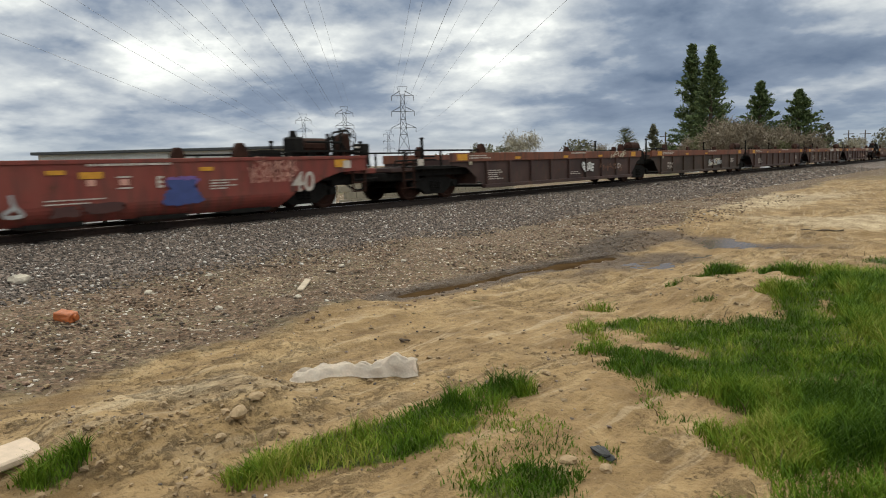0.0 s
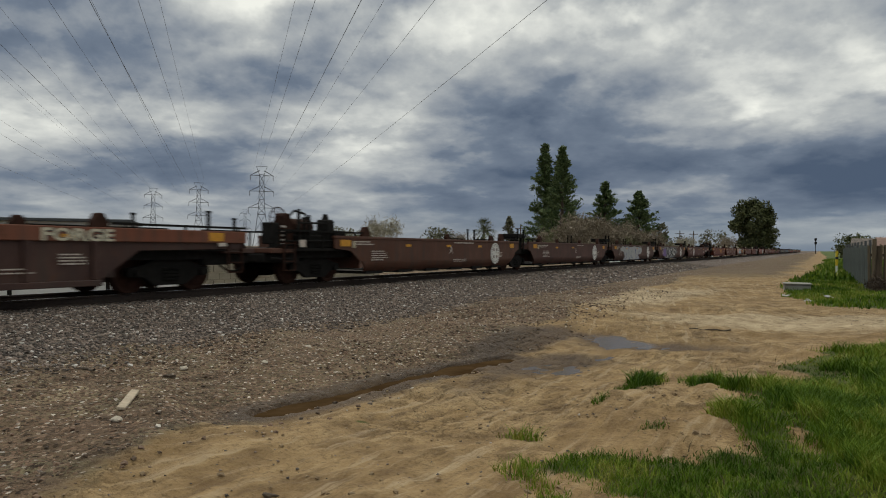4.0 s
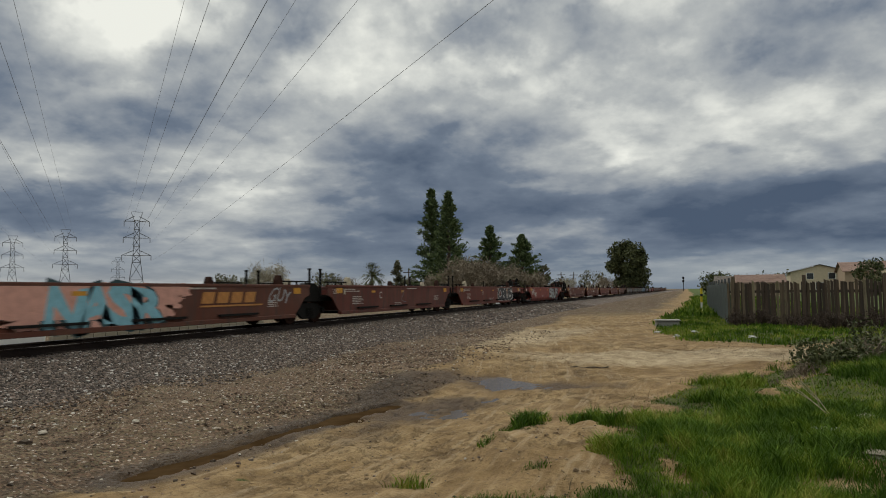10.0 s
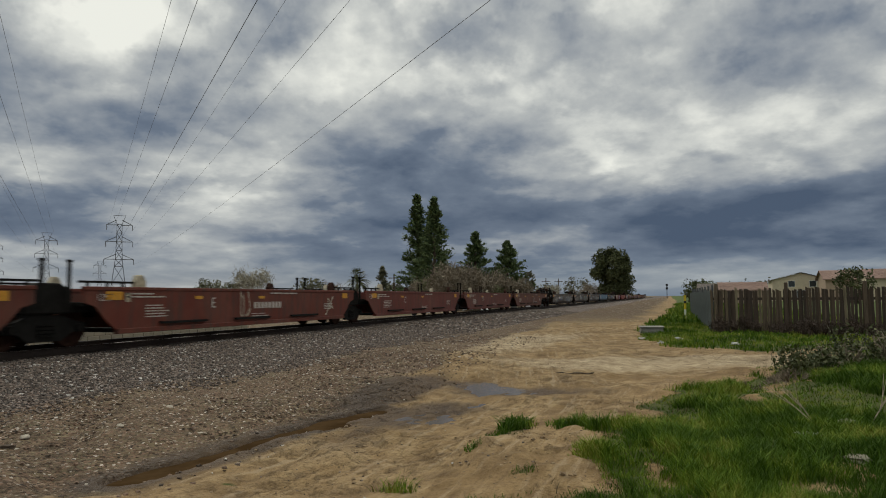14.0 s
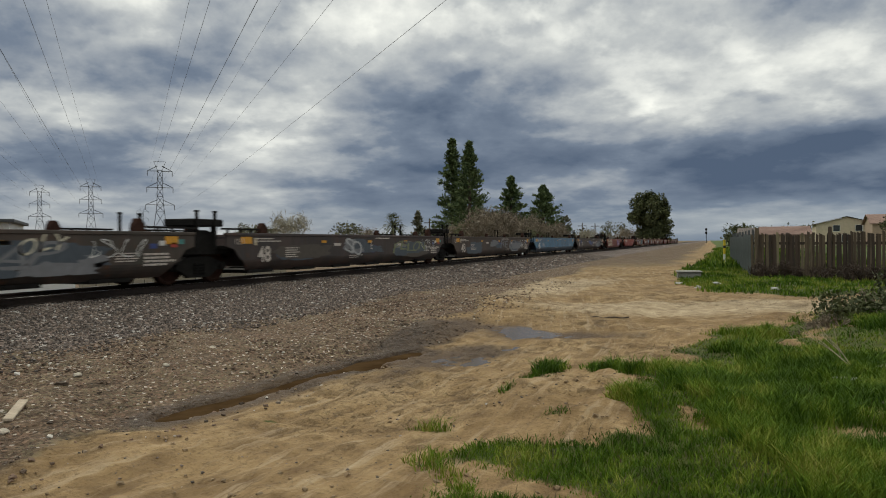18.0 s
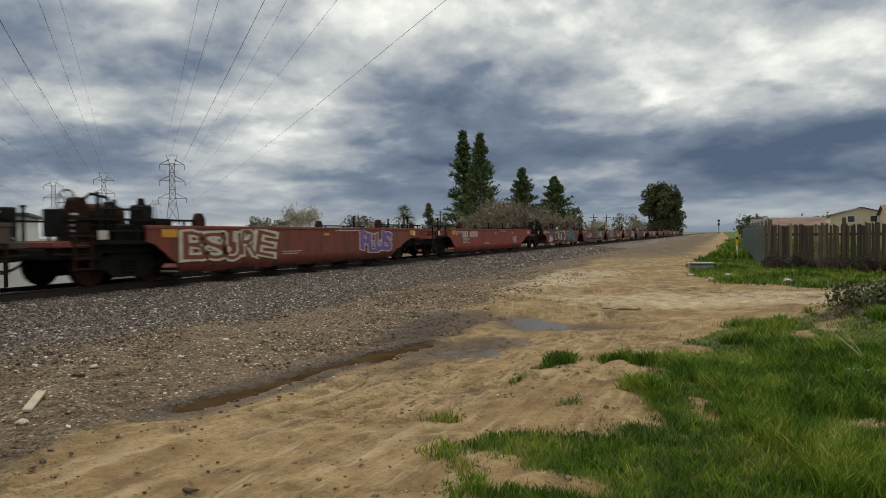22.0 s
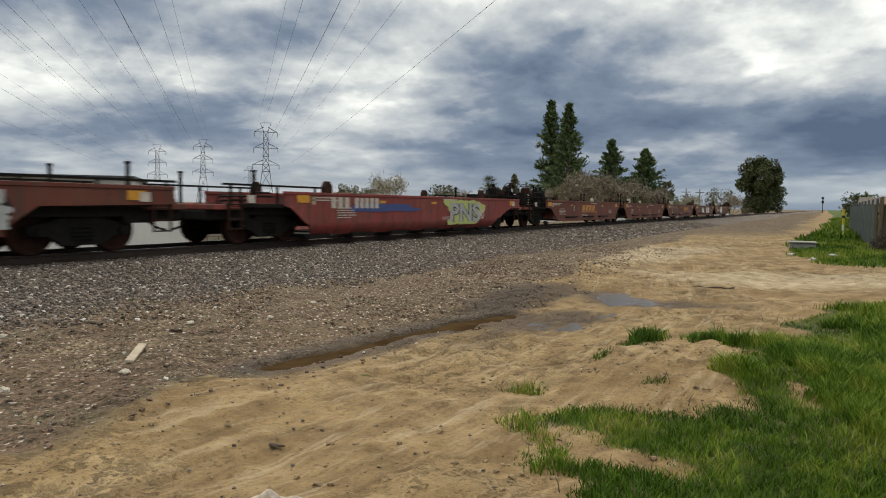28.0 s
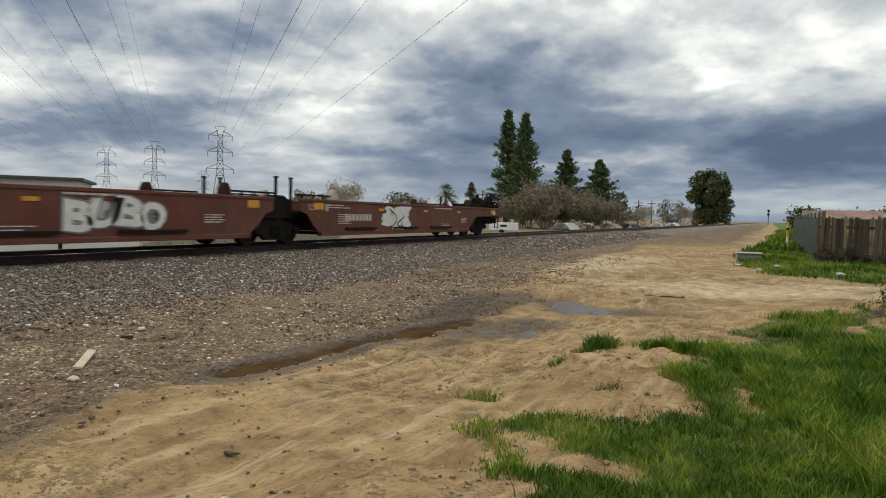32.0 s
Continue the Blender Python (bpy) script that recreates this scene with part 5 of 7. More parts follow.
# joints between the wells, metres along the track at the start
J = [13.0, 30.5, 45.7, 60.9, 76.2, 93.7, 111.6, 127.3, 142.9, 158.5, 176.3, 194.1, 209.6, 225.1, 240.6, 258.3, 278.0, 296.0, 311.4, 326.7, 341.9, 360.1, 380.6, 398.9,
     417.2, 435.5, 455.9, 475.5, 495.0, 513.2, 528.5, 543.8, 559.1, 577.2, 596.7, 614.7, 630.1, 645.5, 660.9, 678.7]
COUPLED = {0, 5, 10, 15, 16, 21, 26, 27, 28, 33, 34, 39}
LENGTHS = {("flat", 1): 15.4, ("flat", 2): 17.95, ("rib", 1): 15.25, ("rib", 2): 17.5, ("tub", 1): 15.6, ("tub", 2): 17.85, ("tub48", 1): 18.3, ("tub48", 2): 20.45, ("single", 3): 19.6}
WORDING = {"rib": "rust-brown ribbed empty well car with a red top chord", "flat": "rust-red smooth-sided empty well car with yellow placards", "tub": "dark brown round-bellied empty well car",
           "tub48": "grimy dark grey empty well car with faded numerals", "single": "bright red stand-alone empty well car"}
UNITS = []                       # (thing, place along the track at the start, length, style)


def make_train():
    plans = [(-6.6, "single", "coupler", "coupler")]
    for i in range(39):
        l, r = ("coupler" if i in COUPLED else "joint"), ("coupler" if i + 1 in COUPLED else "joint")
        style = "rib" if i < 5 else "tub" if i < 10 else "single" if i in (15, 26, 27, 33) else "tub48" if 21 <= i < 26 else "flat"
        plans.append((J[i], style, l, r))
    first = {}
    for i, (place, style, l, r) in enumerate(plans):
        geared = (i in (6, 11, 17, 22, 27, 29, 35), i in (0, 10, 15, 16, 21, 26, 34, 39))
        k = 1 + (l == "coupler") + (r == "coupler")
        L = LENGTHS[(style, k)]
        m = pose(TRACK_X, place, RAIL_Z)
        if (style, l, r, geared) in first:
            root = copy_thing(first[(style, l, r, geared)], m)
        else:
            root = well_unit("tub" if style == "tub48" else style, L, l, r, geared)
            root.matrix_basis = m
            first[(style, l, r, geared)] = root
        UNITS.append((root, place, L, style, l, r))


make_train()


def dress_train():
    """Colours, lettering and graffiti of each car."""
    tint = {"rib": DULL, "flat": RED, "tub": BROWN, "tub48": GREY48, "single": BRIGHT}
    codes = {11: "A", 12: "E", 13: "D", 14: "C", 15: "B", 17: "A", 18: "E", 19: "C", 20: "D", 21: "B", 29: "A", 30: "E", 31: "D", 32: "C", 33: "B", 35: "B", 36: "C", 37: "D", 38: "E", 39: "A", 6: "A", 7: "E", 4: "C", 23: "E"}
    for i, (root, place, L, style, l, r) in enumerate(UNITS):
        rng = random.Random(100 + i)
        c = BLUE48 if i == 25 else tint[style]
        c = tuple(v * rng.uniform(0.85, 1.15) for v in c)
        label = "clean pale blue empty well car with white numerals" if i == 25 else WORDING[style]
        tagged(root, label, "well car", "wells of the passing train")
        if style == "rib":
            RIBBED.add(root.name)
        for ob in root.children_recursive:
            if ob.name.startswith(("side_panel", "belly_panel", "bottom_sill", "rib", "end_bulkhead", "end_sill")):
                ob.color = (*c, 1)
                # belly panels here take about a third of the side's tone
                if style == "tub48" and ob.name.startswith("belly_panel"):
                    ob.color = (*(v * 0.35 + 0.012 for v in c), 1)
            elif ob.name.startswith("top_chord"):
                ob.color = (*((0.185, 0.058, 0.030) if style == "rib" else c), 1)
        standard_marks(root, style, L, l, r, codes.get(i, ""), i)
        bars(root, L * rng.uniform(0.4, 0.6), 0.60, 1.2, 2, STENCIL, i, 0.025, 0.07)
        if style == "tub48":
            letters(root, "48", 2.05 if l == "joint" else 4.7, 0.54, 0.66, SPRAY["white"] if i == 25 else STENCIL, 0.0, 0.012, 0.009)
        if style == "tub":
            roundel(root, 14.5 if i == 6 else 4.9 if i == 10 else 12.05, 0.84, 0.46)
        if style == "flat" and i in (11, 13, 37, 35):
            # a lettered logo, as plain gold bars
            for k in range(4):
                patch(root, (10.8 if i == 11 else 8.9) + 0.66 * k, 0.84, 0.52, 0.32, GOLD, "logo_bar", slant=0.10)
            patch(root, (10.8 if i == 11 else 8.9) - 0.05, 0.74, 3.0, 0.05, GOLD, "logo_line")
        if style == "single":
            letters(root, "40", 4.9 if i == 16 else 16.3 if i == 0 else 14.4, 0.52, 0.68 if i == 0 else 0.58, STENCIL, 0.1, 0.012)
            for k in range(3 if i != 16 else 0):
                patch(root, 4.7 + 0.32 * k, 0.93, 0.22, 0.32, STENCIL, "lettering_bar")
            for k in range(5 if i != 16 else 0):
                patch(root, 5.85 + 0.27 * k, 0.93, 0.19, 0.32, STENCIL, "lettering_bar")
    g = {i: u for i, u in enumerate(UNITS)}

    def tag(i, y, w, fill, line, seed, z=0.40, h=0.85, strokes=4, thick=0.06):
        root = g[i][0]
        if fill:
            blotch(root, y - 0.1, z - 0.04, w + 0.2, h + 0.08, SPRAY[fill], seed)
        scribble(root, y, z, w, h, SPRAY[line], seed, thick, strokes)

    def shout(i, y0, y1, word, z0, z1, fill, edge, shear=0.0):
        """Block letters that fill the given stretch of the side."""
        root = g[i][0]
        for mat, fat, out, name in ((edge, 0.07, 0.004, "graffiti_outline"), (fill, 0.03, 0.007, "graffiti_lettering")):
            if mat:
                ob = letters(root, word, 0, 0, 1.0, SPRAY[mat], shear, fat, out, name)
                xs, zs = [v.co.x for v in ob.data.vertices], [v.co.y for v in ob.data.vertices]
                kx, kz = (y1 - y0) / (max(xs) - min(xs)), (z1 - z0) / (max(zs) - min(zs))
                ob.matrix_basis = Matrix.Translation((HALF + 0.004 + out + (0.015 if root.name in RIBBED and z0 > 1.1 else 0.0), y0 - min(xs) * kx, z0 - min(zs) * kz)) @ ON_SIDE @ Matrix.Diagonal((kx, kz, 1, 1))

    def piece(i, y0, y1, word, z0, z1, fill, edge, seed, shear=0.0, halo=0.075):
        """Sprayed letters, each with its own tilt, size and wobble."""
        root, rng = g[i][0], random.Random(seed)
        step = (y1 - y0) / len(word)
        for k, ch in enumerate(word):
            tilt, grow, drop = rng.uniform(-0.16, 0.16), rng.uniform(0.98, 1.25), rng.uniform(-0.03, 0.03)
            for mat, fat, out, name in ((edge, halo + (0.03 if fill else 0.0), 0.005, "graffiti_outline"), (fill, 0.045 if edge else 0.0, 0.008, "graffiti_letter")):
                if not mat:
                    continue
                me = word_mesh(ch, 1.0, SPRAY[mat], shear, fat).copy()
                xs, zs = [v.co.x for v in me.vertices], [v.co.y for v in me.vertices]
                mx, mz, wx, wz = (min(xs) + max(xs)) / 2, (min(zs) + max(zs)) / 2, max(xs) - min(xs), max(zs) - min(zs)
                kx, kz = step * grow / max(wx - 2 * fat, 0.3), (z1 - z0) / (wz - 2 * fat)
                for v in me.vertices:
                    a, b = (v.co.x - mx) * kx, (v.co.y - mz) * kz
                    a, b = a + 0.07 * math.sin(4.1 * b + seed + k) - tilt * b, b + 0.06 * math.sin(3.3 * a + 2 * k + seed) + tilt * a
                    v.co.x, v.co.y = a, b
                flat_on(root, name, me, SPRAY[mat], y0 + step * (k + 0.5), (z0 + z1) / 2 + drop, out)

    def haze(i, y, w, z, h, fill, seed, count=5):
        """Several overlapping faded sprays instead of one clean patch."""
        rng = random.Random(seed)
        for k in range(count):
            ww = w * rng.uniform(0.30, 0.55)
            blotch(g[i][0], y + (w - ww) * rng.random(), z + h * rng.uniform(0, 0.35), ww, h * rng.uniform(0.45, 0.65), SPRAY[rng.choice(fill)], seed * 7 + k, 0.002 + 0.0004 * k)

    # red car at the head of the shot
    letters(g[0][0], "E", 12.80, 0.78, 0.32, STENCIL, 0.0, 0.01)
    patch(g[0][0], 11.98, 0.78, 0.30, 0.03, STENCIL, "decal")
    patch(g[0][0], 11.98, 1.00, 0.30, 0.03, STENCIL, "decal")
    patch(g[0][0], 12.04, 0.85, 0.18, 0.12, SPRAY["pink"], "decal")
    patch(g[0][0], 11.27, 1.00, 0.44, 0.13, YELLOW, "decal", 0.006)
    patch(g[0][0], 11.40, 0.86, 0.16, 0.12, SPRAY["pink"], "decal")
    blotch(g[0][0], 12.98, 0.36, 0.78, 0.56, SPRAY["blue"], 11)
    blotch(g[0][0], 13.10, 0.62, 0.62, 0.38, SPRAY["purple"], 15, 0.002)
    scribble(g[0][0], 9.9, 0.36, 0.4, 0.46, SPRAY["silver"], 12, 0.07, 1)
    for k in range(3):
        scribble(g[0][0], 15.05 + 0.1 * k, 0.78 + 0.12 * k, 1.25, 0.36, SPRAY["pink"], 13 + 5 * k, 0.02, 8)
    scribble(g[0][0], 7.4, 0.46, 1.6, 0.5, SPRAY["maroon"], 16, 0.05, 3)
    haze(0, 10.7, 1.5, 0.24, 0.35, ("maroon",), 17, 3)
    # ribbed cars
    piece(1, 11.24, 12.25, "GUISE", 0.64, 0.92, "white", "black", 21, 0.0, 0.05)
    piece(1, 12.7, 14.9, "AMASS", 0.64, 0.88, "rust", None, 28)
    piece(1, 13.9, 15.2, "HOUSE", 1.19, 1.35, "cream", None, 24)
    haze(2, 8.35, 2.3, 0.55, 0.40, ("cream", "silver"), 22, 4)
    tag(2, 8.6, 2.0, None, "maroon", 23, 0.5, 0.36, 3, 0.05)
    shout(4, 9.2, 10.5, "MANE", 1.14, 1.38, "white", None)
    shout(4, 11.5, 13.0, "FORGE", 1.15, 1.37, "cream", None)
    tag(4, 4.6, 1.0, None, "silver", 25, 0.42, 0.42, 2, 0.03)
    tag(4, 10.6, 2.4, None, "silver", 29, 0.5, 0.5, 4, 0.02)
    shout(5, 11.6, 13.1, "FORGE", 1.13, 1.38, "cream", "black")
    piece(5, 4.4, 6.1, "HATIN", 1.16, 1.34, "white", None, 26, 0.2)
    letters(g[5][0], "125T", 2.95, 0.52, 0.24, STENCIL)
    haze(5, 6.0, 5.0, 0.42, 0.5, ("rust", "maroon"), 27, 4)
    # roundel cars
    tag(8, 3.7, 5.4, "silver", "blue", 31, 0.34, 0.92, 5, 0.05)
    blotch(g[9][0], 3.4, 0.30, 6.0, 1.02, SPRAY["grey"], 32)
    blotch(g[9][0], 2.9, 0.45, 1.4, 0.7, SPRAY["purple"], 33, 0.004)
    shout(9, 4.1, 9.1, "XXS", 0.36, 1.28, "black", "white")
    # smooth red cars
    piece(12, 5.6, 7.1, "ENVIE", 0.60, 1.1, "faint", None, 41, 0.25)
    piece(12, 9.55, 11.85, "STRUE", 0.74, 1.15, "faint", None, 42, 0.25)
    haze(13, 1.9, 6.5, 0.36, 1.1, ("pink",), 43, 12)
    piece(13, 4.05, 7.35, "NASR", 0.44, 1.28, "pale_blue", "teal_dark", 49, 0.0, 0.09)
    patch(g[13][0], 4.6, 1.10, 0.42, 0.10, YELLOW, "decal", 0.011)
    piece(13, 12.25, 13.5, "GUY", 0.80, 1.25, "silver", None, 44, 0.3)
    scribble(g[14][0], 7.5, 0.65, 0.8, 0.5, SPRAY["grey"], 50, 0.03, 1)
    piece(15, 9.95, 14.1, "OBUS", 0.46, 1.28, "black", "white", 45, 0.0, 0.06)
    scribble(g[15][0], 13.3, 0.55, 0.35, 0.25, SPRAY["white"], 47, 0.03, 2)
    # single red car with bubble letters
    piece(16, 3.6, 4.95, "DMIT", 0.72, 1.1, "white", None, 48, 0.3)
    piece(16, 11.9, 16.0, "SPUF", 0.42, 1.24, "silver", "black", 46, 0.0, 0.10)
    tag(18, 6.5, 0.8, None, "cream", 51, 0.55, 0.75, 2, 0.03)
    tag(18, 12.2, 0.8, None, "cream", 52, 0.45, 0.7, 2, 0.03)
    for k in range(8):
        patch(g[18][0], 7.4 + 0.21 * k, 0.78, 0.15, 0.20, STENCIL, "lettering_bar")
    tag(21, 9.0, 1.2, None, "silver", 53, 0.5, 0.6, 2, 0.03)
    for i in (10, 8):
        for k in range(3):
            patch(g[i][0], 14.2 + 0.22 * k, 0.84, 0.16, 0.22, STENCIL, "lettering_bar")
    # grey cars
    for i, seed in ((22, 61), (23, 62), (24, 63), (26, 64)):
        L = g[i][2]
        haze(i, L * 0.40, 3.2, 0.66, 0.60, ("blue", "slate", "grey"), seed, 6)
        haze(i, L * 0.62, 4.5, 0.40, 0.80, ("slate", "umber", "grey"), seed + 4, 6)
        haze(i, 2.6, 4.0, 0.40, 0.80, ("slate", "umber"), seed + 8, 4)
        tag(i, L * 0.80, 1.8, None, "white", seed + 30, 0.80, 0.40, 4, 0.025)
        patch(g[i][0], L * 0.36, 0.98, 0.50, 0.10, STENCIL, "decal")
        patch(g[i][0], L * 0.66, 0.95, 0.5, 0.10, STENCIL, "decal")
        for k, (col, y, z) in enumerate((("red", 1.5, 1.0), ("teal", 1.25, 1.08), ("white", 1.9, 1.05), ("blue", 2.2, 0.98))):
            patch(g[i][0], L - y, z, 0.22, 0.12, SPRAY[col], "decal")
        bars(g[i][0], L - 2.4, 0.82, 1.1, 4, STENCIL, seed, 0.05, 0.085)
    piece(22, 11.1, 15.8, "FATCAP", 0.66, 1.16, "grey", None, 65, 0.2)
    piece(22, 14.9, 15.9, "OLY", 0.92, 1.25, "cream", None, 68, 0.2)
    piece(23, 11.6, 15.2, "FELON", 0.72, 1.1, "moss", None, 69, 0.1)
    piece(23, 7.4, 8.7, "SO", 0.66, 1.2, "silver", None, 59, 0.1)
    piece(24, 9.6, 13.4, "REID", 0.72, 1.15, "grey", None, 58, 0.2)
    blotch(g[22][0], 7.0, 0.76, 0.95, 0.30, SPRAY["blue"], 57, 0.0055)
    for i, y in ((22, 7.15), (26, 11.4)):
        for k in range(3):
            patch(g[i][0], y + 0.24 * k, 0.80, 0.17, 0.22, SPRAY["white"], "lettering_bar", 0.008)
        for k in range(4):
            patch(g[i][0], y + 1.0 + 0.20 * k, 0.80, 0.13, 0.20, STENCIL, "lettering_bar", 0.008)
    haze(26, 2.95, 0.8, 0.38, 0.9, ("blue",), 67, 3)
    blotch(g[26][0], 8.3, 0.82, 1.4, 0.30, SPRAY["blue"], 56, 0.0055)
    # heavier print on the ends of the wells
    for i, u in g.items():
        if u[3] in ("flat", "tub48") and u[4] == "joint":
            letters(u[0], "125T", 0.95, 1.06, 0.24, STENCIL)
    # reds after the blue car
    piece(27, 3.95, 7.75, "BSURE", 0.50, 1.20, None, "cream", 71, 0.0, 0.06)
    piece(27, 3.95, 7.75, "BSURE", 0.50, 1.20, "brick", None, 71)
    piece(27, 13.3, 15.8, "PLUS", 0.48, 1.15, "purple", "cream", 72, 0.0, 0.05)
    blotch(g[29][0], 4.6, 0.95, 2.1, 0.30, SPRAY["blue"], 70)
    blotch(g[29][0], 5.0, 0.42, 1.2, 0.42, SPRAY["pink"], 75)
    haze(29, 7.1, 4.6, 0.5, 0.85, ("cream", "pink", "silver"), 66, 8)
    piece(29, 7.2, 11.7, "MUTINY", 0.56, 1.22, "maroon", "white", 73, 0.0, 0.05)
    haze(29, 11.8, 3.2, 0.5, 0.85, ("teal", "teal_dark"), 60, 6)
    piece(29, 11.9, 15.0, "TERK", 0.58, 1.22, "teal_dark", "pale_blue", 74, 0.0, 0.05)
    piece(30, 3.65, 6.1, "BOKER", 0.64, 1.02, "white", None, 76, 0.35)
    piece(30, 7.7, 9.7, "JOKER", 0.62, 1.20, "faint", None, 77, 0.35)
    haze(30, 9.9, 2.6, 0.66, 0.60, ("teal", "teal_dark"), 78, 5)
    piece(30, 10.1, 12.4, "GUEE", 0.74, 1.18, "pale_blue", "teal_dark", 86, 0.0, 0.05)
    haze(31, 3.7, 2.4, 0.50, 0.80, ("grey", "umber"), 79, 6)
    piece(31, 3.8, 5.95, "FMVE", 0.54, 1.22, "grey", "silver", 87, 0.0, 0.07)
    haze(31, 6.0, 1.5, 0.5, 0.7, ("maroon",), 88, 4)
    haze(31, 8.5, 2.8, 0.60, 0.62, ("rust", "brick", "pink"), 80, 6)
    piece(31, 8.7, 11.0, "DUSTY", 0.70, 1.08, "faint", None, 89, 0.2)
    piece(31, 12.05, 13.4, "GWYR", 0.86, 1.2, "white", None, 81, 0.3)
    blotch(g[32][0], 9.5, 0.36, 2.95, 0.95, SPRAY["white"], 83, 0.002)
    piece(32, 9.6, 12.4, "BJCKR", 0.44, 1.22, "black", None, 82)
    piece(32, 3.2, 4.9, "TIEU", 0.62, 1.05, "silver", None, 75, 0.2)
    tag(32, 3.4, 1.2, None, "silver", 84, 0.55, 0.5, 3, 0.03)
    blotch(g[33][0], 11.4, 0.44, 2.2, 0.80, SPRAY["silver"], 85)
    # the last single and the tail
    blotch(g[34][0], 11.8, 0.32, 3.0, 0.98, SPRAY["lime"], 91, 0.002)
    shout(34, 12.0, 14.6, "PNS", 0.40, 1.16, "silver", "black")
    blotch(g[34][0], 5.8, 0.82, 3.6, 0.26, SPRAY["blue"], 92)
    haze(36, 8.2, 1.4, 0.6, 0.5, ("brick", "rust"), 97, 3)
    piece(37, 3.2, 4.6, "OO", 0.60, 1.22, None, "grey", 98, 0.0, 0.03)
    piece(37, 3.2, 4.6, "OO", 0.60, 1.22, "brick", None, 98)
    haze(38, 4.85, 1.9, 0.50, 0.78, ("silver", "white"), 93, 5)
    haze(38, 8.4, 2.5, 0.56, 0.66, ("grey", "silver"), 94, 6)
    piece(38, 8.45, 10.8, "BUBO", 0.60, 1.16, "white", "grey", 99, 0.0, 0.06)
    blotch(g[39][0], 5.5, 0.42, 2.0, 0.86, SPRAY["white"], 95)
    tag(39, 5.7, 1.6, None, "black", 96, 0.46, 0.72, 2, 0.06)
    for k in range(8):
        patch(g[39][0], 3.0 + 0.21 * k, 0.74, 0.15, 0.22, STENCIL, "lettering_bar")


dress_train()


# ---- plants ----
def scattered(count, seed, x0, x1, y0, y1, keep):
    """Random places in a rectangle, kept with the given chance."""
    rng = np.random.default_rng(seed)
    x, y = rng.uniform(x0, x1, count), rng.uniform(y0, y1, count)
    k = rng.random(count) < keep(x, y)
    return x[k], y[k], rng


def blades(name, x, y, rng, height, width, mat, label, category, lean=0.45):
    """Bent blades, each of two pieces, standing on the ground."""
    n = len(x)
    z = ground_z(x, y) - 0.01
    h = height * rng.uniform(0.45, 1.2, n)
    w = width * rng.uniform(0.6, 1.3, n)
    a, b = rng.uniform(0, 6.283, n), rng.uniform(0, 6.283, n)
    l = lean * h * rng.uniform(0.2, 1.4, n)
    cx, cy, dx, dy = np.cos(a) * w, np.sin(a) * w, np.cos(b) * l, np.sin(b) * l
    v = np.stack([np.stack([x - cx, y - cy, z], -1), np.stack([x + cx, y + cy, z], -1),
                  np.stack([x + dx * 0.35 + cx * 0.7, y + dy * 0.35 + cy * 0.7, z + h * 0.6], -1), np.stack([x + dx * 0.35 - cx * 0.7, y + dy * 0.35 - cy * 0.7, z + h * 0.6], -1),
                  np.stack([x + dx, y + dy, z + h], -1)], 1).reshape(-1, 3)
    i = np.arange(n) * 5
    quads, tris = np.stack([i, i + 1, i + 2, i + 3], -1), np.stack([i + 3, i + 2, i + 4], -1)
    return tagged(new(name, mesh_from(name, v, quads, tris, mat)), label, category, kind="stuff")


def make_grass():
    tuft = lambda x, y: sstep(rolling(x * 4.3 + 1, y * 4.3) + 0.5 * rolling(x * 1.4, y * 1.4 + 3), -0.35, 0.4)

    def near(x, y):
        t = turf_at(x, y)
        return t * np.where(t > 0.12, 0.5 + 0.5 * tuft(x, y), 0.0) * (0.16 + 0.84 * sstep(-np.hypot(x - 0.3, y), -9.0, -2.5))

    def far(x, y):
        t = np.minimum(1, turf_at(x, y))
        return t * np.where(t > 0.15, 0.35 + 0.65 * tuft(x, y), 0.0)

    def stand(x, y):
        return 0.40 + 0.60 * np.minimum(1, turf_at(x, y))

    x, y, r = scattered(820000, 1, -3.6, 4.0, -0.6, 9.5, near)
    blades("grass", x, y, r, (0.075 + 0.09 * tuft(x, y)) * stand(x, y), 0.0042, GRASS, "lush green spring grass on the sandy bank", "grass", 0.75)
    x, y, r = scattered(330000, 2, -2.5, 12.0, 6.5, 18.0, far)
    blades("grass", x, y, r, (0.05 + 0.13 * tuft(x, y)) * stand(x, y), 0.0072, GRASS, "tall green grass on the rise beside the dirt road", "grass", 0.8)
    x, y, r = scattered(170000, 3, -2.0, 16.0, 18.0, 40.0, far)
    x, y = x[:60000], y[:60000]
    blades("grass", x, y, r, 0.13, 0.017, GRASS, "green verge along the fence and the track", "grass")
    x, y, r = scattered(30000, 4, -1.0, 8.0, 34.0, 110.0, far)
    blades("grass", x, y, r, 0.28, 0.05, GRASS, "green strip beside the track, far off", "grass")
    edge = lambda x, y: 0.05 * ((turf_at(x, y) > 0.05) & (turf_at(x, y) < 0.7)) + 0.012 * (turf_at(x, y) >= 0.7)
    x, y, r = scattered(90000, 5, -3.5, 9.0, 2.0, 17.5, edge)
    blades("dry_weeds", x, y, r, 0.14, 0.004, DRYGRASS, "dry brown weed stalks among the grass", "weeds", 0.6)


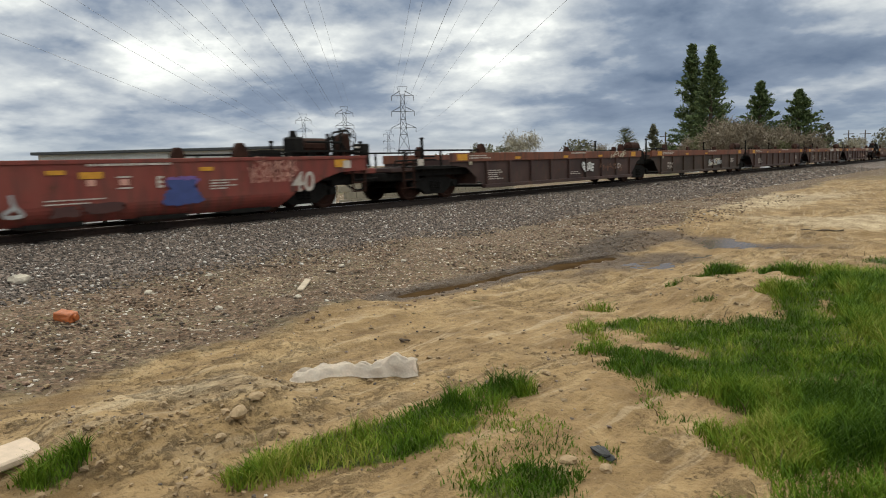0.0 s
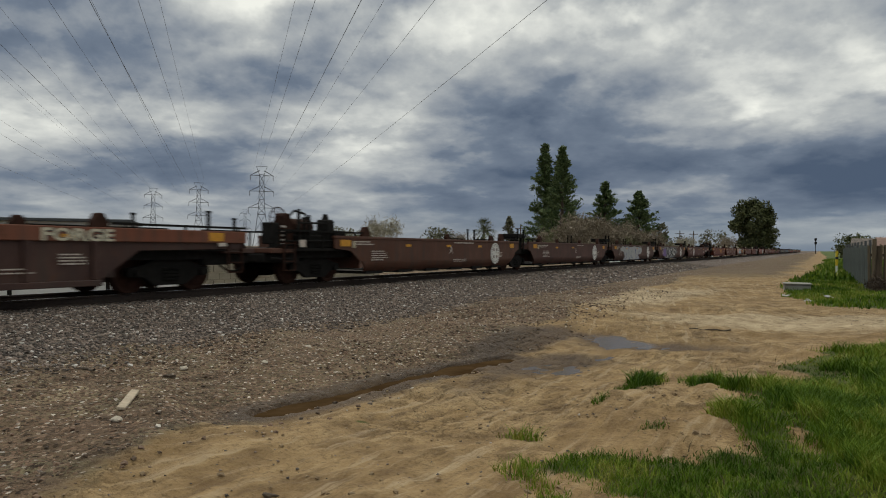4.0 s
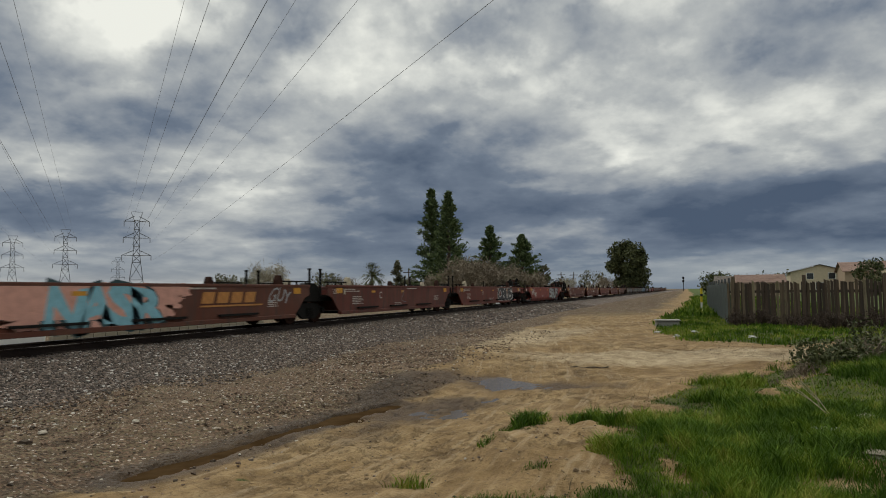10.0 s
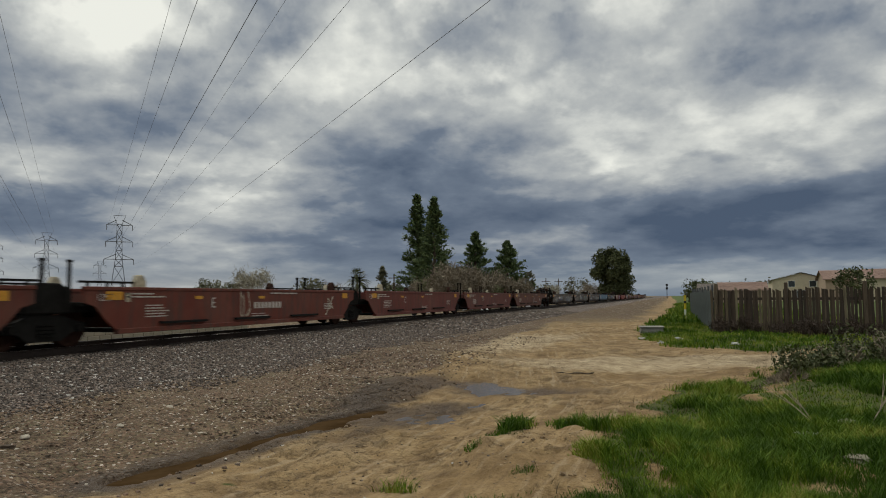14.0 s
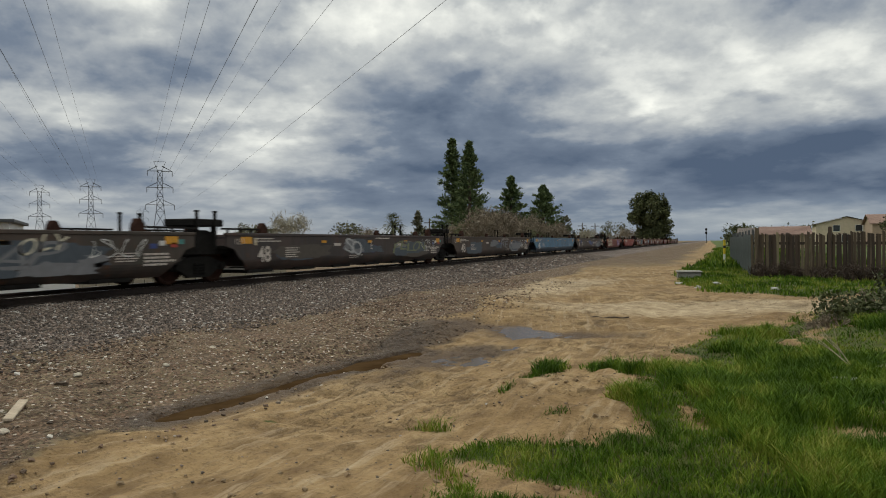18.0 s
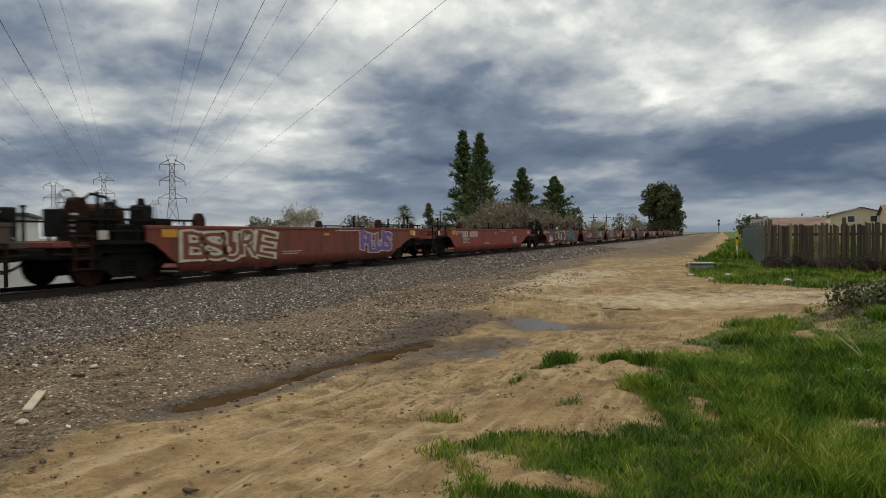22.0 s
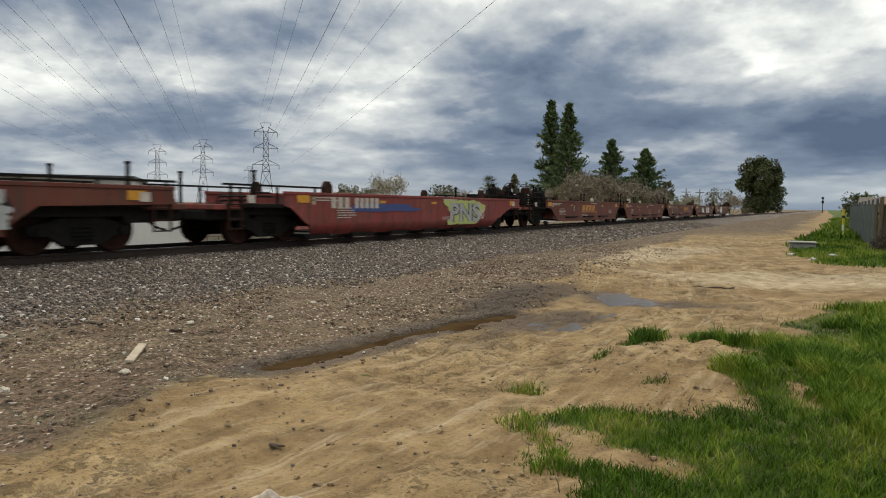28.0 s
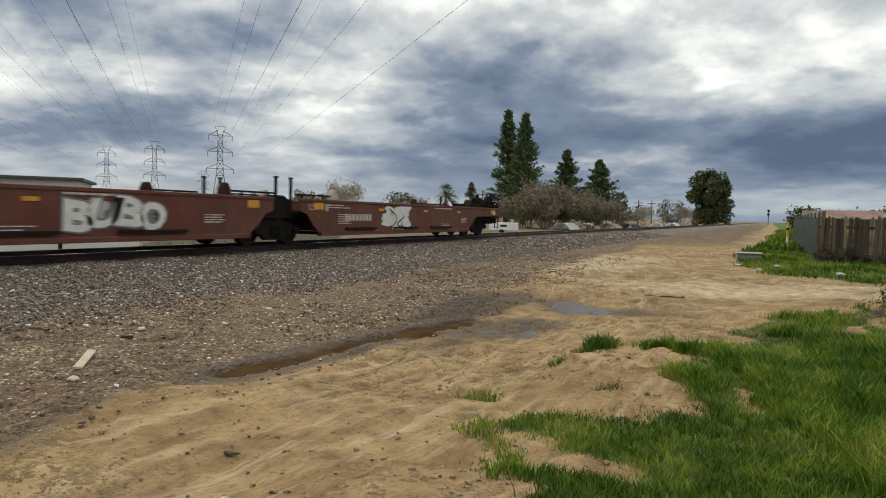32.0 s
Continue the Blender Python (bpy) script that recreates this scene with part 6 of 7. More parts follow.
make_grass()
wx, wy, wr = scattered(5200, 9, -5.5, 8.0, 14.2, 24.0, lambda x, y: (turf_at(x, y) < 0.1) * (0.06 + 0.30 * sstep(rolling(x * 0.9, y * 2.0), 0.1, 0.7)))
blades("dead_stalks", wx, wy, wr, 0.026, 0.007, DEADWEED, "dark twigs and straw strewn over the dirt road", "weeds", 6.0)
wx, wy, wr = scattered(1500, 8, -5.6, -3.9, 10.2, 14.6, lambda x, y: bump_at(x, y, -4.75, 12.2, 0.5, 2.2))
blades("dead_stalks", wx, wy, wr, 0.045, 0.007, DEADWEED, "dark dead stalks lying on the wet mud", "weeds", 4.5)


def stones(name, count, seed, x0, x1, y0, y1, keep, size, label, mat=STONE):
    """Crushed rock as small faceted pieces."""
    x, y, rng = scattered(count, seed, x0, x1, y0, y1, keep)
    n = len(x)
    s = size * np.minimum(rng.lognormal(0, 0.42, n), 1.9)
    base = np.array([(1, 0, -0.3), (-0.5, 0.87, -0.3), (-0.5, -0.87, -0.3), (0.6, 0.5, 0.55), (-0.75, 0.1, 0.5), (0.3, -0.75, 0.6)])
    v = base[None] * (1 + rng.uniform(-0.35, 0.35, (n, 6, 3)))
    a = rng.uniform(0, 6.283, n)
    c, si = np.cos(a)[:, None], np.sin(a)[:, None]
    v = np.stack([v[..., 0] * c - v[..., 1] * si, v[..., 0] * si + v[..., 1] * c, v[..., 2] * 0.8], -1) * s[:, None, None]
    v = v + np.stack([x, y, ground_z(x, y) + s * 0.18], -1)[:, None]
    f = np.array([(0, 2, 1), (3, 4, 5), (0, 1, 3), (1, 4, 3), (1, 2, 4), (2, 5, 4), (2, 0, 5), (0, 3, 5)])
    faces = (f[None] + 6 * np.arange(n)[:, None, None]).reshape(-1, 3)
    return tagged(new(name, mesh_of(name, v.reshape(-1, 3).tolist(), faces.tolist(), mat)), label, "gravel", kind="stuff")


stones("ballast", 88000, 11, -13.3, -7.9, 1.0, 30.0, lambda x, y: sstep(-x + 0.4 * rolling(x, y), 7.9, 9.3) * (1 - 0.55 * sstep(y, 14, 30)), 0.0215, "loose grey and pinkish crushed-rock ballast beside the rails")
stones("ballast", 12000, 12, -13.3, -8.6, 30.0, 70.0, lambda x, y: 0.9 + 0 * x, 0.042, "crushed-rock ballast along the rails")
stones("gravel", 32000, 13, -9.0, -4.2, 0.5, 24.0, lambda x, y: 0.10 + 0.75 * sstep(-x + 0.7 * rolling(x * 0.8, y * 0.8), 4.7, 7.2) * sstep(rolling(x * 1.7, y * 1.7), -0.5, 0.4), 0.017, "small pebbles and gravel scattered on dry ground", GRIT)
stones("clods", 9000, 15, -4.6, 0.6, -0.6, 9.0, lambda x, y: (turf_at(x, y) < 0.4) * (0.06 + 0.9 * np.maximum.reduce([bump_at(x, y, -2.55, 1.0, 0.5, 1.0), 0.5 * bump_at(x, y, -0.7, 6.6, 0.8, 0.9), 0.35 * bump_at(x, y, -1.6, 3.4, 0.9, 0.8)])), 0.016, "crumbled clods of dry sand", SANDCLOD)
stones("pebbles", 1500, 14, -5.0, -0.5, -0.5, 9.0, lambda x, y: 0.5 * (turf_at(x, y) < 0.3) + 0 * x, 0.009, "scattered small pebbles and clods on the sand")


def leafy(name, mat, parent, centres, count, size, seed, flat=0.5, label=""):
    """A crown of many small leaves round the given (place, radius) clumps."""
    rng = np.random.default_rng(seed)
    pick = rng.integers(0, len(centres), count)
    c = np.array([p for p, _ in centres])[pick]
    r = np.array([q for _, q in centres])[pick]
    d = rng.normal(size=(count, 3))
    d /= np.linalg.norm(d, axis=1, keepdims=True)
    p = c + d * (r * rng.uniform(0.35, 1.0, count) ** 0.6)[:, None] * np.array([1, 1, flat * 2 if flat < 0.5 else 1.0])
    u = rng.normal(size=(count, 3))
    u /= np.linalg.norm(u, axis=1, keepdims=True)
    w = np.cross(u, rng.normal(size=(count, 3)))
    w /= np.linalg.norm(w, axis=1, keepdims=True)
    s = (size * rng.uniform(0.5, 1.3, count))[:, None]
    v = np.stack([p - u * s, p + w * s * 0.45, p + u * s, p - w * s * 0.45], 1).reshape(-1, 3)
    i = np.arange(count) * 4
    me = mesh_of(name, v.tolist(), np.stack([i, i + 1, i + 2, i + 3], -1).tolist(), mat)
    return part(name, me, mat, parent, label)


def limbs(bm, p, d, length, r, depth, rng, tips, spread=0.6, n=5):
    """Forking branches; their ends are noted in tips."""
    q = p + d * length
    tube(bm, p, q, r, r * 0.62, n, False)
    if depth == 0:
        tips.append(q)
        return
    for _ in range(rng.choice((2, 3, 3))):
        e = (d + Vector((rng.uniform(-1, 1), rng.uniform(-1, 1), rng.uniform(-0.35, 0.8))) * spread).normalized()
        limbs(bm, p + d * length * rng.uniform(0.55, 1.0), e, length * rng.uniform(0.58, 0.8), r * 0.6, depth - 1, rng, tips, spread, max(3, n - 1))


def conifer(at, height, width, seed, mat=NEEDLES, label="tall dark-green conifer with feathery branches", count=10500):
    root = thing("conifer", label, "tree", Matrix.Translation(at), "conifers beyond the track")
    rng = random.Random(seed)
    bm = bmesh.new()
    tube(bm, (0, 0, -0.3), (0, 0, height * 0.96), width * 0.055, 0.03, 8)
    rnd = np.random.default_rng(seed)
    k = int(height * 15)
    t = (np.arange(k) + rnd.random(k)) / k
    z0 = height * (0.05 + 0.93 * t)
    reach = width * 0.5 * np.minimum(1.0, (1.03 - t) / 0.80) ** 0.9 * rnd.uniform(0.5, 1.12, k) * (0.86 + 0.16 * np.sin(t * height * 1.5 + seed))
    a = rnd.uniform(0, 6.283, k)
    rise = rnd.uniform(-0.05, 0.45, k) * reach
    base = np.stack([0 * t, 0 * t, z0], -1)
    arm = np.stack([np.cos(a) * reach, np.sin(a) * reach, rise], -1)
    for i in range(0, k, 3):
        tube(bm, base[i], base[i] + arm[i] * 0.9, 0.045, 0.012, 3, False)
    part("trunk", bm, BARK, root)
    # sprays of foliage strung along the branches
    j = rnd.integers(0, k, count)
    f = rnd.uniform(0.12, 1.0, count) ** 0.75
    p = base[j] + arm[j] * f[:, None] + rnd.normal(size=(count, 3)) * 0.17
    u = arm[j] / np.linalg.norm(arm[j], axis=1, keepdims=True) + rnd.normal(size=(count, 3)) * 0.55 + np.array([0, 0, 0.25])
    u /= np.linalg.norm(u, axis=1, keepdims=True)
    w = np.cross(u, rnd.normal(size=(count, 3)))
    w /= np.linalg.norm(w, axis=1, keepdims=True)
    s = (rnd.uniform(0.22, 0.52, count))[:, None]
    v = np.stack([p - u * s * 0.7, p + w * s * 0.30, p + u * s, p - w * s * 0.30], 1).reshape(-1, 3)
    i = np.arange(count) * 4
    part("crown", mesh_of("crown", v.tolist(), np.stack([i, i + 1, i + 2, i + 3], -1).tolist(), mat), mat, root)
    return root


def broadleaf(at, height, width, seed, mat, label, name="tree", trunk=0.3, count=3500, leaf=0.3, group=""):
    root = thing(name, label, "tree", Matrix.Translation(at), group)
    rng = random.Random(seed)
    bm, tips = bmesh.new(), []
    limbs(bm, Vector((0, 0, -0.3)), Vector((0.03, 0.02, 1)).normalized(), height * trunk + 0.3, width * 0.045, 2, rng, tips, 0.7)
    part("trunk", bm, BARK, root)
    clumps = []
    for i in range(90):
        a, b = rng.uniform(0, 6.283), rng.random() ** 0.5
        z = height * rng.uniform(trunk * 0.75, 0.92)
        room = math.sin(math.pi * min(1.0, max(0.12, (z / height - trunk * 0.55) / (1.08 - trunk * 0.55)))) ** 0.6
        clumps.append(((math.cos(a) * b * width * 0.42 * room, math.sin(a) * b * width * 0.42 * room, z), width * rng.uniform(0.09, 0.17)))
    leafy("crown", mat, root, clumps, count, leaf, seed)
    return root


def bare_tree(at, height, width, seed, mat=BARETWIG, label="leafless brown shrub with a dense tangle of twigs", name="bare_shrub", stems=9, depth=3, haze=5200, group="bare shrubs beyond the track"):
    root = thing(name, label, "shrub", Matrix.Translation(at), group)
    rng = random.Random(seed)
    bm, tips = bmesh.new(), []
    for k in range(stems):
        a = 6.283 * k / stems + rng.uniform(-0.4, 0.4)
        out = rng.uniform(0.15, 0.9) * width / height
        d = Vector((math.cos(a) * out, math.sin(a) * out, 1)).normalized()
        limbs(bm, Vector((math.cos(a) * 0.2, math.sin(a) * 0.2, -0.2)), d, height * 0.36, max(0.05, height * 0.012), depth, rng, tips, 0.75, 4)
    part("branchwork", bm, mat, root, kind="stuff")
    # the finest twigs as slivers about the branch ends
    r = np.random.default_rng(seed)
    tp = np.array([tuple(t) for t in tips])
    p = tp[r.integers(0, len(tp), haze)] + r.normal(size=(haze, 3)) * height * 0.075
    u = r.normal(size=(haze, 3)) + np.array([0, 0, 0.7])
    u /= np.linalg.norm(u, axis=1, keepdims=True)
    w = np.cross(u, r.normal(size=(haze, 3)))
    w /= np.linalg.norm(w, axis=1, keepdims=True)
    s, q = height * 0.075 * r.uniform(0.5, 1.3, haze)[:, None], min(0.014, 0.005 * height) + height * 0.0042
    v = np.stack([p - u * s, p + w * q, p + u * s, p - w * q], 1).reshape(-1, 3)
    i = np.arange(haze) * 4
    part("twig_tangle", mesh_of("twig_tangle", v.tolist(), np.stack([i, i + 1, i + 2, i + 3], -1).tolist(), mat), mat, root, kind="stuff")
    return root


def palm(at, height, seed, spread=2.2, label="fan palm with a shaggy green crown"):
    root = thing("palm_tree", label, "palm tree", Matrix.Translation(at))
    rng = random.Random(seed)
    part("trunk", tube(bmesh.new(), (0, 0, -0.3), (0.1, 0, height - spread * 0.6), 0.26, 0.19, 8), BARK, root)
    bm = bmesh.new()
    for k in range(120):
        a, e = rng.uniform(0, 6.283), rng.uniform(-0.9, 1.35)
        d = Vector((math.cos(a) * math.cos(e), math.sin(a) * math.cos(e), math.sin(e)))
        base = Vector((0.1, 0, height - spread * 0.62))
        mid, tip = base + d * spread * 0.6, base + d * spread + Vector((0, 0, -0.25 * spread * math.cos(e)))
        side = d.cross(Vector((0, 0, 1)))
        side = (side.normalized() if side.length > 0.1 else Vector((1, 0, 0))) * spread * 0.16
        tube(bm, base, mid, 0.03, 0.02, 3, False)
        for s in (-1, -0.5, 0, 0.5, 1):
            o = mid + side * s * 1.5 + (tip - mid) * (1 - 0.35 * abs(s))
            v = [bm.verts.new(p) for p in (mid - side * 0.10, mid + side * 0.10, o)]
            bm.faces.new(v)
    part("fronds", bm, LEAVES, root)
    return root


def make_trees():
    G = 0.1
    conifer(spot(20.05, 130.6, G), 20.9, 9.6, 1)
    conifer(spot(18.65, 125.4, G), 19.6, 10.2, 2)
    conifer(spot(15.3, 150, G), 15.5, 12.0, 3)
    conifer(spot(12.7, 150, G), 13.4, 13.0, 4)
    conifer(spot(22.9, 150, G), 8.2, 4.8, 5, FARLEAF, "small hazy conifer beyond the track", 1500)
    conifer(spot(18.0, 132, G), 9.6, 2.6, 6, NEEDLES, "slim dark conifer behind the shrubs", 1200)
    palm(spot(24.95, 125, G), 6.3, 7, 2.9)
    broadleaf(spot(10.9, 150, G), 7.2, 2.6, 8, FARLEAF, "narrow palm-like tree with a hanging crown", "slim_tree", 0.45, 900, 0.3)
    broadleaf(spot(4.55, 240, G), 17.4, 14.5, 9, LEAVES, "large round evergreen tree near the track", "evergreen_tree", 0.06, 24000, 0.46)
    broadleaf(spot(3.2, 250, G), 9.5, 6, 10, LEAVES, "bushy olive tree beside the large evergreen", "olive_tree", 0.15, 1800, 0.4)
    # bare brown thicket in front of the conifers
    for k, (az, d, h, w) in enumerate([(19.3, 92, 4.6, 4.5), (18.2, 88, 5.6, 5.5), (17.0, 86, 6.0, 6.0), (15.8, 90, 5.4, 6.0), (14.5, 92, 5.0, 6.0), (13.3, 94, 5.2, 6.0), (12.1, 98, 4.4, 5.0), (18.8, 100, 5.0, 5.0), (16.4, 102, 5.6, 6.0)]):
        bare_tree(spot(az, d, G), h * (0.98, 0.86, 1.04)[k % 3], w * 1.1, 30 + k, (BARETWIG, OLIVETWIG, BARETWIG)[k % 3])
    for k, (az, d, h, w, m) in enumerate([(33.0, 130, 8.0, 8.0, PALETWIG), (36.2, 150, 5.6, 6.5, FARLEAF), (28.6, 140, 5.4, 8.0, FARLEAF), (27.0, 150, 5.6, 7.0, BARETWIG), (7.1, 200, 6.6, 9.0, FARLEAF), (6.3, 190, 6.0, 9.0, BARETWIG), (34.6, 170, 5.4, 6.0, FARLEAF), (9.2, 170, 5.2, 5.0, PALETWIG), (21.9, 150, 4.8, 5.0, FARLEAF)]):
        if m is FARLEAF:
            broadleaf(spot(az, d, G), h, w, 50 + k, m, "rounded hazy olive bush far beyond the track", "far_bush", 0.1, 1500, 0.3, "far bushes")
        else:
            bare_tree(spot(az, d, G), h, w, 50 + k, m, "pale leafless tree far beyond the track", "bare_tree", 6, 3, 1500)
    for k, (az, d, h, w) in enumerate([(-1.9, 150, 4.4, 6.0), (-2.6, 160, 4.2, 6.0), (-12.4, 110, 4.8, 5.5), (-5.6, 190, 4.8, 9.0), (-3.7, 210, 4.6, 9.0)]):
        broadleaf(spot(az, d, 0.3), h, w, 70 + k, LEAVES, "dark green bush behind the houses", "garden_bush", 0.1, 1500, 0.26, "bushes round the houses")


make_trees()


# ---- transmission towers and their lines ----
def tower(at, height, heading_az, arm=4.6, name="transmission_tower"):
    root = thing(name, "grey steel lattice transmission tower with three cross-arms", "transmission tower", Matrix.Translation(at) @ pose(0, 0, 0, 0, 0, heading_az), "transmission towers beyond the track")
    bm = bmesh.new()
    lv = [(0.0, 3.6), (0.22, 2.4), (0.42, 1.55), (0.50, 1.25), (0.60, 1.1), (0.70, 1.0), (0.80, 0.95), (0.90, 0.9)]
    r = 0.13
    for (a, wa), (b, wb) in zip(lv, lv[1:]):
        za, zb = a * height, b * height
        ca = [Vector((sx * wa, sy * wa, za)) for sx, sy in ((-1, -1), (1, -1), (1, 1), (-1, 1))]
        cb = [Vector((sx * wb, sy * wb, zb)) for sx, sy in ((-1, -1), (1, -1), (1, 1), (-1, 1))]
        for k in range(4):
            tube(bm, ca[k], cb[k], r, n=4, cap=False)
            tube(bm, ca[k], cb[(k + 1) % 4], r * 0.6, n=3, cap=False)
            tube(bm, ca[(k + 1) % 4], cb[k], r * 0.6, n=3, cap=False)
            tube(bm, cb[k], cb[(k + 1) % 4], r * 0.6, n=3, cap=False)
    for sx in (-1, 1):
        for sy in (-1, 1):
            tube(bm, (sx * 0.9, sy * 0.9, height * 0.90), (sx * 2.2, 0, height), r * 0.7, n=3, cap=False)
        tube(bm, (-2.2, 0, height), (2.2, 0, height), r * 0.7, n=3, cap=False)
    part("mast", bm, GALV, root)
    for f, w in ((0.89, arm), (0.70, arm * 1.05), (0.50, arm * 1.15)):
        for s in (-1, 1):
            bm = bmesh.new()
            tip = Vector((s * w, 0, f * height))
            for sy in (-1, 1):
                tube(bm, (s * 0.9, sy * 0.9, f * height), tip, r * 0.8, n=3, cap=False)
                tube(bm, (s * 0.9, sy * 0.9, f * height + 2.0), tip, r * 0.8, n=3, cap=False)
            part("cross_arm", bm, GALV, root)
            part("insulator", tube(bmesh.new(), tip, tip - Vector((0, 0, 2.0)), 0.13, n=5), PORCELAIN, root)


def make_lines():
    lines = [(42.8, 300, 34.3, (3.6, 12.2)), (47.5, 385, 33.8, (-4.4, -10.8)), (50.75, 435, 33.8, (-16.5, -24.0)), (44.05, 640, 33.0, ())]
    for az, dist, h, sides in lines:
        base = spot(az, dist, 0.1)
        tower(base, h, az)
        if not sides:
            continue
        u = heading(az)
        right = Vector((u.y, -u.x, 0))
        for lat, s in zip(sorted(sides), (-1, 1)):
            for f, w in ((0.89, 4.6), (0.70, 4.83), (0.50, 5.29)):
                arm_tip = base + right * s * w + Vector((0, 0, f * h - 2.0))
                behind = -110.0
                pts = []
                for k in range(27):
                    t = k / 26
                    along = dist + (behind - dist) * t
                    q = (dist - along) / (dist - 58.0)
                    side = s * w + (lat - s * w) * q
                    pts.append(u * along + right * side + Vector((0, 0, arm_tip.z - 0.1 - 8.0 * t * (1 - t))))
                tagged(part("power_line", strand(bmesh.new(), pts, 0.0155), WIRE), "thin dark overhead power line strung from the tower", "cable", "power lines")


make_lines()


# ---- beyond the track ----
def gabled(at, turn, L, W, eave, ridge, wall, roof, label, windows, name="house"):
    """A house with a pitched roof; windows as (along, up, w, h, side)."""
    root = thing(name, label, name.replace("_", " "), Matrix.Translation(at) @ pose(0, 0, 0, 0, 0, turn), "houses behind the fence")
    slabs = bmesh.new()
    for x in (-L / 2, L / 2 - 0.2):
        slab(slabs, [(-W / 2, -0.3), (W / 2, -0.3), (W / 2, eave), (0, ridge - 0.12), (-W / 2, eave)], x, x + 0.2)
    box(slabs, -L / 2 + 0.2, L / 2 - 0.2, -W / 2, -W / 2 + 0.2, -0.3, eave)
    box(slabs, -L / 2 + 0.2, L / 2 - 0.2, W / 2 - 0.2, W / 2, -0.3, eave)
    part("wall", slabs, wall, root)
    for s in (-1, 1):
        bm = bmesh.new()
        n = 9
        dz = (ridge - eave) / (W / 2)
        line = []
        for k in range(n):
            y0, y1 = s * (W / 2 + 0.5) * (1 - k / n), s * (W / 2 + 0.5) * (1 - (k + 1) / n)
            line += [(y0, ridge - abs(y0) * dz + 0.08), (y1, ridge - abs(y1) * dz + 0.02)]
        # courses of tiles step down from the ridge
        rows = [(bm.verts.new((-L / 2 - 0.5, y, z)), bm.verts.new((L / 2 + 0.5, y, z))) for y, z in line]
        rows = [(bm.verts.new((-L / 2 - 0.5, line[0][0], line[0][1] - 0.18)), bm.verts.new((L / 2 + 0.5, line[0][0], line[0][1] - 0.18)))] + rows
        for (p, q), (u, w) in zip(rows, rows[1:]):
            bm.faces.new((p, q, w, u))
        part("roof", bm, roof, root)
    for a, z, w, h, side in windows:
        bm = box(bmesh.new(), a - w / 2, a + w / 2, -0.04, 0.04, z, z + h)
        m = {"front": pose(0, -W / 2, 0), "back": pose(0, W / 2, 0), "gable_a": pose(-L / 2, 0, 0, 0, 0, 90), "gable_b": pose(L / 2, 0, 0, 0, 0, 90)}[side]
        ob = part("window", bm, PANE, root, "dark window", m)
        fr = bmesh.new()
        for x0, x1, z0, z1 in ((a - w / 2 - 0.08, a + w / 2 + 0.08, z - 0.08, z), (a - w / 2 - 0.08, a + w / 2 + 0.08, z + h, z + h + 0.08), (a - w / 2 - 0.08, a - w / 2, z, z + h), (a + w / 2, a + w / 2 + 0.08, z, z + h)):
            box(fr, x0, x1, -0.06, 0.06, z0, z1)
        part("window_frame", fr, WHITEWALL, ob)
    return root


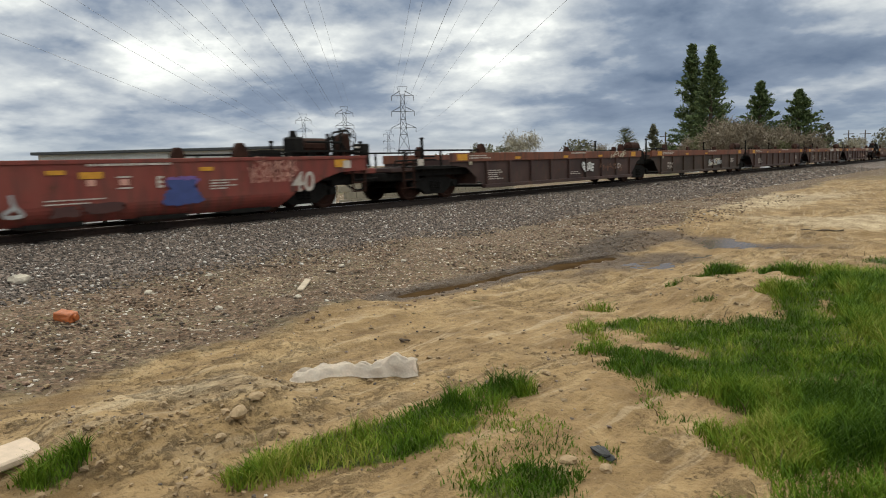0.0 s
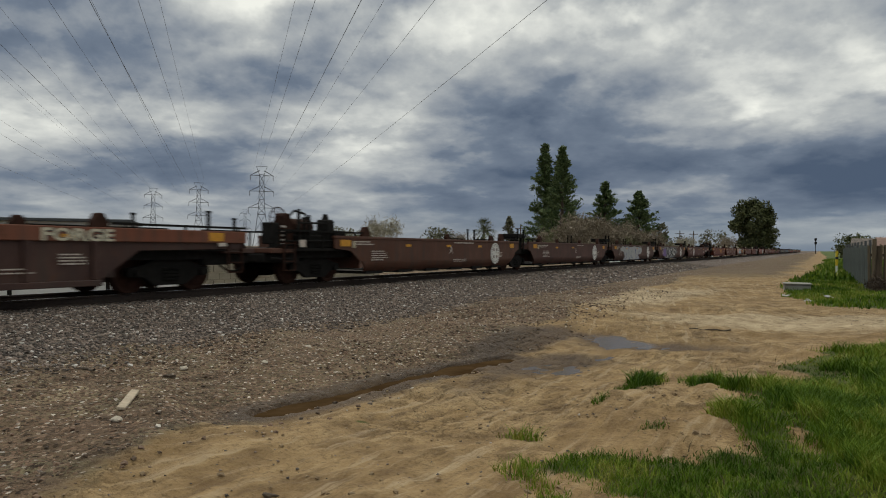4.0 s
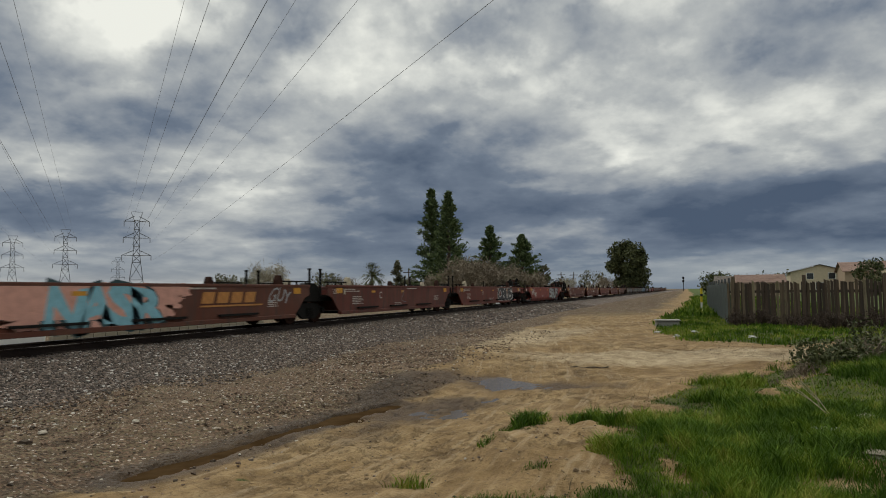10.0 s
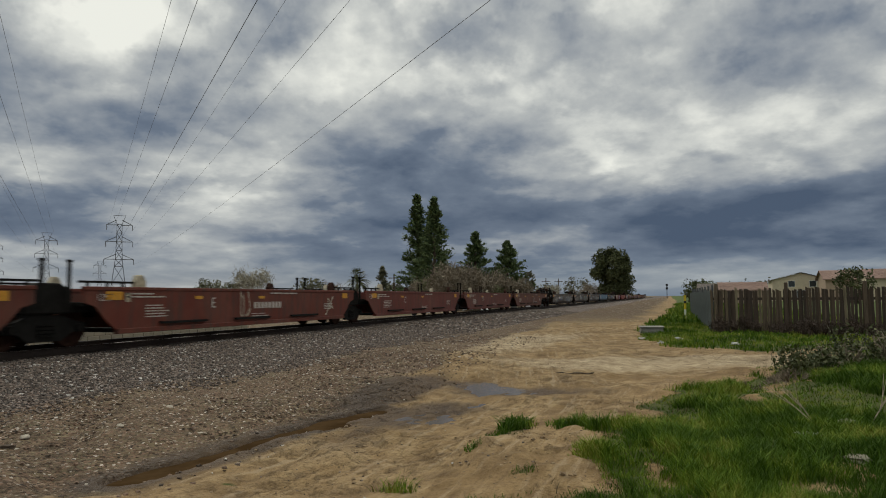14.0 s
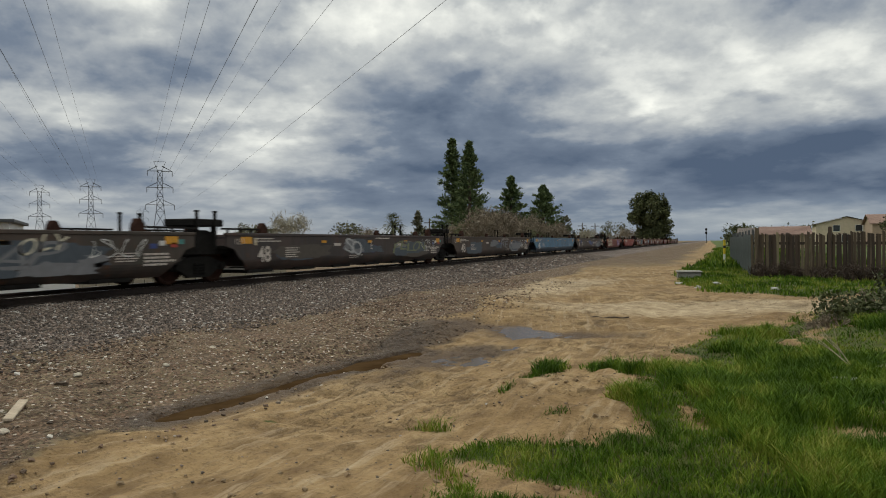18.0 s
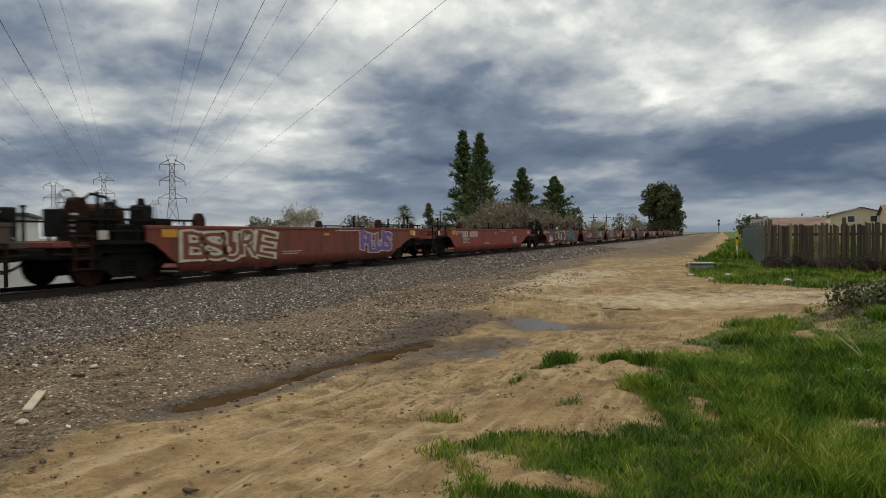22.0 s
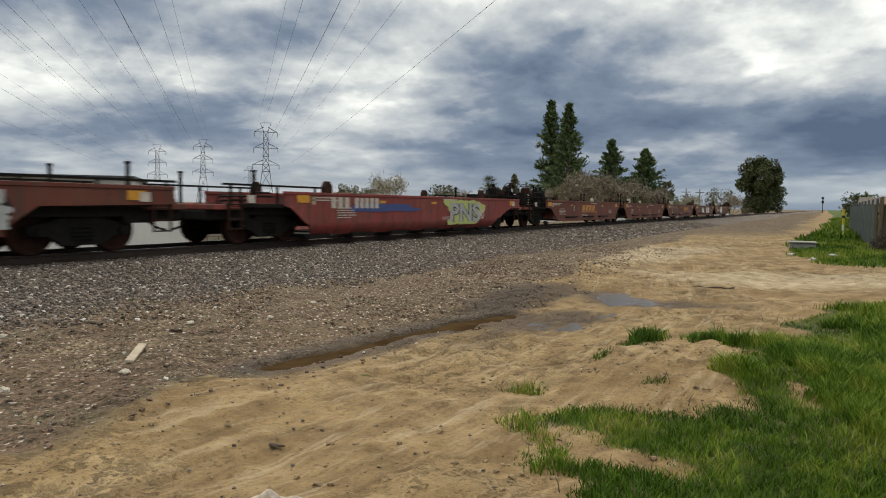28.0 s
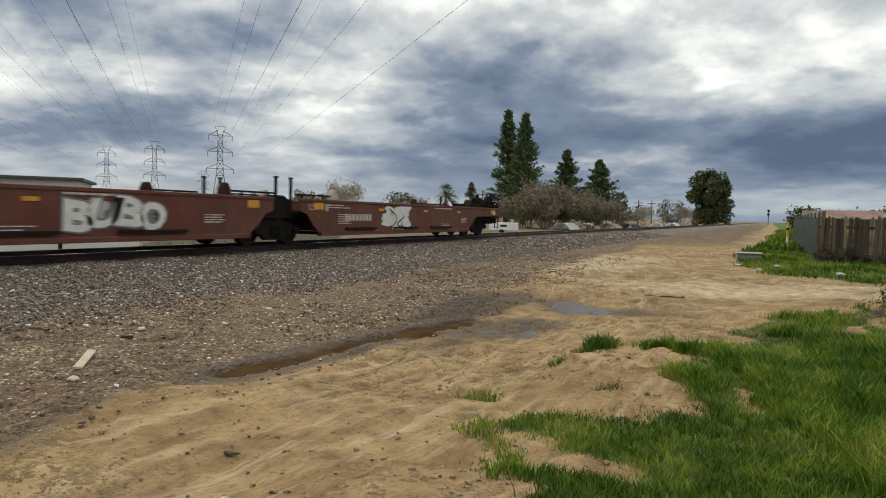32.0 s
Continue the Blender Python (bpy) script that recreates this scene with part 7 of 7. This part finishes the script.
def make_far_side():
    # long white shed
    shed = thing("storage_shed", "long low white metal shed with a dark flat roof", "building", Matrix.Translation(spot(60.5, 74, 0.0)) @ pose(0, 0, 0, 0, 0, 47))
    bm = bmesh.new()
    box(bm, -10.8, 10.8, -6, 6, -0.2, 3.45)
    part("wall", bm, WHITEWALL, shed)
    for k in range(22):
        part("wall_rib", shape(("wall_rib",), WHITEWALL, lambda b: box(b, -0.04, 0.04, -0.04, 0.0, 0, 3.3)), WHITEWALL, shed, at=pose(-10.6 + k * 1.0, -6.0, 0.1))
    part("roof", bevelled(box(bmesh.new(), -11.2, 11.2, -6.6, 6.6, 3.45, 3.72), 0.04), DARKROOF, shed)
    # low pale panel wall and block wall close behind the track
    wall = thing("panel_wall", "low pale concrete panel wall with dark posts", "wall", Matrix.Translation((-21.5, 0, 0)), kind="structure")
    for k in range(11):
        y = -14 + 3.3 * k
        if y < 18:
            part("panel", shape(("panel",), WHITEWALL, lambda b: bevelled(box(b, -0.05, 0.05, 0.06, 3.24, -0.1, 0.95), 0.015)), WHITEWALL, wall, at=pose(0, y, 0))
            part("post", shape(("wall_post",), IRON, lambda b: box(b, -0.06, 0.08, -0.05, 0.05, -0.1, 1.0)), IRON, wall, at=pose(0, y, 0))
    block = thing("block_wall", "low tan concrete-block wall", "wall", Matrix.Translation((-21.5, 19.2, 0)), kind="structure")
    for r in range(4):
        for k in range(22):
            part("block", shape(("block",), BLOCK, lambda b: bevelled(box(b, -0.1, 0.1, 0.01, 0.59, 0.01, 0.29), 0.012)), BLOCK, block, at=pose(0, k * 0.6 + (0.3 if r % 2 else 0), -0.1 + r * 0.3))
    # white trailer and tarpaulins past the end of the train
    tr = thing("trailer", "small white box trailer standing beyond the track", "trailer", Matrix.Translation(spot(20.2, 61, 0.05)) @ pose(0, 0, 0, 0, 0, 105) @ Matrix.Diagonal((0.5, 0.62, 0.47, 1)))
    part("body", bevelled(slab(bmesh.new(), [(-2.0, 0.45), (2.0, 0.45), (2.0, 1.65), (1.3, 1.9), (-2.0, 1.9)], -0.9, 0.9), 0.06), TARP, tr)
    part("window", box(bmesh.new(), -0.92, 0.93, -0.5, 0.4, 1.1, 1.5), PANE, tr)
    for s in (-1, 1):
        part("wheel", tube(bmesh.new(), (s * 0.75, 0.2, 0.32), (s * 0.95, 0.2, 0.32), 0.32, n=12), IRON, tr)
    rng = random.Random(9)
    for az, d, w in ((15.2, 84, 3.6), (13.6, 88, 3.0), (11.6, 96, 4.2), (10.2, 110, 3.0), (8.2, 150, 6.0), (7.0, 165, 5.0)):
        bm = bmesh.new()
        n = 12
        grid = [[bm.verts.new((w * (i / n - 0.5), 2.4 * (j / 6 - 0.5), 0.78 * math.sin(math.pi * (0.12 + 0.76 * j / 6)) ** 0.7 + 0.16 * noise.noise(Vector((i * 0.6, j * 0.6, az))) - (0.4 if j in (0, 6) else 0))) for j in range(7)] for i in range(n + 1)]
        for i in range(n):
            for j in range(6):
                bm.faces.new((grid[i][j], grid[i + 1][j], grid[i + 1][j + 1], grid[i][j + 1]))
        bmesh.ops.solidify(bm, geom=bm.faces[:], thickness=0.05)
        ob = part("tarpaulin", bm, TARP if rng.random() < 0.8 else GALV)
        ob.matrix_basis = Matrix.Translation(spot(az, d, 0.05)) @ pose(0, 0, 0, 0, 0, rng.uniform(70, 110))
        tagged(ob, "white tarpaulin thrown over a low heap", "tarpaulin", "tarpaulins beyond the track")
    for az, d, h, c in ((21.95, 135, 6.2, 1), (8.6, 190, 6.4, 0), (9.6, 185, 6.4, 0)):
        pole = thing("utility_pole", "wooden utility pole with a short cross-arm", "utility pole", Matrix.Translation(spot(az, d, 0)), "utility poles")
        part("pole", tube(bmesh.new(), (0, 0, -0.3), (0, 0, h), 0.16, 0.11, 7), DARKWOOD, pole)
        part("cross_arm", box(bmesh.new(), -1.1, 1.1, -0.07, 0.07, h - 0.9, h - 0.75), DARKWOOD, pole)
    mast = thing("signal_mast", "railway signal mast beside the far track", "signal", Matrix.Translation((-1.5, 330, 0.3)))
    part("pole", tube(bmesh.new(), (0, 0, 0), (0, 0, 6.2), 0.14, n=7), IRON, mast)
    for z in (4.1, 5.6):
        part("signal_head", bevelled(box(bmesh.new(), -0.45, 0.45, -0.2, 0.1, z, z + 1.0), 0.05), IRON, mast)
    # far low country
    rng = random.Random(21)
    for k in range(26):
        az = -22 + k * 3.9 + rng.uniform(-1, 1)
        if -1.2 < az < 2.4 or 40 < az:
            continue
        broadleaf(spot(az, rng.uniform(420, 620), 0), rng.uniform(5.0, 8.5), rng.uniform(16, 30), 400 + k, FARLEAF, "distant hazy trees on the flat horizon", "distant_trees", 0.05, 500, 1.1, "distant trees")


make_far_side()


# ---- fence, houses and verge ----
FENCE_A, FENCE_B = Vector((1.45, 27.6, 0.08)), Vector((13.5, 22.2, 0.08))


def make_fence():
    d = FENCE_B - FENCE_A
    turn = math.degrees(math.atan2(d.y, d.x))
    fence = thing("board_fence", "weathered grey-brown wooden board fence with leaning boards", "fence", Matrix.Translation(FENCE_A) @ pose(0, 0, 0, 0, 0, turn))
    rng = random.Random(4)
    meshes = []
    for k in range(6):
        bm = bmesh.new()
        h = 1.70 + 0.022 * k
        slab(bm, [(-0.008, -0.1), (0.010, -0.1), (0.010, h), (-0.008, h)], -0.042, 0.042)
        for v in bm.verts:
            if v.co.z > 1 and v.co.x > 0:
                v.co.z -= 0.03 * (k % 3)
        meshes.append(shape(("board", k), BOARD, lambda b, bm=bm: b.from_mesh(_temp(bm))))
    x = 0.0
    while x < d.length:
        part("board", rng.choice(meshes), BOARD, fence, at=pose(x, rng.uniform(-0.015, 0.015), rng.uniform(-0.04, 0.02), rng.uniform(-1.5, 1.5), rng.uniform(-1.4, 1.4), rng.uniform(-5, 5)))
        x += 0.088 if rng.random() > 0.03 else 0.14
    for z in (0.45, 1.35):
        part("rail", box(bmesh.new(), 0, d.length, 0.02, 0.06, z, z + 0.09), BOARD, fence)
    for k in range(6):
        part("post", bevelled(box(bmesh.new(), -0.05, 0.05, -0.12, -0.02, -0.2, 1.95), 0.01), BOARD, fence, at=pose(0.15 + k * 2.4, 0, 0, rng.uniform(-1, 1), rng.uniform(-3, 3), 0))
    side = thing("sheet_fence", "dull grey corrugated sheet fence running along the track", "fence", Matrix.Translation((1.40, 27.7, 0.08)) @ pose(0, 0, 0, 0, 0, 90.6))
    bm = bmesh.new()
    for k in range(9):
        bm = bmesh.new()
        vs = []
        n = 26
        for i in range(n + 1):
            u = 2.2 * i / n
            vs.append((bm.verts.new((u, 0.035 * math.sin(u * 22), 0.0)), bm.verts.new((u, 0.035 * math.sin(u * 22), 1.72))))
        for (a, b), (c, e) in zip(vs, vs[1:]):
            bm.faces.new((a, c, e, b))
        bmesh.ops.solidify(bm, geom=bm.faces[:], thickness=0.004)
        part("sheet", bm, CORRUGATED, side, at=pose(k * 2.22, rng.uniform(-0.02, 0.02), rng.uniform(-0.05, 0.05), 0, rng.uniform(-0.5, 0.5), 0))
        part("post", tube(bmesh.new(), (0, -0.06, -0.1), (0, -0.06, 1.9), 0.04, n=7), GALV, side, at=pose(k * 2.22, 0, 0))
    # dark dead weeds banked against the boards
    for k in range(9):
        p = FENCE_A.lerp(FENCE_B, 0.07 + 0.1 * k) + Vector((-0.25, -0.55, 0.19))
        bare_tree(p, rng.uniform(0.75, 1.05), 1.7, 200 + k, DEADWEED, "dark dead weeds banked against the fence", "dead_weed", 9, 2, 1600, "weeds along the fence")


def _temp(bm):
    me = bpy.data.meshes.new("board")
    bm.to_mesh(me)
    bm.free()
    return me


make_fence()


def make_houses():
    gabled(spot(-8.9, 170, 0.2), 88, 9.0, 11.0, 4.6, 6.1, STUCCO, GREYTILE, "two-storey cream stucco house with a grey-brown tiled roof", [(-2.2, 3.1, 1.2, 1.2, "gable_a"), (1.8, 3.1, 1.2, 1.2, "gable_a"), (0, 1.0, 1.6, 1.3, "gable_a")])
    gabled(spot(-12.0, 160, 0.2), 178, 9.0, 9.0, 4.5, 6.2, TAN, TILE, "tan stucco house with an orange tiled roof", [(-2.0, 2.9, 1.3, 1.2, "front"), (2.2, 2.9, 1.3, 1.2, "front")])
    gabled(spot(-14.9, 150, 0.2), 175, 10.0, 9.0, 4.4, 6.0, STUCCO, TILE, "cream stucco house with a terracotta tiled roof", [(0, 2.9, 1.4, 1.2, "front")])
    gabled(spot(-5.1, 118, 0.2), 178, 6.0, 8.0, 2.3, 3.4, TAN, TILE, "single-storey house with a faded pink tiled roof", [(-1.5, 0.9, 1.4, 1.1, "front")])
    gabled(spot(-3.2, 140, 0.2), 175, 5.0, 6.0, 2.6, 3.6, STUCCO, GREYTILE, "small pale outbuilding with a low roof", [(0, 1.0, 1.0, 1.0, "front")], "outbuilding")


make_houses()


# ---- small things on the ground ----
def rest(x, y, dz=0.0):
    return Vector((x, y, float(ground_z(x, y)) + dz))


def crushed(bm):
    """Dents the corners and sides of a thin container."""
    bmesh.ops.subdivide_edges(bm, edges=bm.edges[:], cuts=2, use_grid_fill=True)
    for v in bm.verts:
        k = noise.noise(v.co * 14.0 + Vector((3, 1, 7)))
        v.co += Vector((0.02 * k, 0.018 * noise.noise(v.co * 17.0), 0.0)) + Vector((0, 0, -0.25 * v.co.z * max(0.0, k)))
    return bm


def make_litter():
    m = thing("marker_post", "yellow plastic marker post with a white foot", "marker post", Matrix.Translation(rest(0.72, 40.0)))
    part("foot", tube(bmesh.new(), (0, 0, -0.1), (0, 0, 0.50), 0.055, n=10), WHITEPL, m)
    part("post", tube(bmesh.new(), (0, 0, 0.50), (0, 0, 1.25), 0.062, n=10), SAFETY, m)
    part("band", tube(bmesh.new(), (0, 0, 0.82), (0, 0, 0.95), 0.066, n=10), BLACKRAG, m)
    t = thing("concrete_trough", "overturned pale concrete trough lying in the grass", "trough", Matrix.Translation(rest(-0.72, 27.2, -0.04)) @ pose(0, 0, 0, 3, 0, 8) @ Matrix.Diagonal((0.85, 0.85, 0.85, 1)))
    part("shell", bevelled(slab(bmesh.new(), [(-0.25, 0), (0.25, 0), (0.20, 0.30), (-0.20, 0.30)], -0.48, 0.48), 0.03), CONCRETE, t)
    part("lid", bevelled(box(bmesh.new(), -0.52, 0.52, -0.27, 0.27, 0.30, 0.345), 0.012), CONCRETE, t)
    # the rag: a rumpled sheet
    bm = bmesh.new()
    n, q = 40, 18
    a, b = Vector((-3.00, 2.08, 0)), Vector((-2.24, 2.66, 0))
    side = (b - a).cross(Vector((0, 0, 1))).normalized()
    grid = []
    for i in range(n + 1):
        row = []
        for j in range(q + 1):
            u, w = i / n, j / q - 0.5
            roll = min(1.0, u / 0.5)
            width = (0.44 * (1 - roll) + 0.20 * roll + 0.04 * math.sin(11 * u)) * (0.8 + 0.5 * noise.noise(Vector((u * 7, 2.0 * (w > 0), 1.0))))
            p = a.lerp(b, u + 0.06 * noise.noise(Vector((w * 5, u * 2, 8.0)))) + side * (w * width + 0.12 * roll * (1 - u) - 0.05 + 0.03 * math.sin(7 * u + 1))
            rim = 1 - (2 * w) ** 4
            fold = rim * (0.02 + 0.10 * roll * (0.7 + 0.3 * math.sin(9 * u)) + 0.085 * abs(noise.noise(Vector((u * 8, w * 6, 3)))))
            row.append(bm.verts.new((p.x, p.y, float(ground_z(p.x, p.y)) + 0.006 + fold)))
        grid.append(row)
    for i in range(n):
        for j in range(q):
            bm.faces.new((grid[i][j], grid[i + 1][j], grid[i + 1][j + 1], grid[i][j + 1]))
    for f in bm.faces:
        f.smooth = True
    bmesh.ops.solidify(bm, geom=bm.faces[:], thickness=0.008)
    tagged(part("rag", bm, CLOTH), "rumpled dirty white rag lying on the sand", "rag")
    c = thing("crushed_bottle", "crushed orange plastic container on the gravel", "container", Matrix.Translation(rest(-6.49, 1.82, -0.01)) @ pose(0, 0, 0, 4, 6, 25))
    part("body", crushed(bevelled(box(bmesh.new(), -0.11, 0.11, -0.065, 0.065, 0.0, 0.11), 0.02, 3)), ORANGE, c)
    part("cap", tube(bmesh.new(), (0.10, 0, 0.06), (0.14, 0, 0.06), 0.03, n=9), ORANGE, c)
    plank = thing("broken_plank", "bleached broken plank half buried in sand", "plank", Matrix.Translation(rest(-2.95, 0.05, 0.0)) @ pose(0, 0, 0, 4, 5, 113))
    bm = bmesh.new()
    bevelled(box(bm, -0.75, 0.46, -0.125, 0.125, 0.0, 0.05), 0.012)
    part("board", bm, BLEACHED, plank)
    for x, y, l, w, turn, mat, label in ((-5.15, 2.55, 0.34, 0.025, 20, OLDWOOD, "dry stick on the dirt"), (-8.0, 5.5, 0.5, 0.03, 5, DARKWOOD, "dark stick among the gravel"), (-7.15, 6.1, 0.16, 0.09, 15, DARKWOOD, "dark clod of bark"), (-5.4, 12.6, 0.9, 0.03, 70, DARKWOOD, "dark wet branch beside the ditch"), (-5.0, 11.4, 0.6, 0.025, 40, DARKWOOD, "dark wet branch beside the ditch"), (-3.3, 3.65, 0.10, 0.05, 10, DARKWOOD, "dark clod on the sand"), (-2.0, 15.2, 0.8, 0.03, 15, DARKWOOD, "dry branch on the dirt road")):
        bm = bmesh.new()
        k = 6
        pts = [Vector((l * (i / k - 0.5), 0.05 * l * math.sin(i * 1.9), w * 0.4 + 0.02 * l * math.sin(i * 2.3))) for i in range(k + 1)]
        if w < 0.045:
            strand(bm, pts, w * 0.5, 6)
        else:
            lump(bm, (0, 0, w * 0.2), (l * 0.5, w * 0.45, w * 0.35), int(1000 * l), 2, 0.45)
        ob = part("stick" if w < 0.045 else "wood_scrap", bm, mat)
        ob.matrix_basis = Matrix.Translation(rest(x, y)) @ pose(0, 0, 0, 0, 0, turn)
        tagged(ob, label, "wood")
    scrap = part("wood_scrap", bevelled(box(bmesh.new(), -0.36, 0.36, -0.042, 0.042, 0.0, 0.03), 0.006), OLDWOOD)
    scrap.matrix_basis = Matrix.Translation(rest(-6.15, 4.74, 0.02)) @ pose(0, 0, 0, 6, -2, 132)
    tagged(scrap, "short bleached piece of board on the gravel", "wood")
    rng = random.Random(31)
    for k, (x, y, s, label) in enumerate([(-4.95, 5.6, 0.075, "pale angular stone at the end of the ditch"), (-7.35, 6.5, 0.055, "pale stone on the gravel"), (-9.33, 2.37, 0.13, "large pale stone on the ballast"), (-7.5, 3.26, 0.06, "pale stone on the gravel"), (-6.1, 3.4, 0.06, "pale stone on the gravel"), (-7.0, 8.6, 0.06, "pale stone on the gravel"),
                                           (-5.6, 4.2, 0.05, "pale stone on the gravel"), (-6.6, 7.2, 0.05, "pale stone on the gravel"), (-7.9, 4.4, 0.06, "pale stone on the gravel"), (-2.35, 1.15, 0.06, "sandy clod at the bank's foot"), (-2.25, 0.95, 0.045, "sandy clod at the bank's foot"), (-2.45, 1.35, 0.05, "sandy clod at the bank's foot"),
                                           (1.78, 8.7, 0.17, "half-buried slab of broken concrete in the grass"), (2.1, 7.7, 0.12, "lump of broken concrete in the grass"), (1.5, 7.0, 0.13, "lump of broken concrete in the grass"), (-0.55, 2.0, 0.05, "pale clod on the sand"), (-0.35, 2.05, 0.045, "pale clod on the sand")]):
        bm = lump(bmesh.new(), (0, 0, 0), (s, s * rng.uniform(0.6, 0.9), s * (0.3 if "concrete" in label else rng.uniform(0.45, 0.7))), 500 + k, 2)
        ob = part("stone", bm, SANDCLOD if "clod" in label else BLOCK if "concrete" in label else CHUNK)
        ob.matrix_basis = Matrix.Translation(rest(x, y, s * 0.34)) @ pose(0, 0, 0, 0, 0, rng.uniform(0, 360))
        tagged(ob, label, "stone")
    bm = bmesh.new()
    lump(bm, (0, 0, 0.09), (0.12, 0.06, 0.03), 800, 3, 0.7)
    lump(bm, (0.12, 0.03, 0.08), (0.07, 0.045, 0.028), 803, 3, 0.8)
    ob = part("plastic_bag", bm, BAG)
    ob.matrix_basis = Matrix.Translation(rest(1.30, 8.0, 0.0)) @ pose(0, 0, 0, 0, 0, -12) @ Matrix.Diagonal((0.75, 0.75, 0.75, 1))
    tagged(ob, "torn white plastic bag caught in the grass", "bag")
    bm = bmesh.new()
    lump(bm, (0, 0, 0.02), (0.07, 0.035, 0.02), 900, 2, 0.4)
    lump(bm, (0.06, 0.01, 0.015), (0.04, 0.03, 0.015), 901, 1, 0.4)
    ob = part("rubber_scrap", bm, BLACKRAG)
    ob.matrix_basis = Matrix.Translation(rest(-0.46, 2.22)) @ pose(0, 0, 0, 0, 0, -25)
    tagged(ob, "scrap of black rubber on the sand", "scrap")
    for k, (x, y) in enumerate([(0.2, 22.6), (-0.9, 22.9), (1.6, 20.4), (-0.3, 21.2)]):
        ob = part("paper_scrap", lump(bmesh.new(), (0, 0, 0.03), (0.10, 0.06, 0.03), 910 + k, 2, 0.6), BAG)
        ob.matrix_basis = Matrix.Translation(rest(x, y, 0.05))
        tagged(ob, "scrap of white litter at the grass edge", "litter", "litter on the verge")
    # brambles and dead branches on the rise beside the road
    for k, (x, y, h, w) in enumerate([(3.2, 14.4, 0.9, 1.6), (3.9, 14.0, 1.0, 1.6), (2.5, 13.9, 0.6, 1.2), (4.8, 13.5, 1.1, 1.8), (1.5, 12.6, 0.42, 0.9), (2.0, 13.0, 0.5, 0.9), (3.0, 10.0, 0.5, 0.8), (2.8, 9.2, 0.45, 0.7)]):
        bare_tree(rest(x, y), h, w, 300 + k, BARETWIG, "tangled dry bramble on the grassy rise", "bramble", 7, 3, 500, "brambles beside the road")
    for k, (x, y, s) in enumerate([(3.4, 14.2, 0.75), (4.4, 13.7, 0.8), (2.3, 13.6, 0.45)]):
        sh = thing("bush", "low dark green bush on the rise", "shrub", Matrix.Translation(rest(x, y)), "bushes on the rise")
        rngb = random.Random(k)
        leafy("leaves", LEAVES, sh, [((rngb.uniform(-s, s), rngb.uniform(-s, s), rngb.uniform(0.1, s * 0.7)), 0.28) for _ in range(16)], 1500, 0.05, 330 + k)
    for k, (x, y, l, az) in enumerate([(1.55, 8.5, 0.55, 150), (1.95, 8.7, 0.45, 60), (1.5, 8.55, 0.4, 120)]):
        bm, tips = bmesh.new(), []
        limbs(bm, Vector((0, 0, -0.03)), Vector((math.cos(radians(az)), 0.1, 0.8)).normalized(), l, 0.008, 1, random.Random(60 + k), tips, 0.5, 5)
        ob = part("dead_branch", bm, OLDWOOD)
        ob.matrix_basis = Matrix.Translation(rest(x, y))
        tagged(ob, "bare grey branch sticking out of the grass", "branch")


make_litter()


# ---- what moves ----
def motions():
    for root, place, L, style, l, r in UNITS:
        walk(root, [(t, pose(TRACK_X, place - s, RAIL_Z)) for t, s in TRAVEL])
        for ob in root.children_recursive:
            if not ob.name.startswith("wheelset"):
                continue
            y, z = ob.location.y, ob.location.z
            mid = place + y + ob.parent.location.y
            # the wheels roll while the car is near enough for it to show
            near = [k for k in range(1, 960) if -3.0 < mid - travelled(k / 30) < 42.0]
            rows = [(0.0, pose(0, y, z))]
            a0 = travelled((near[0] - 1) / 30) if near else 0.0
            for k in near:
                rows.append((k / 30, pose(0, y, z, math.degrees((travelled(k / 30) - a0) / WHEEL_R))))
            rows.append((32.0, rows[-1][1]))
            walk(ob, rows)


motions()
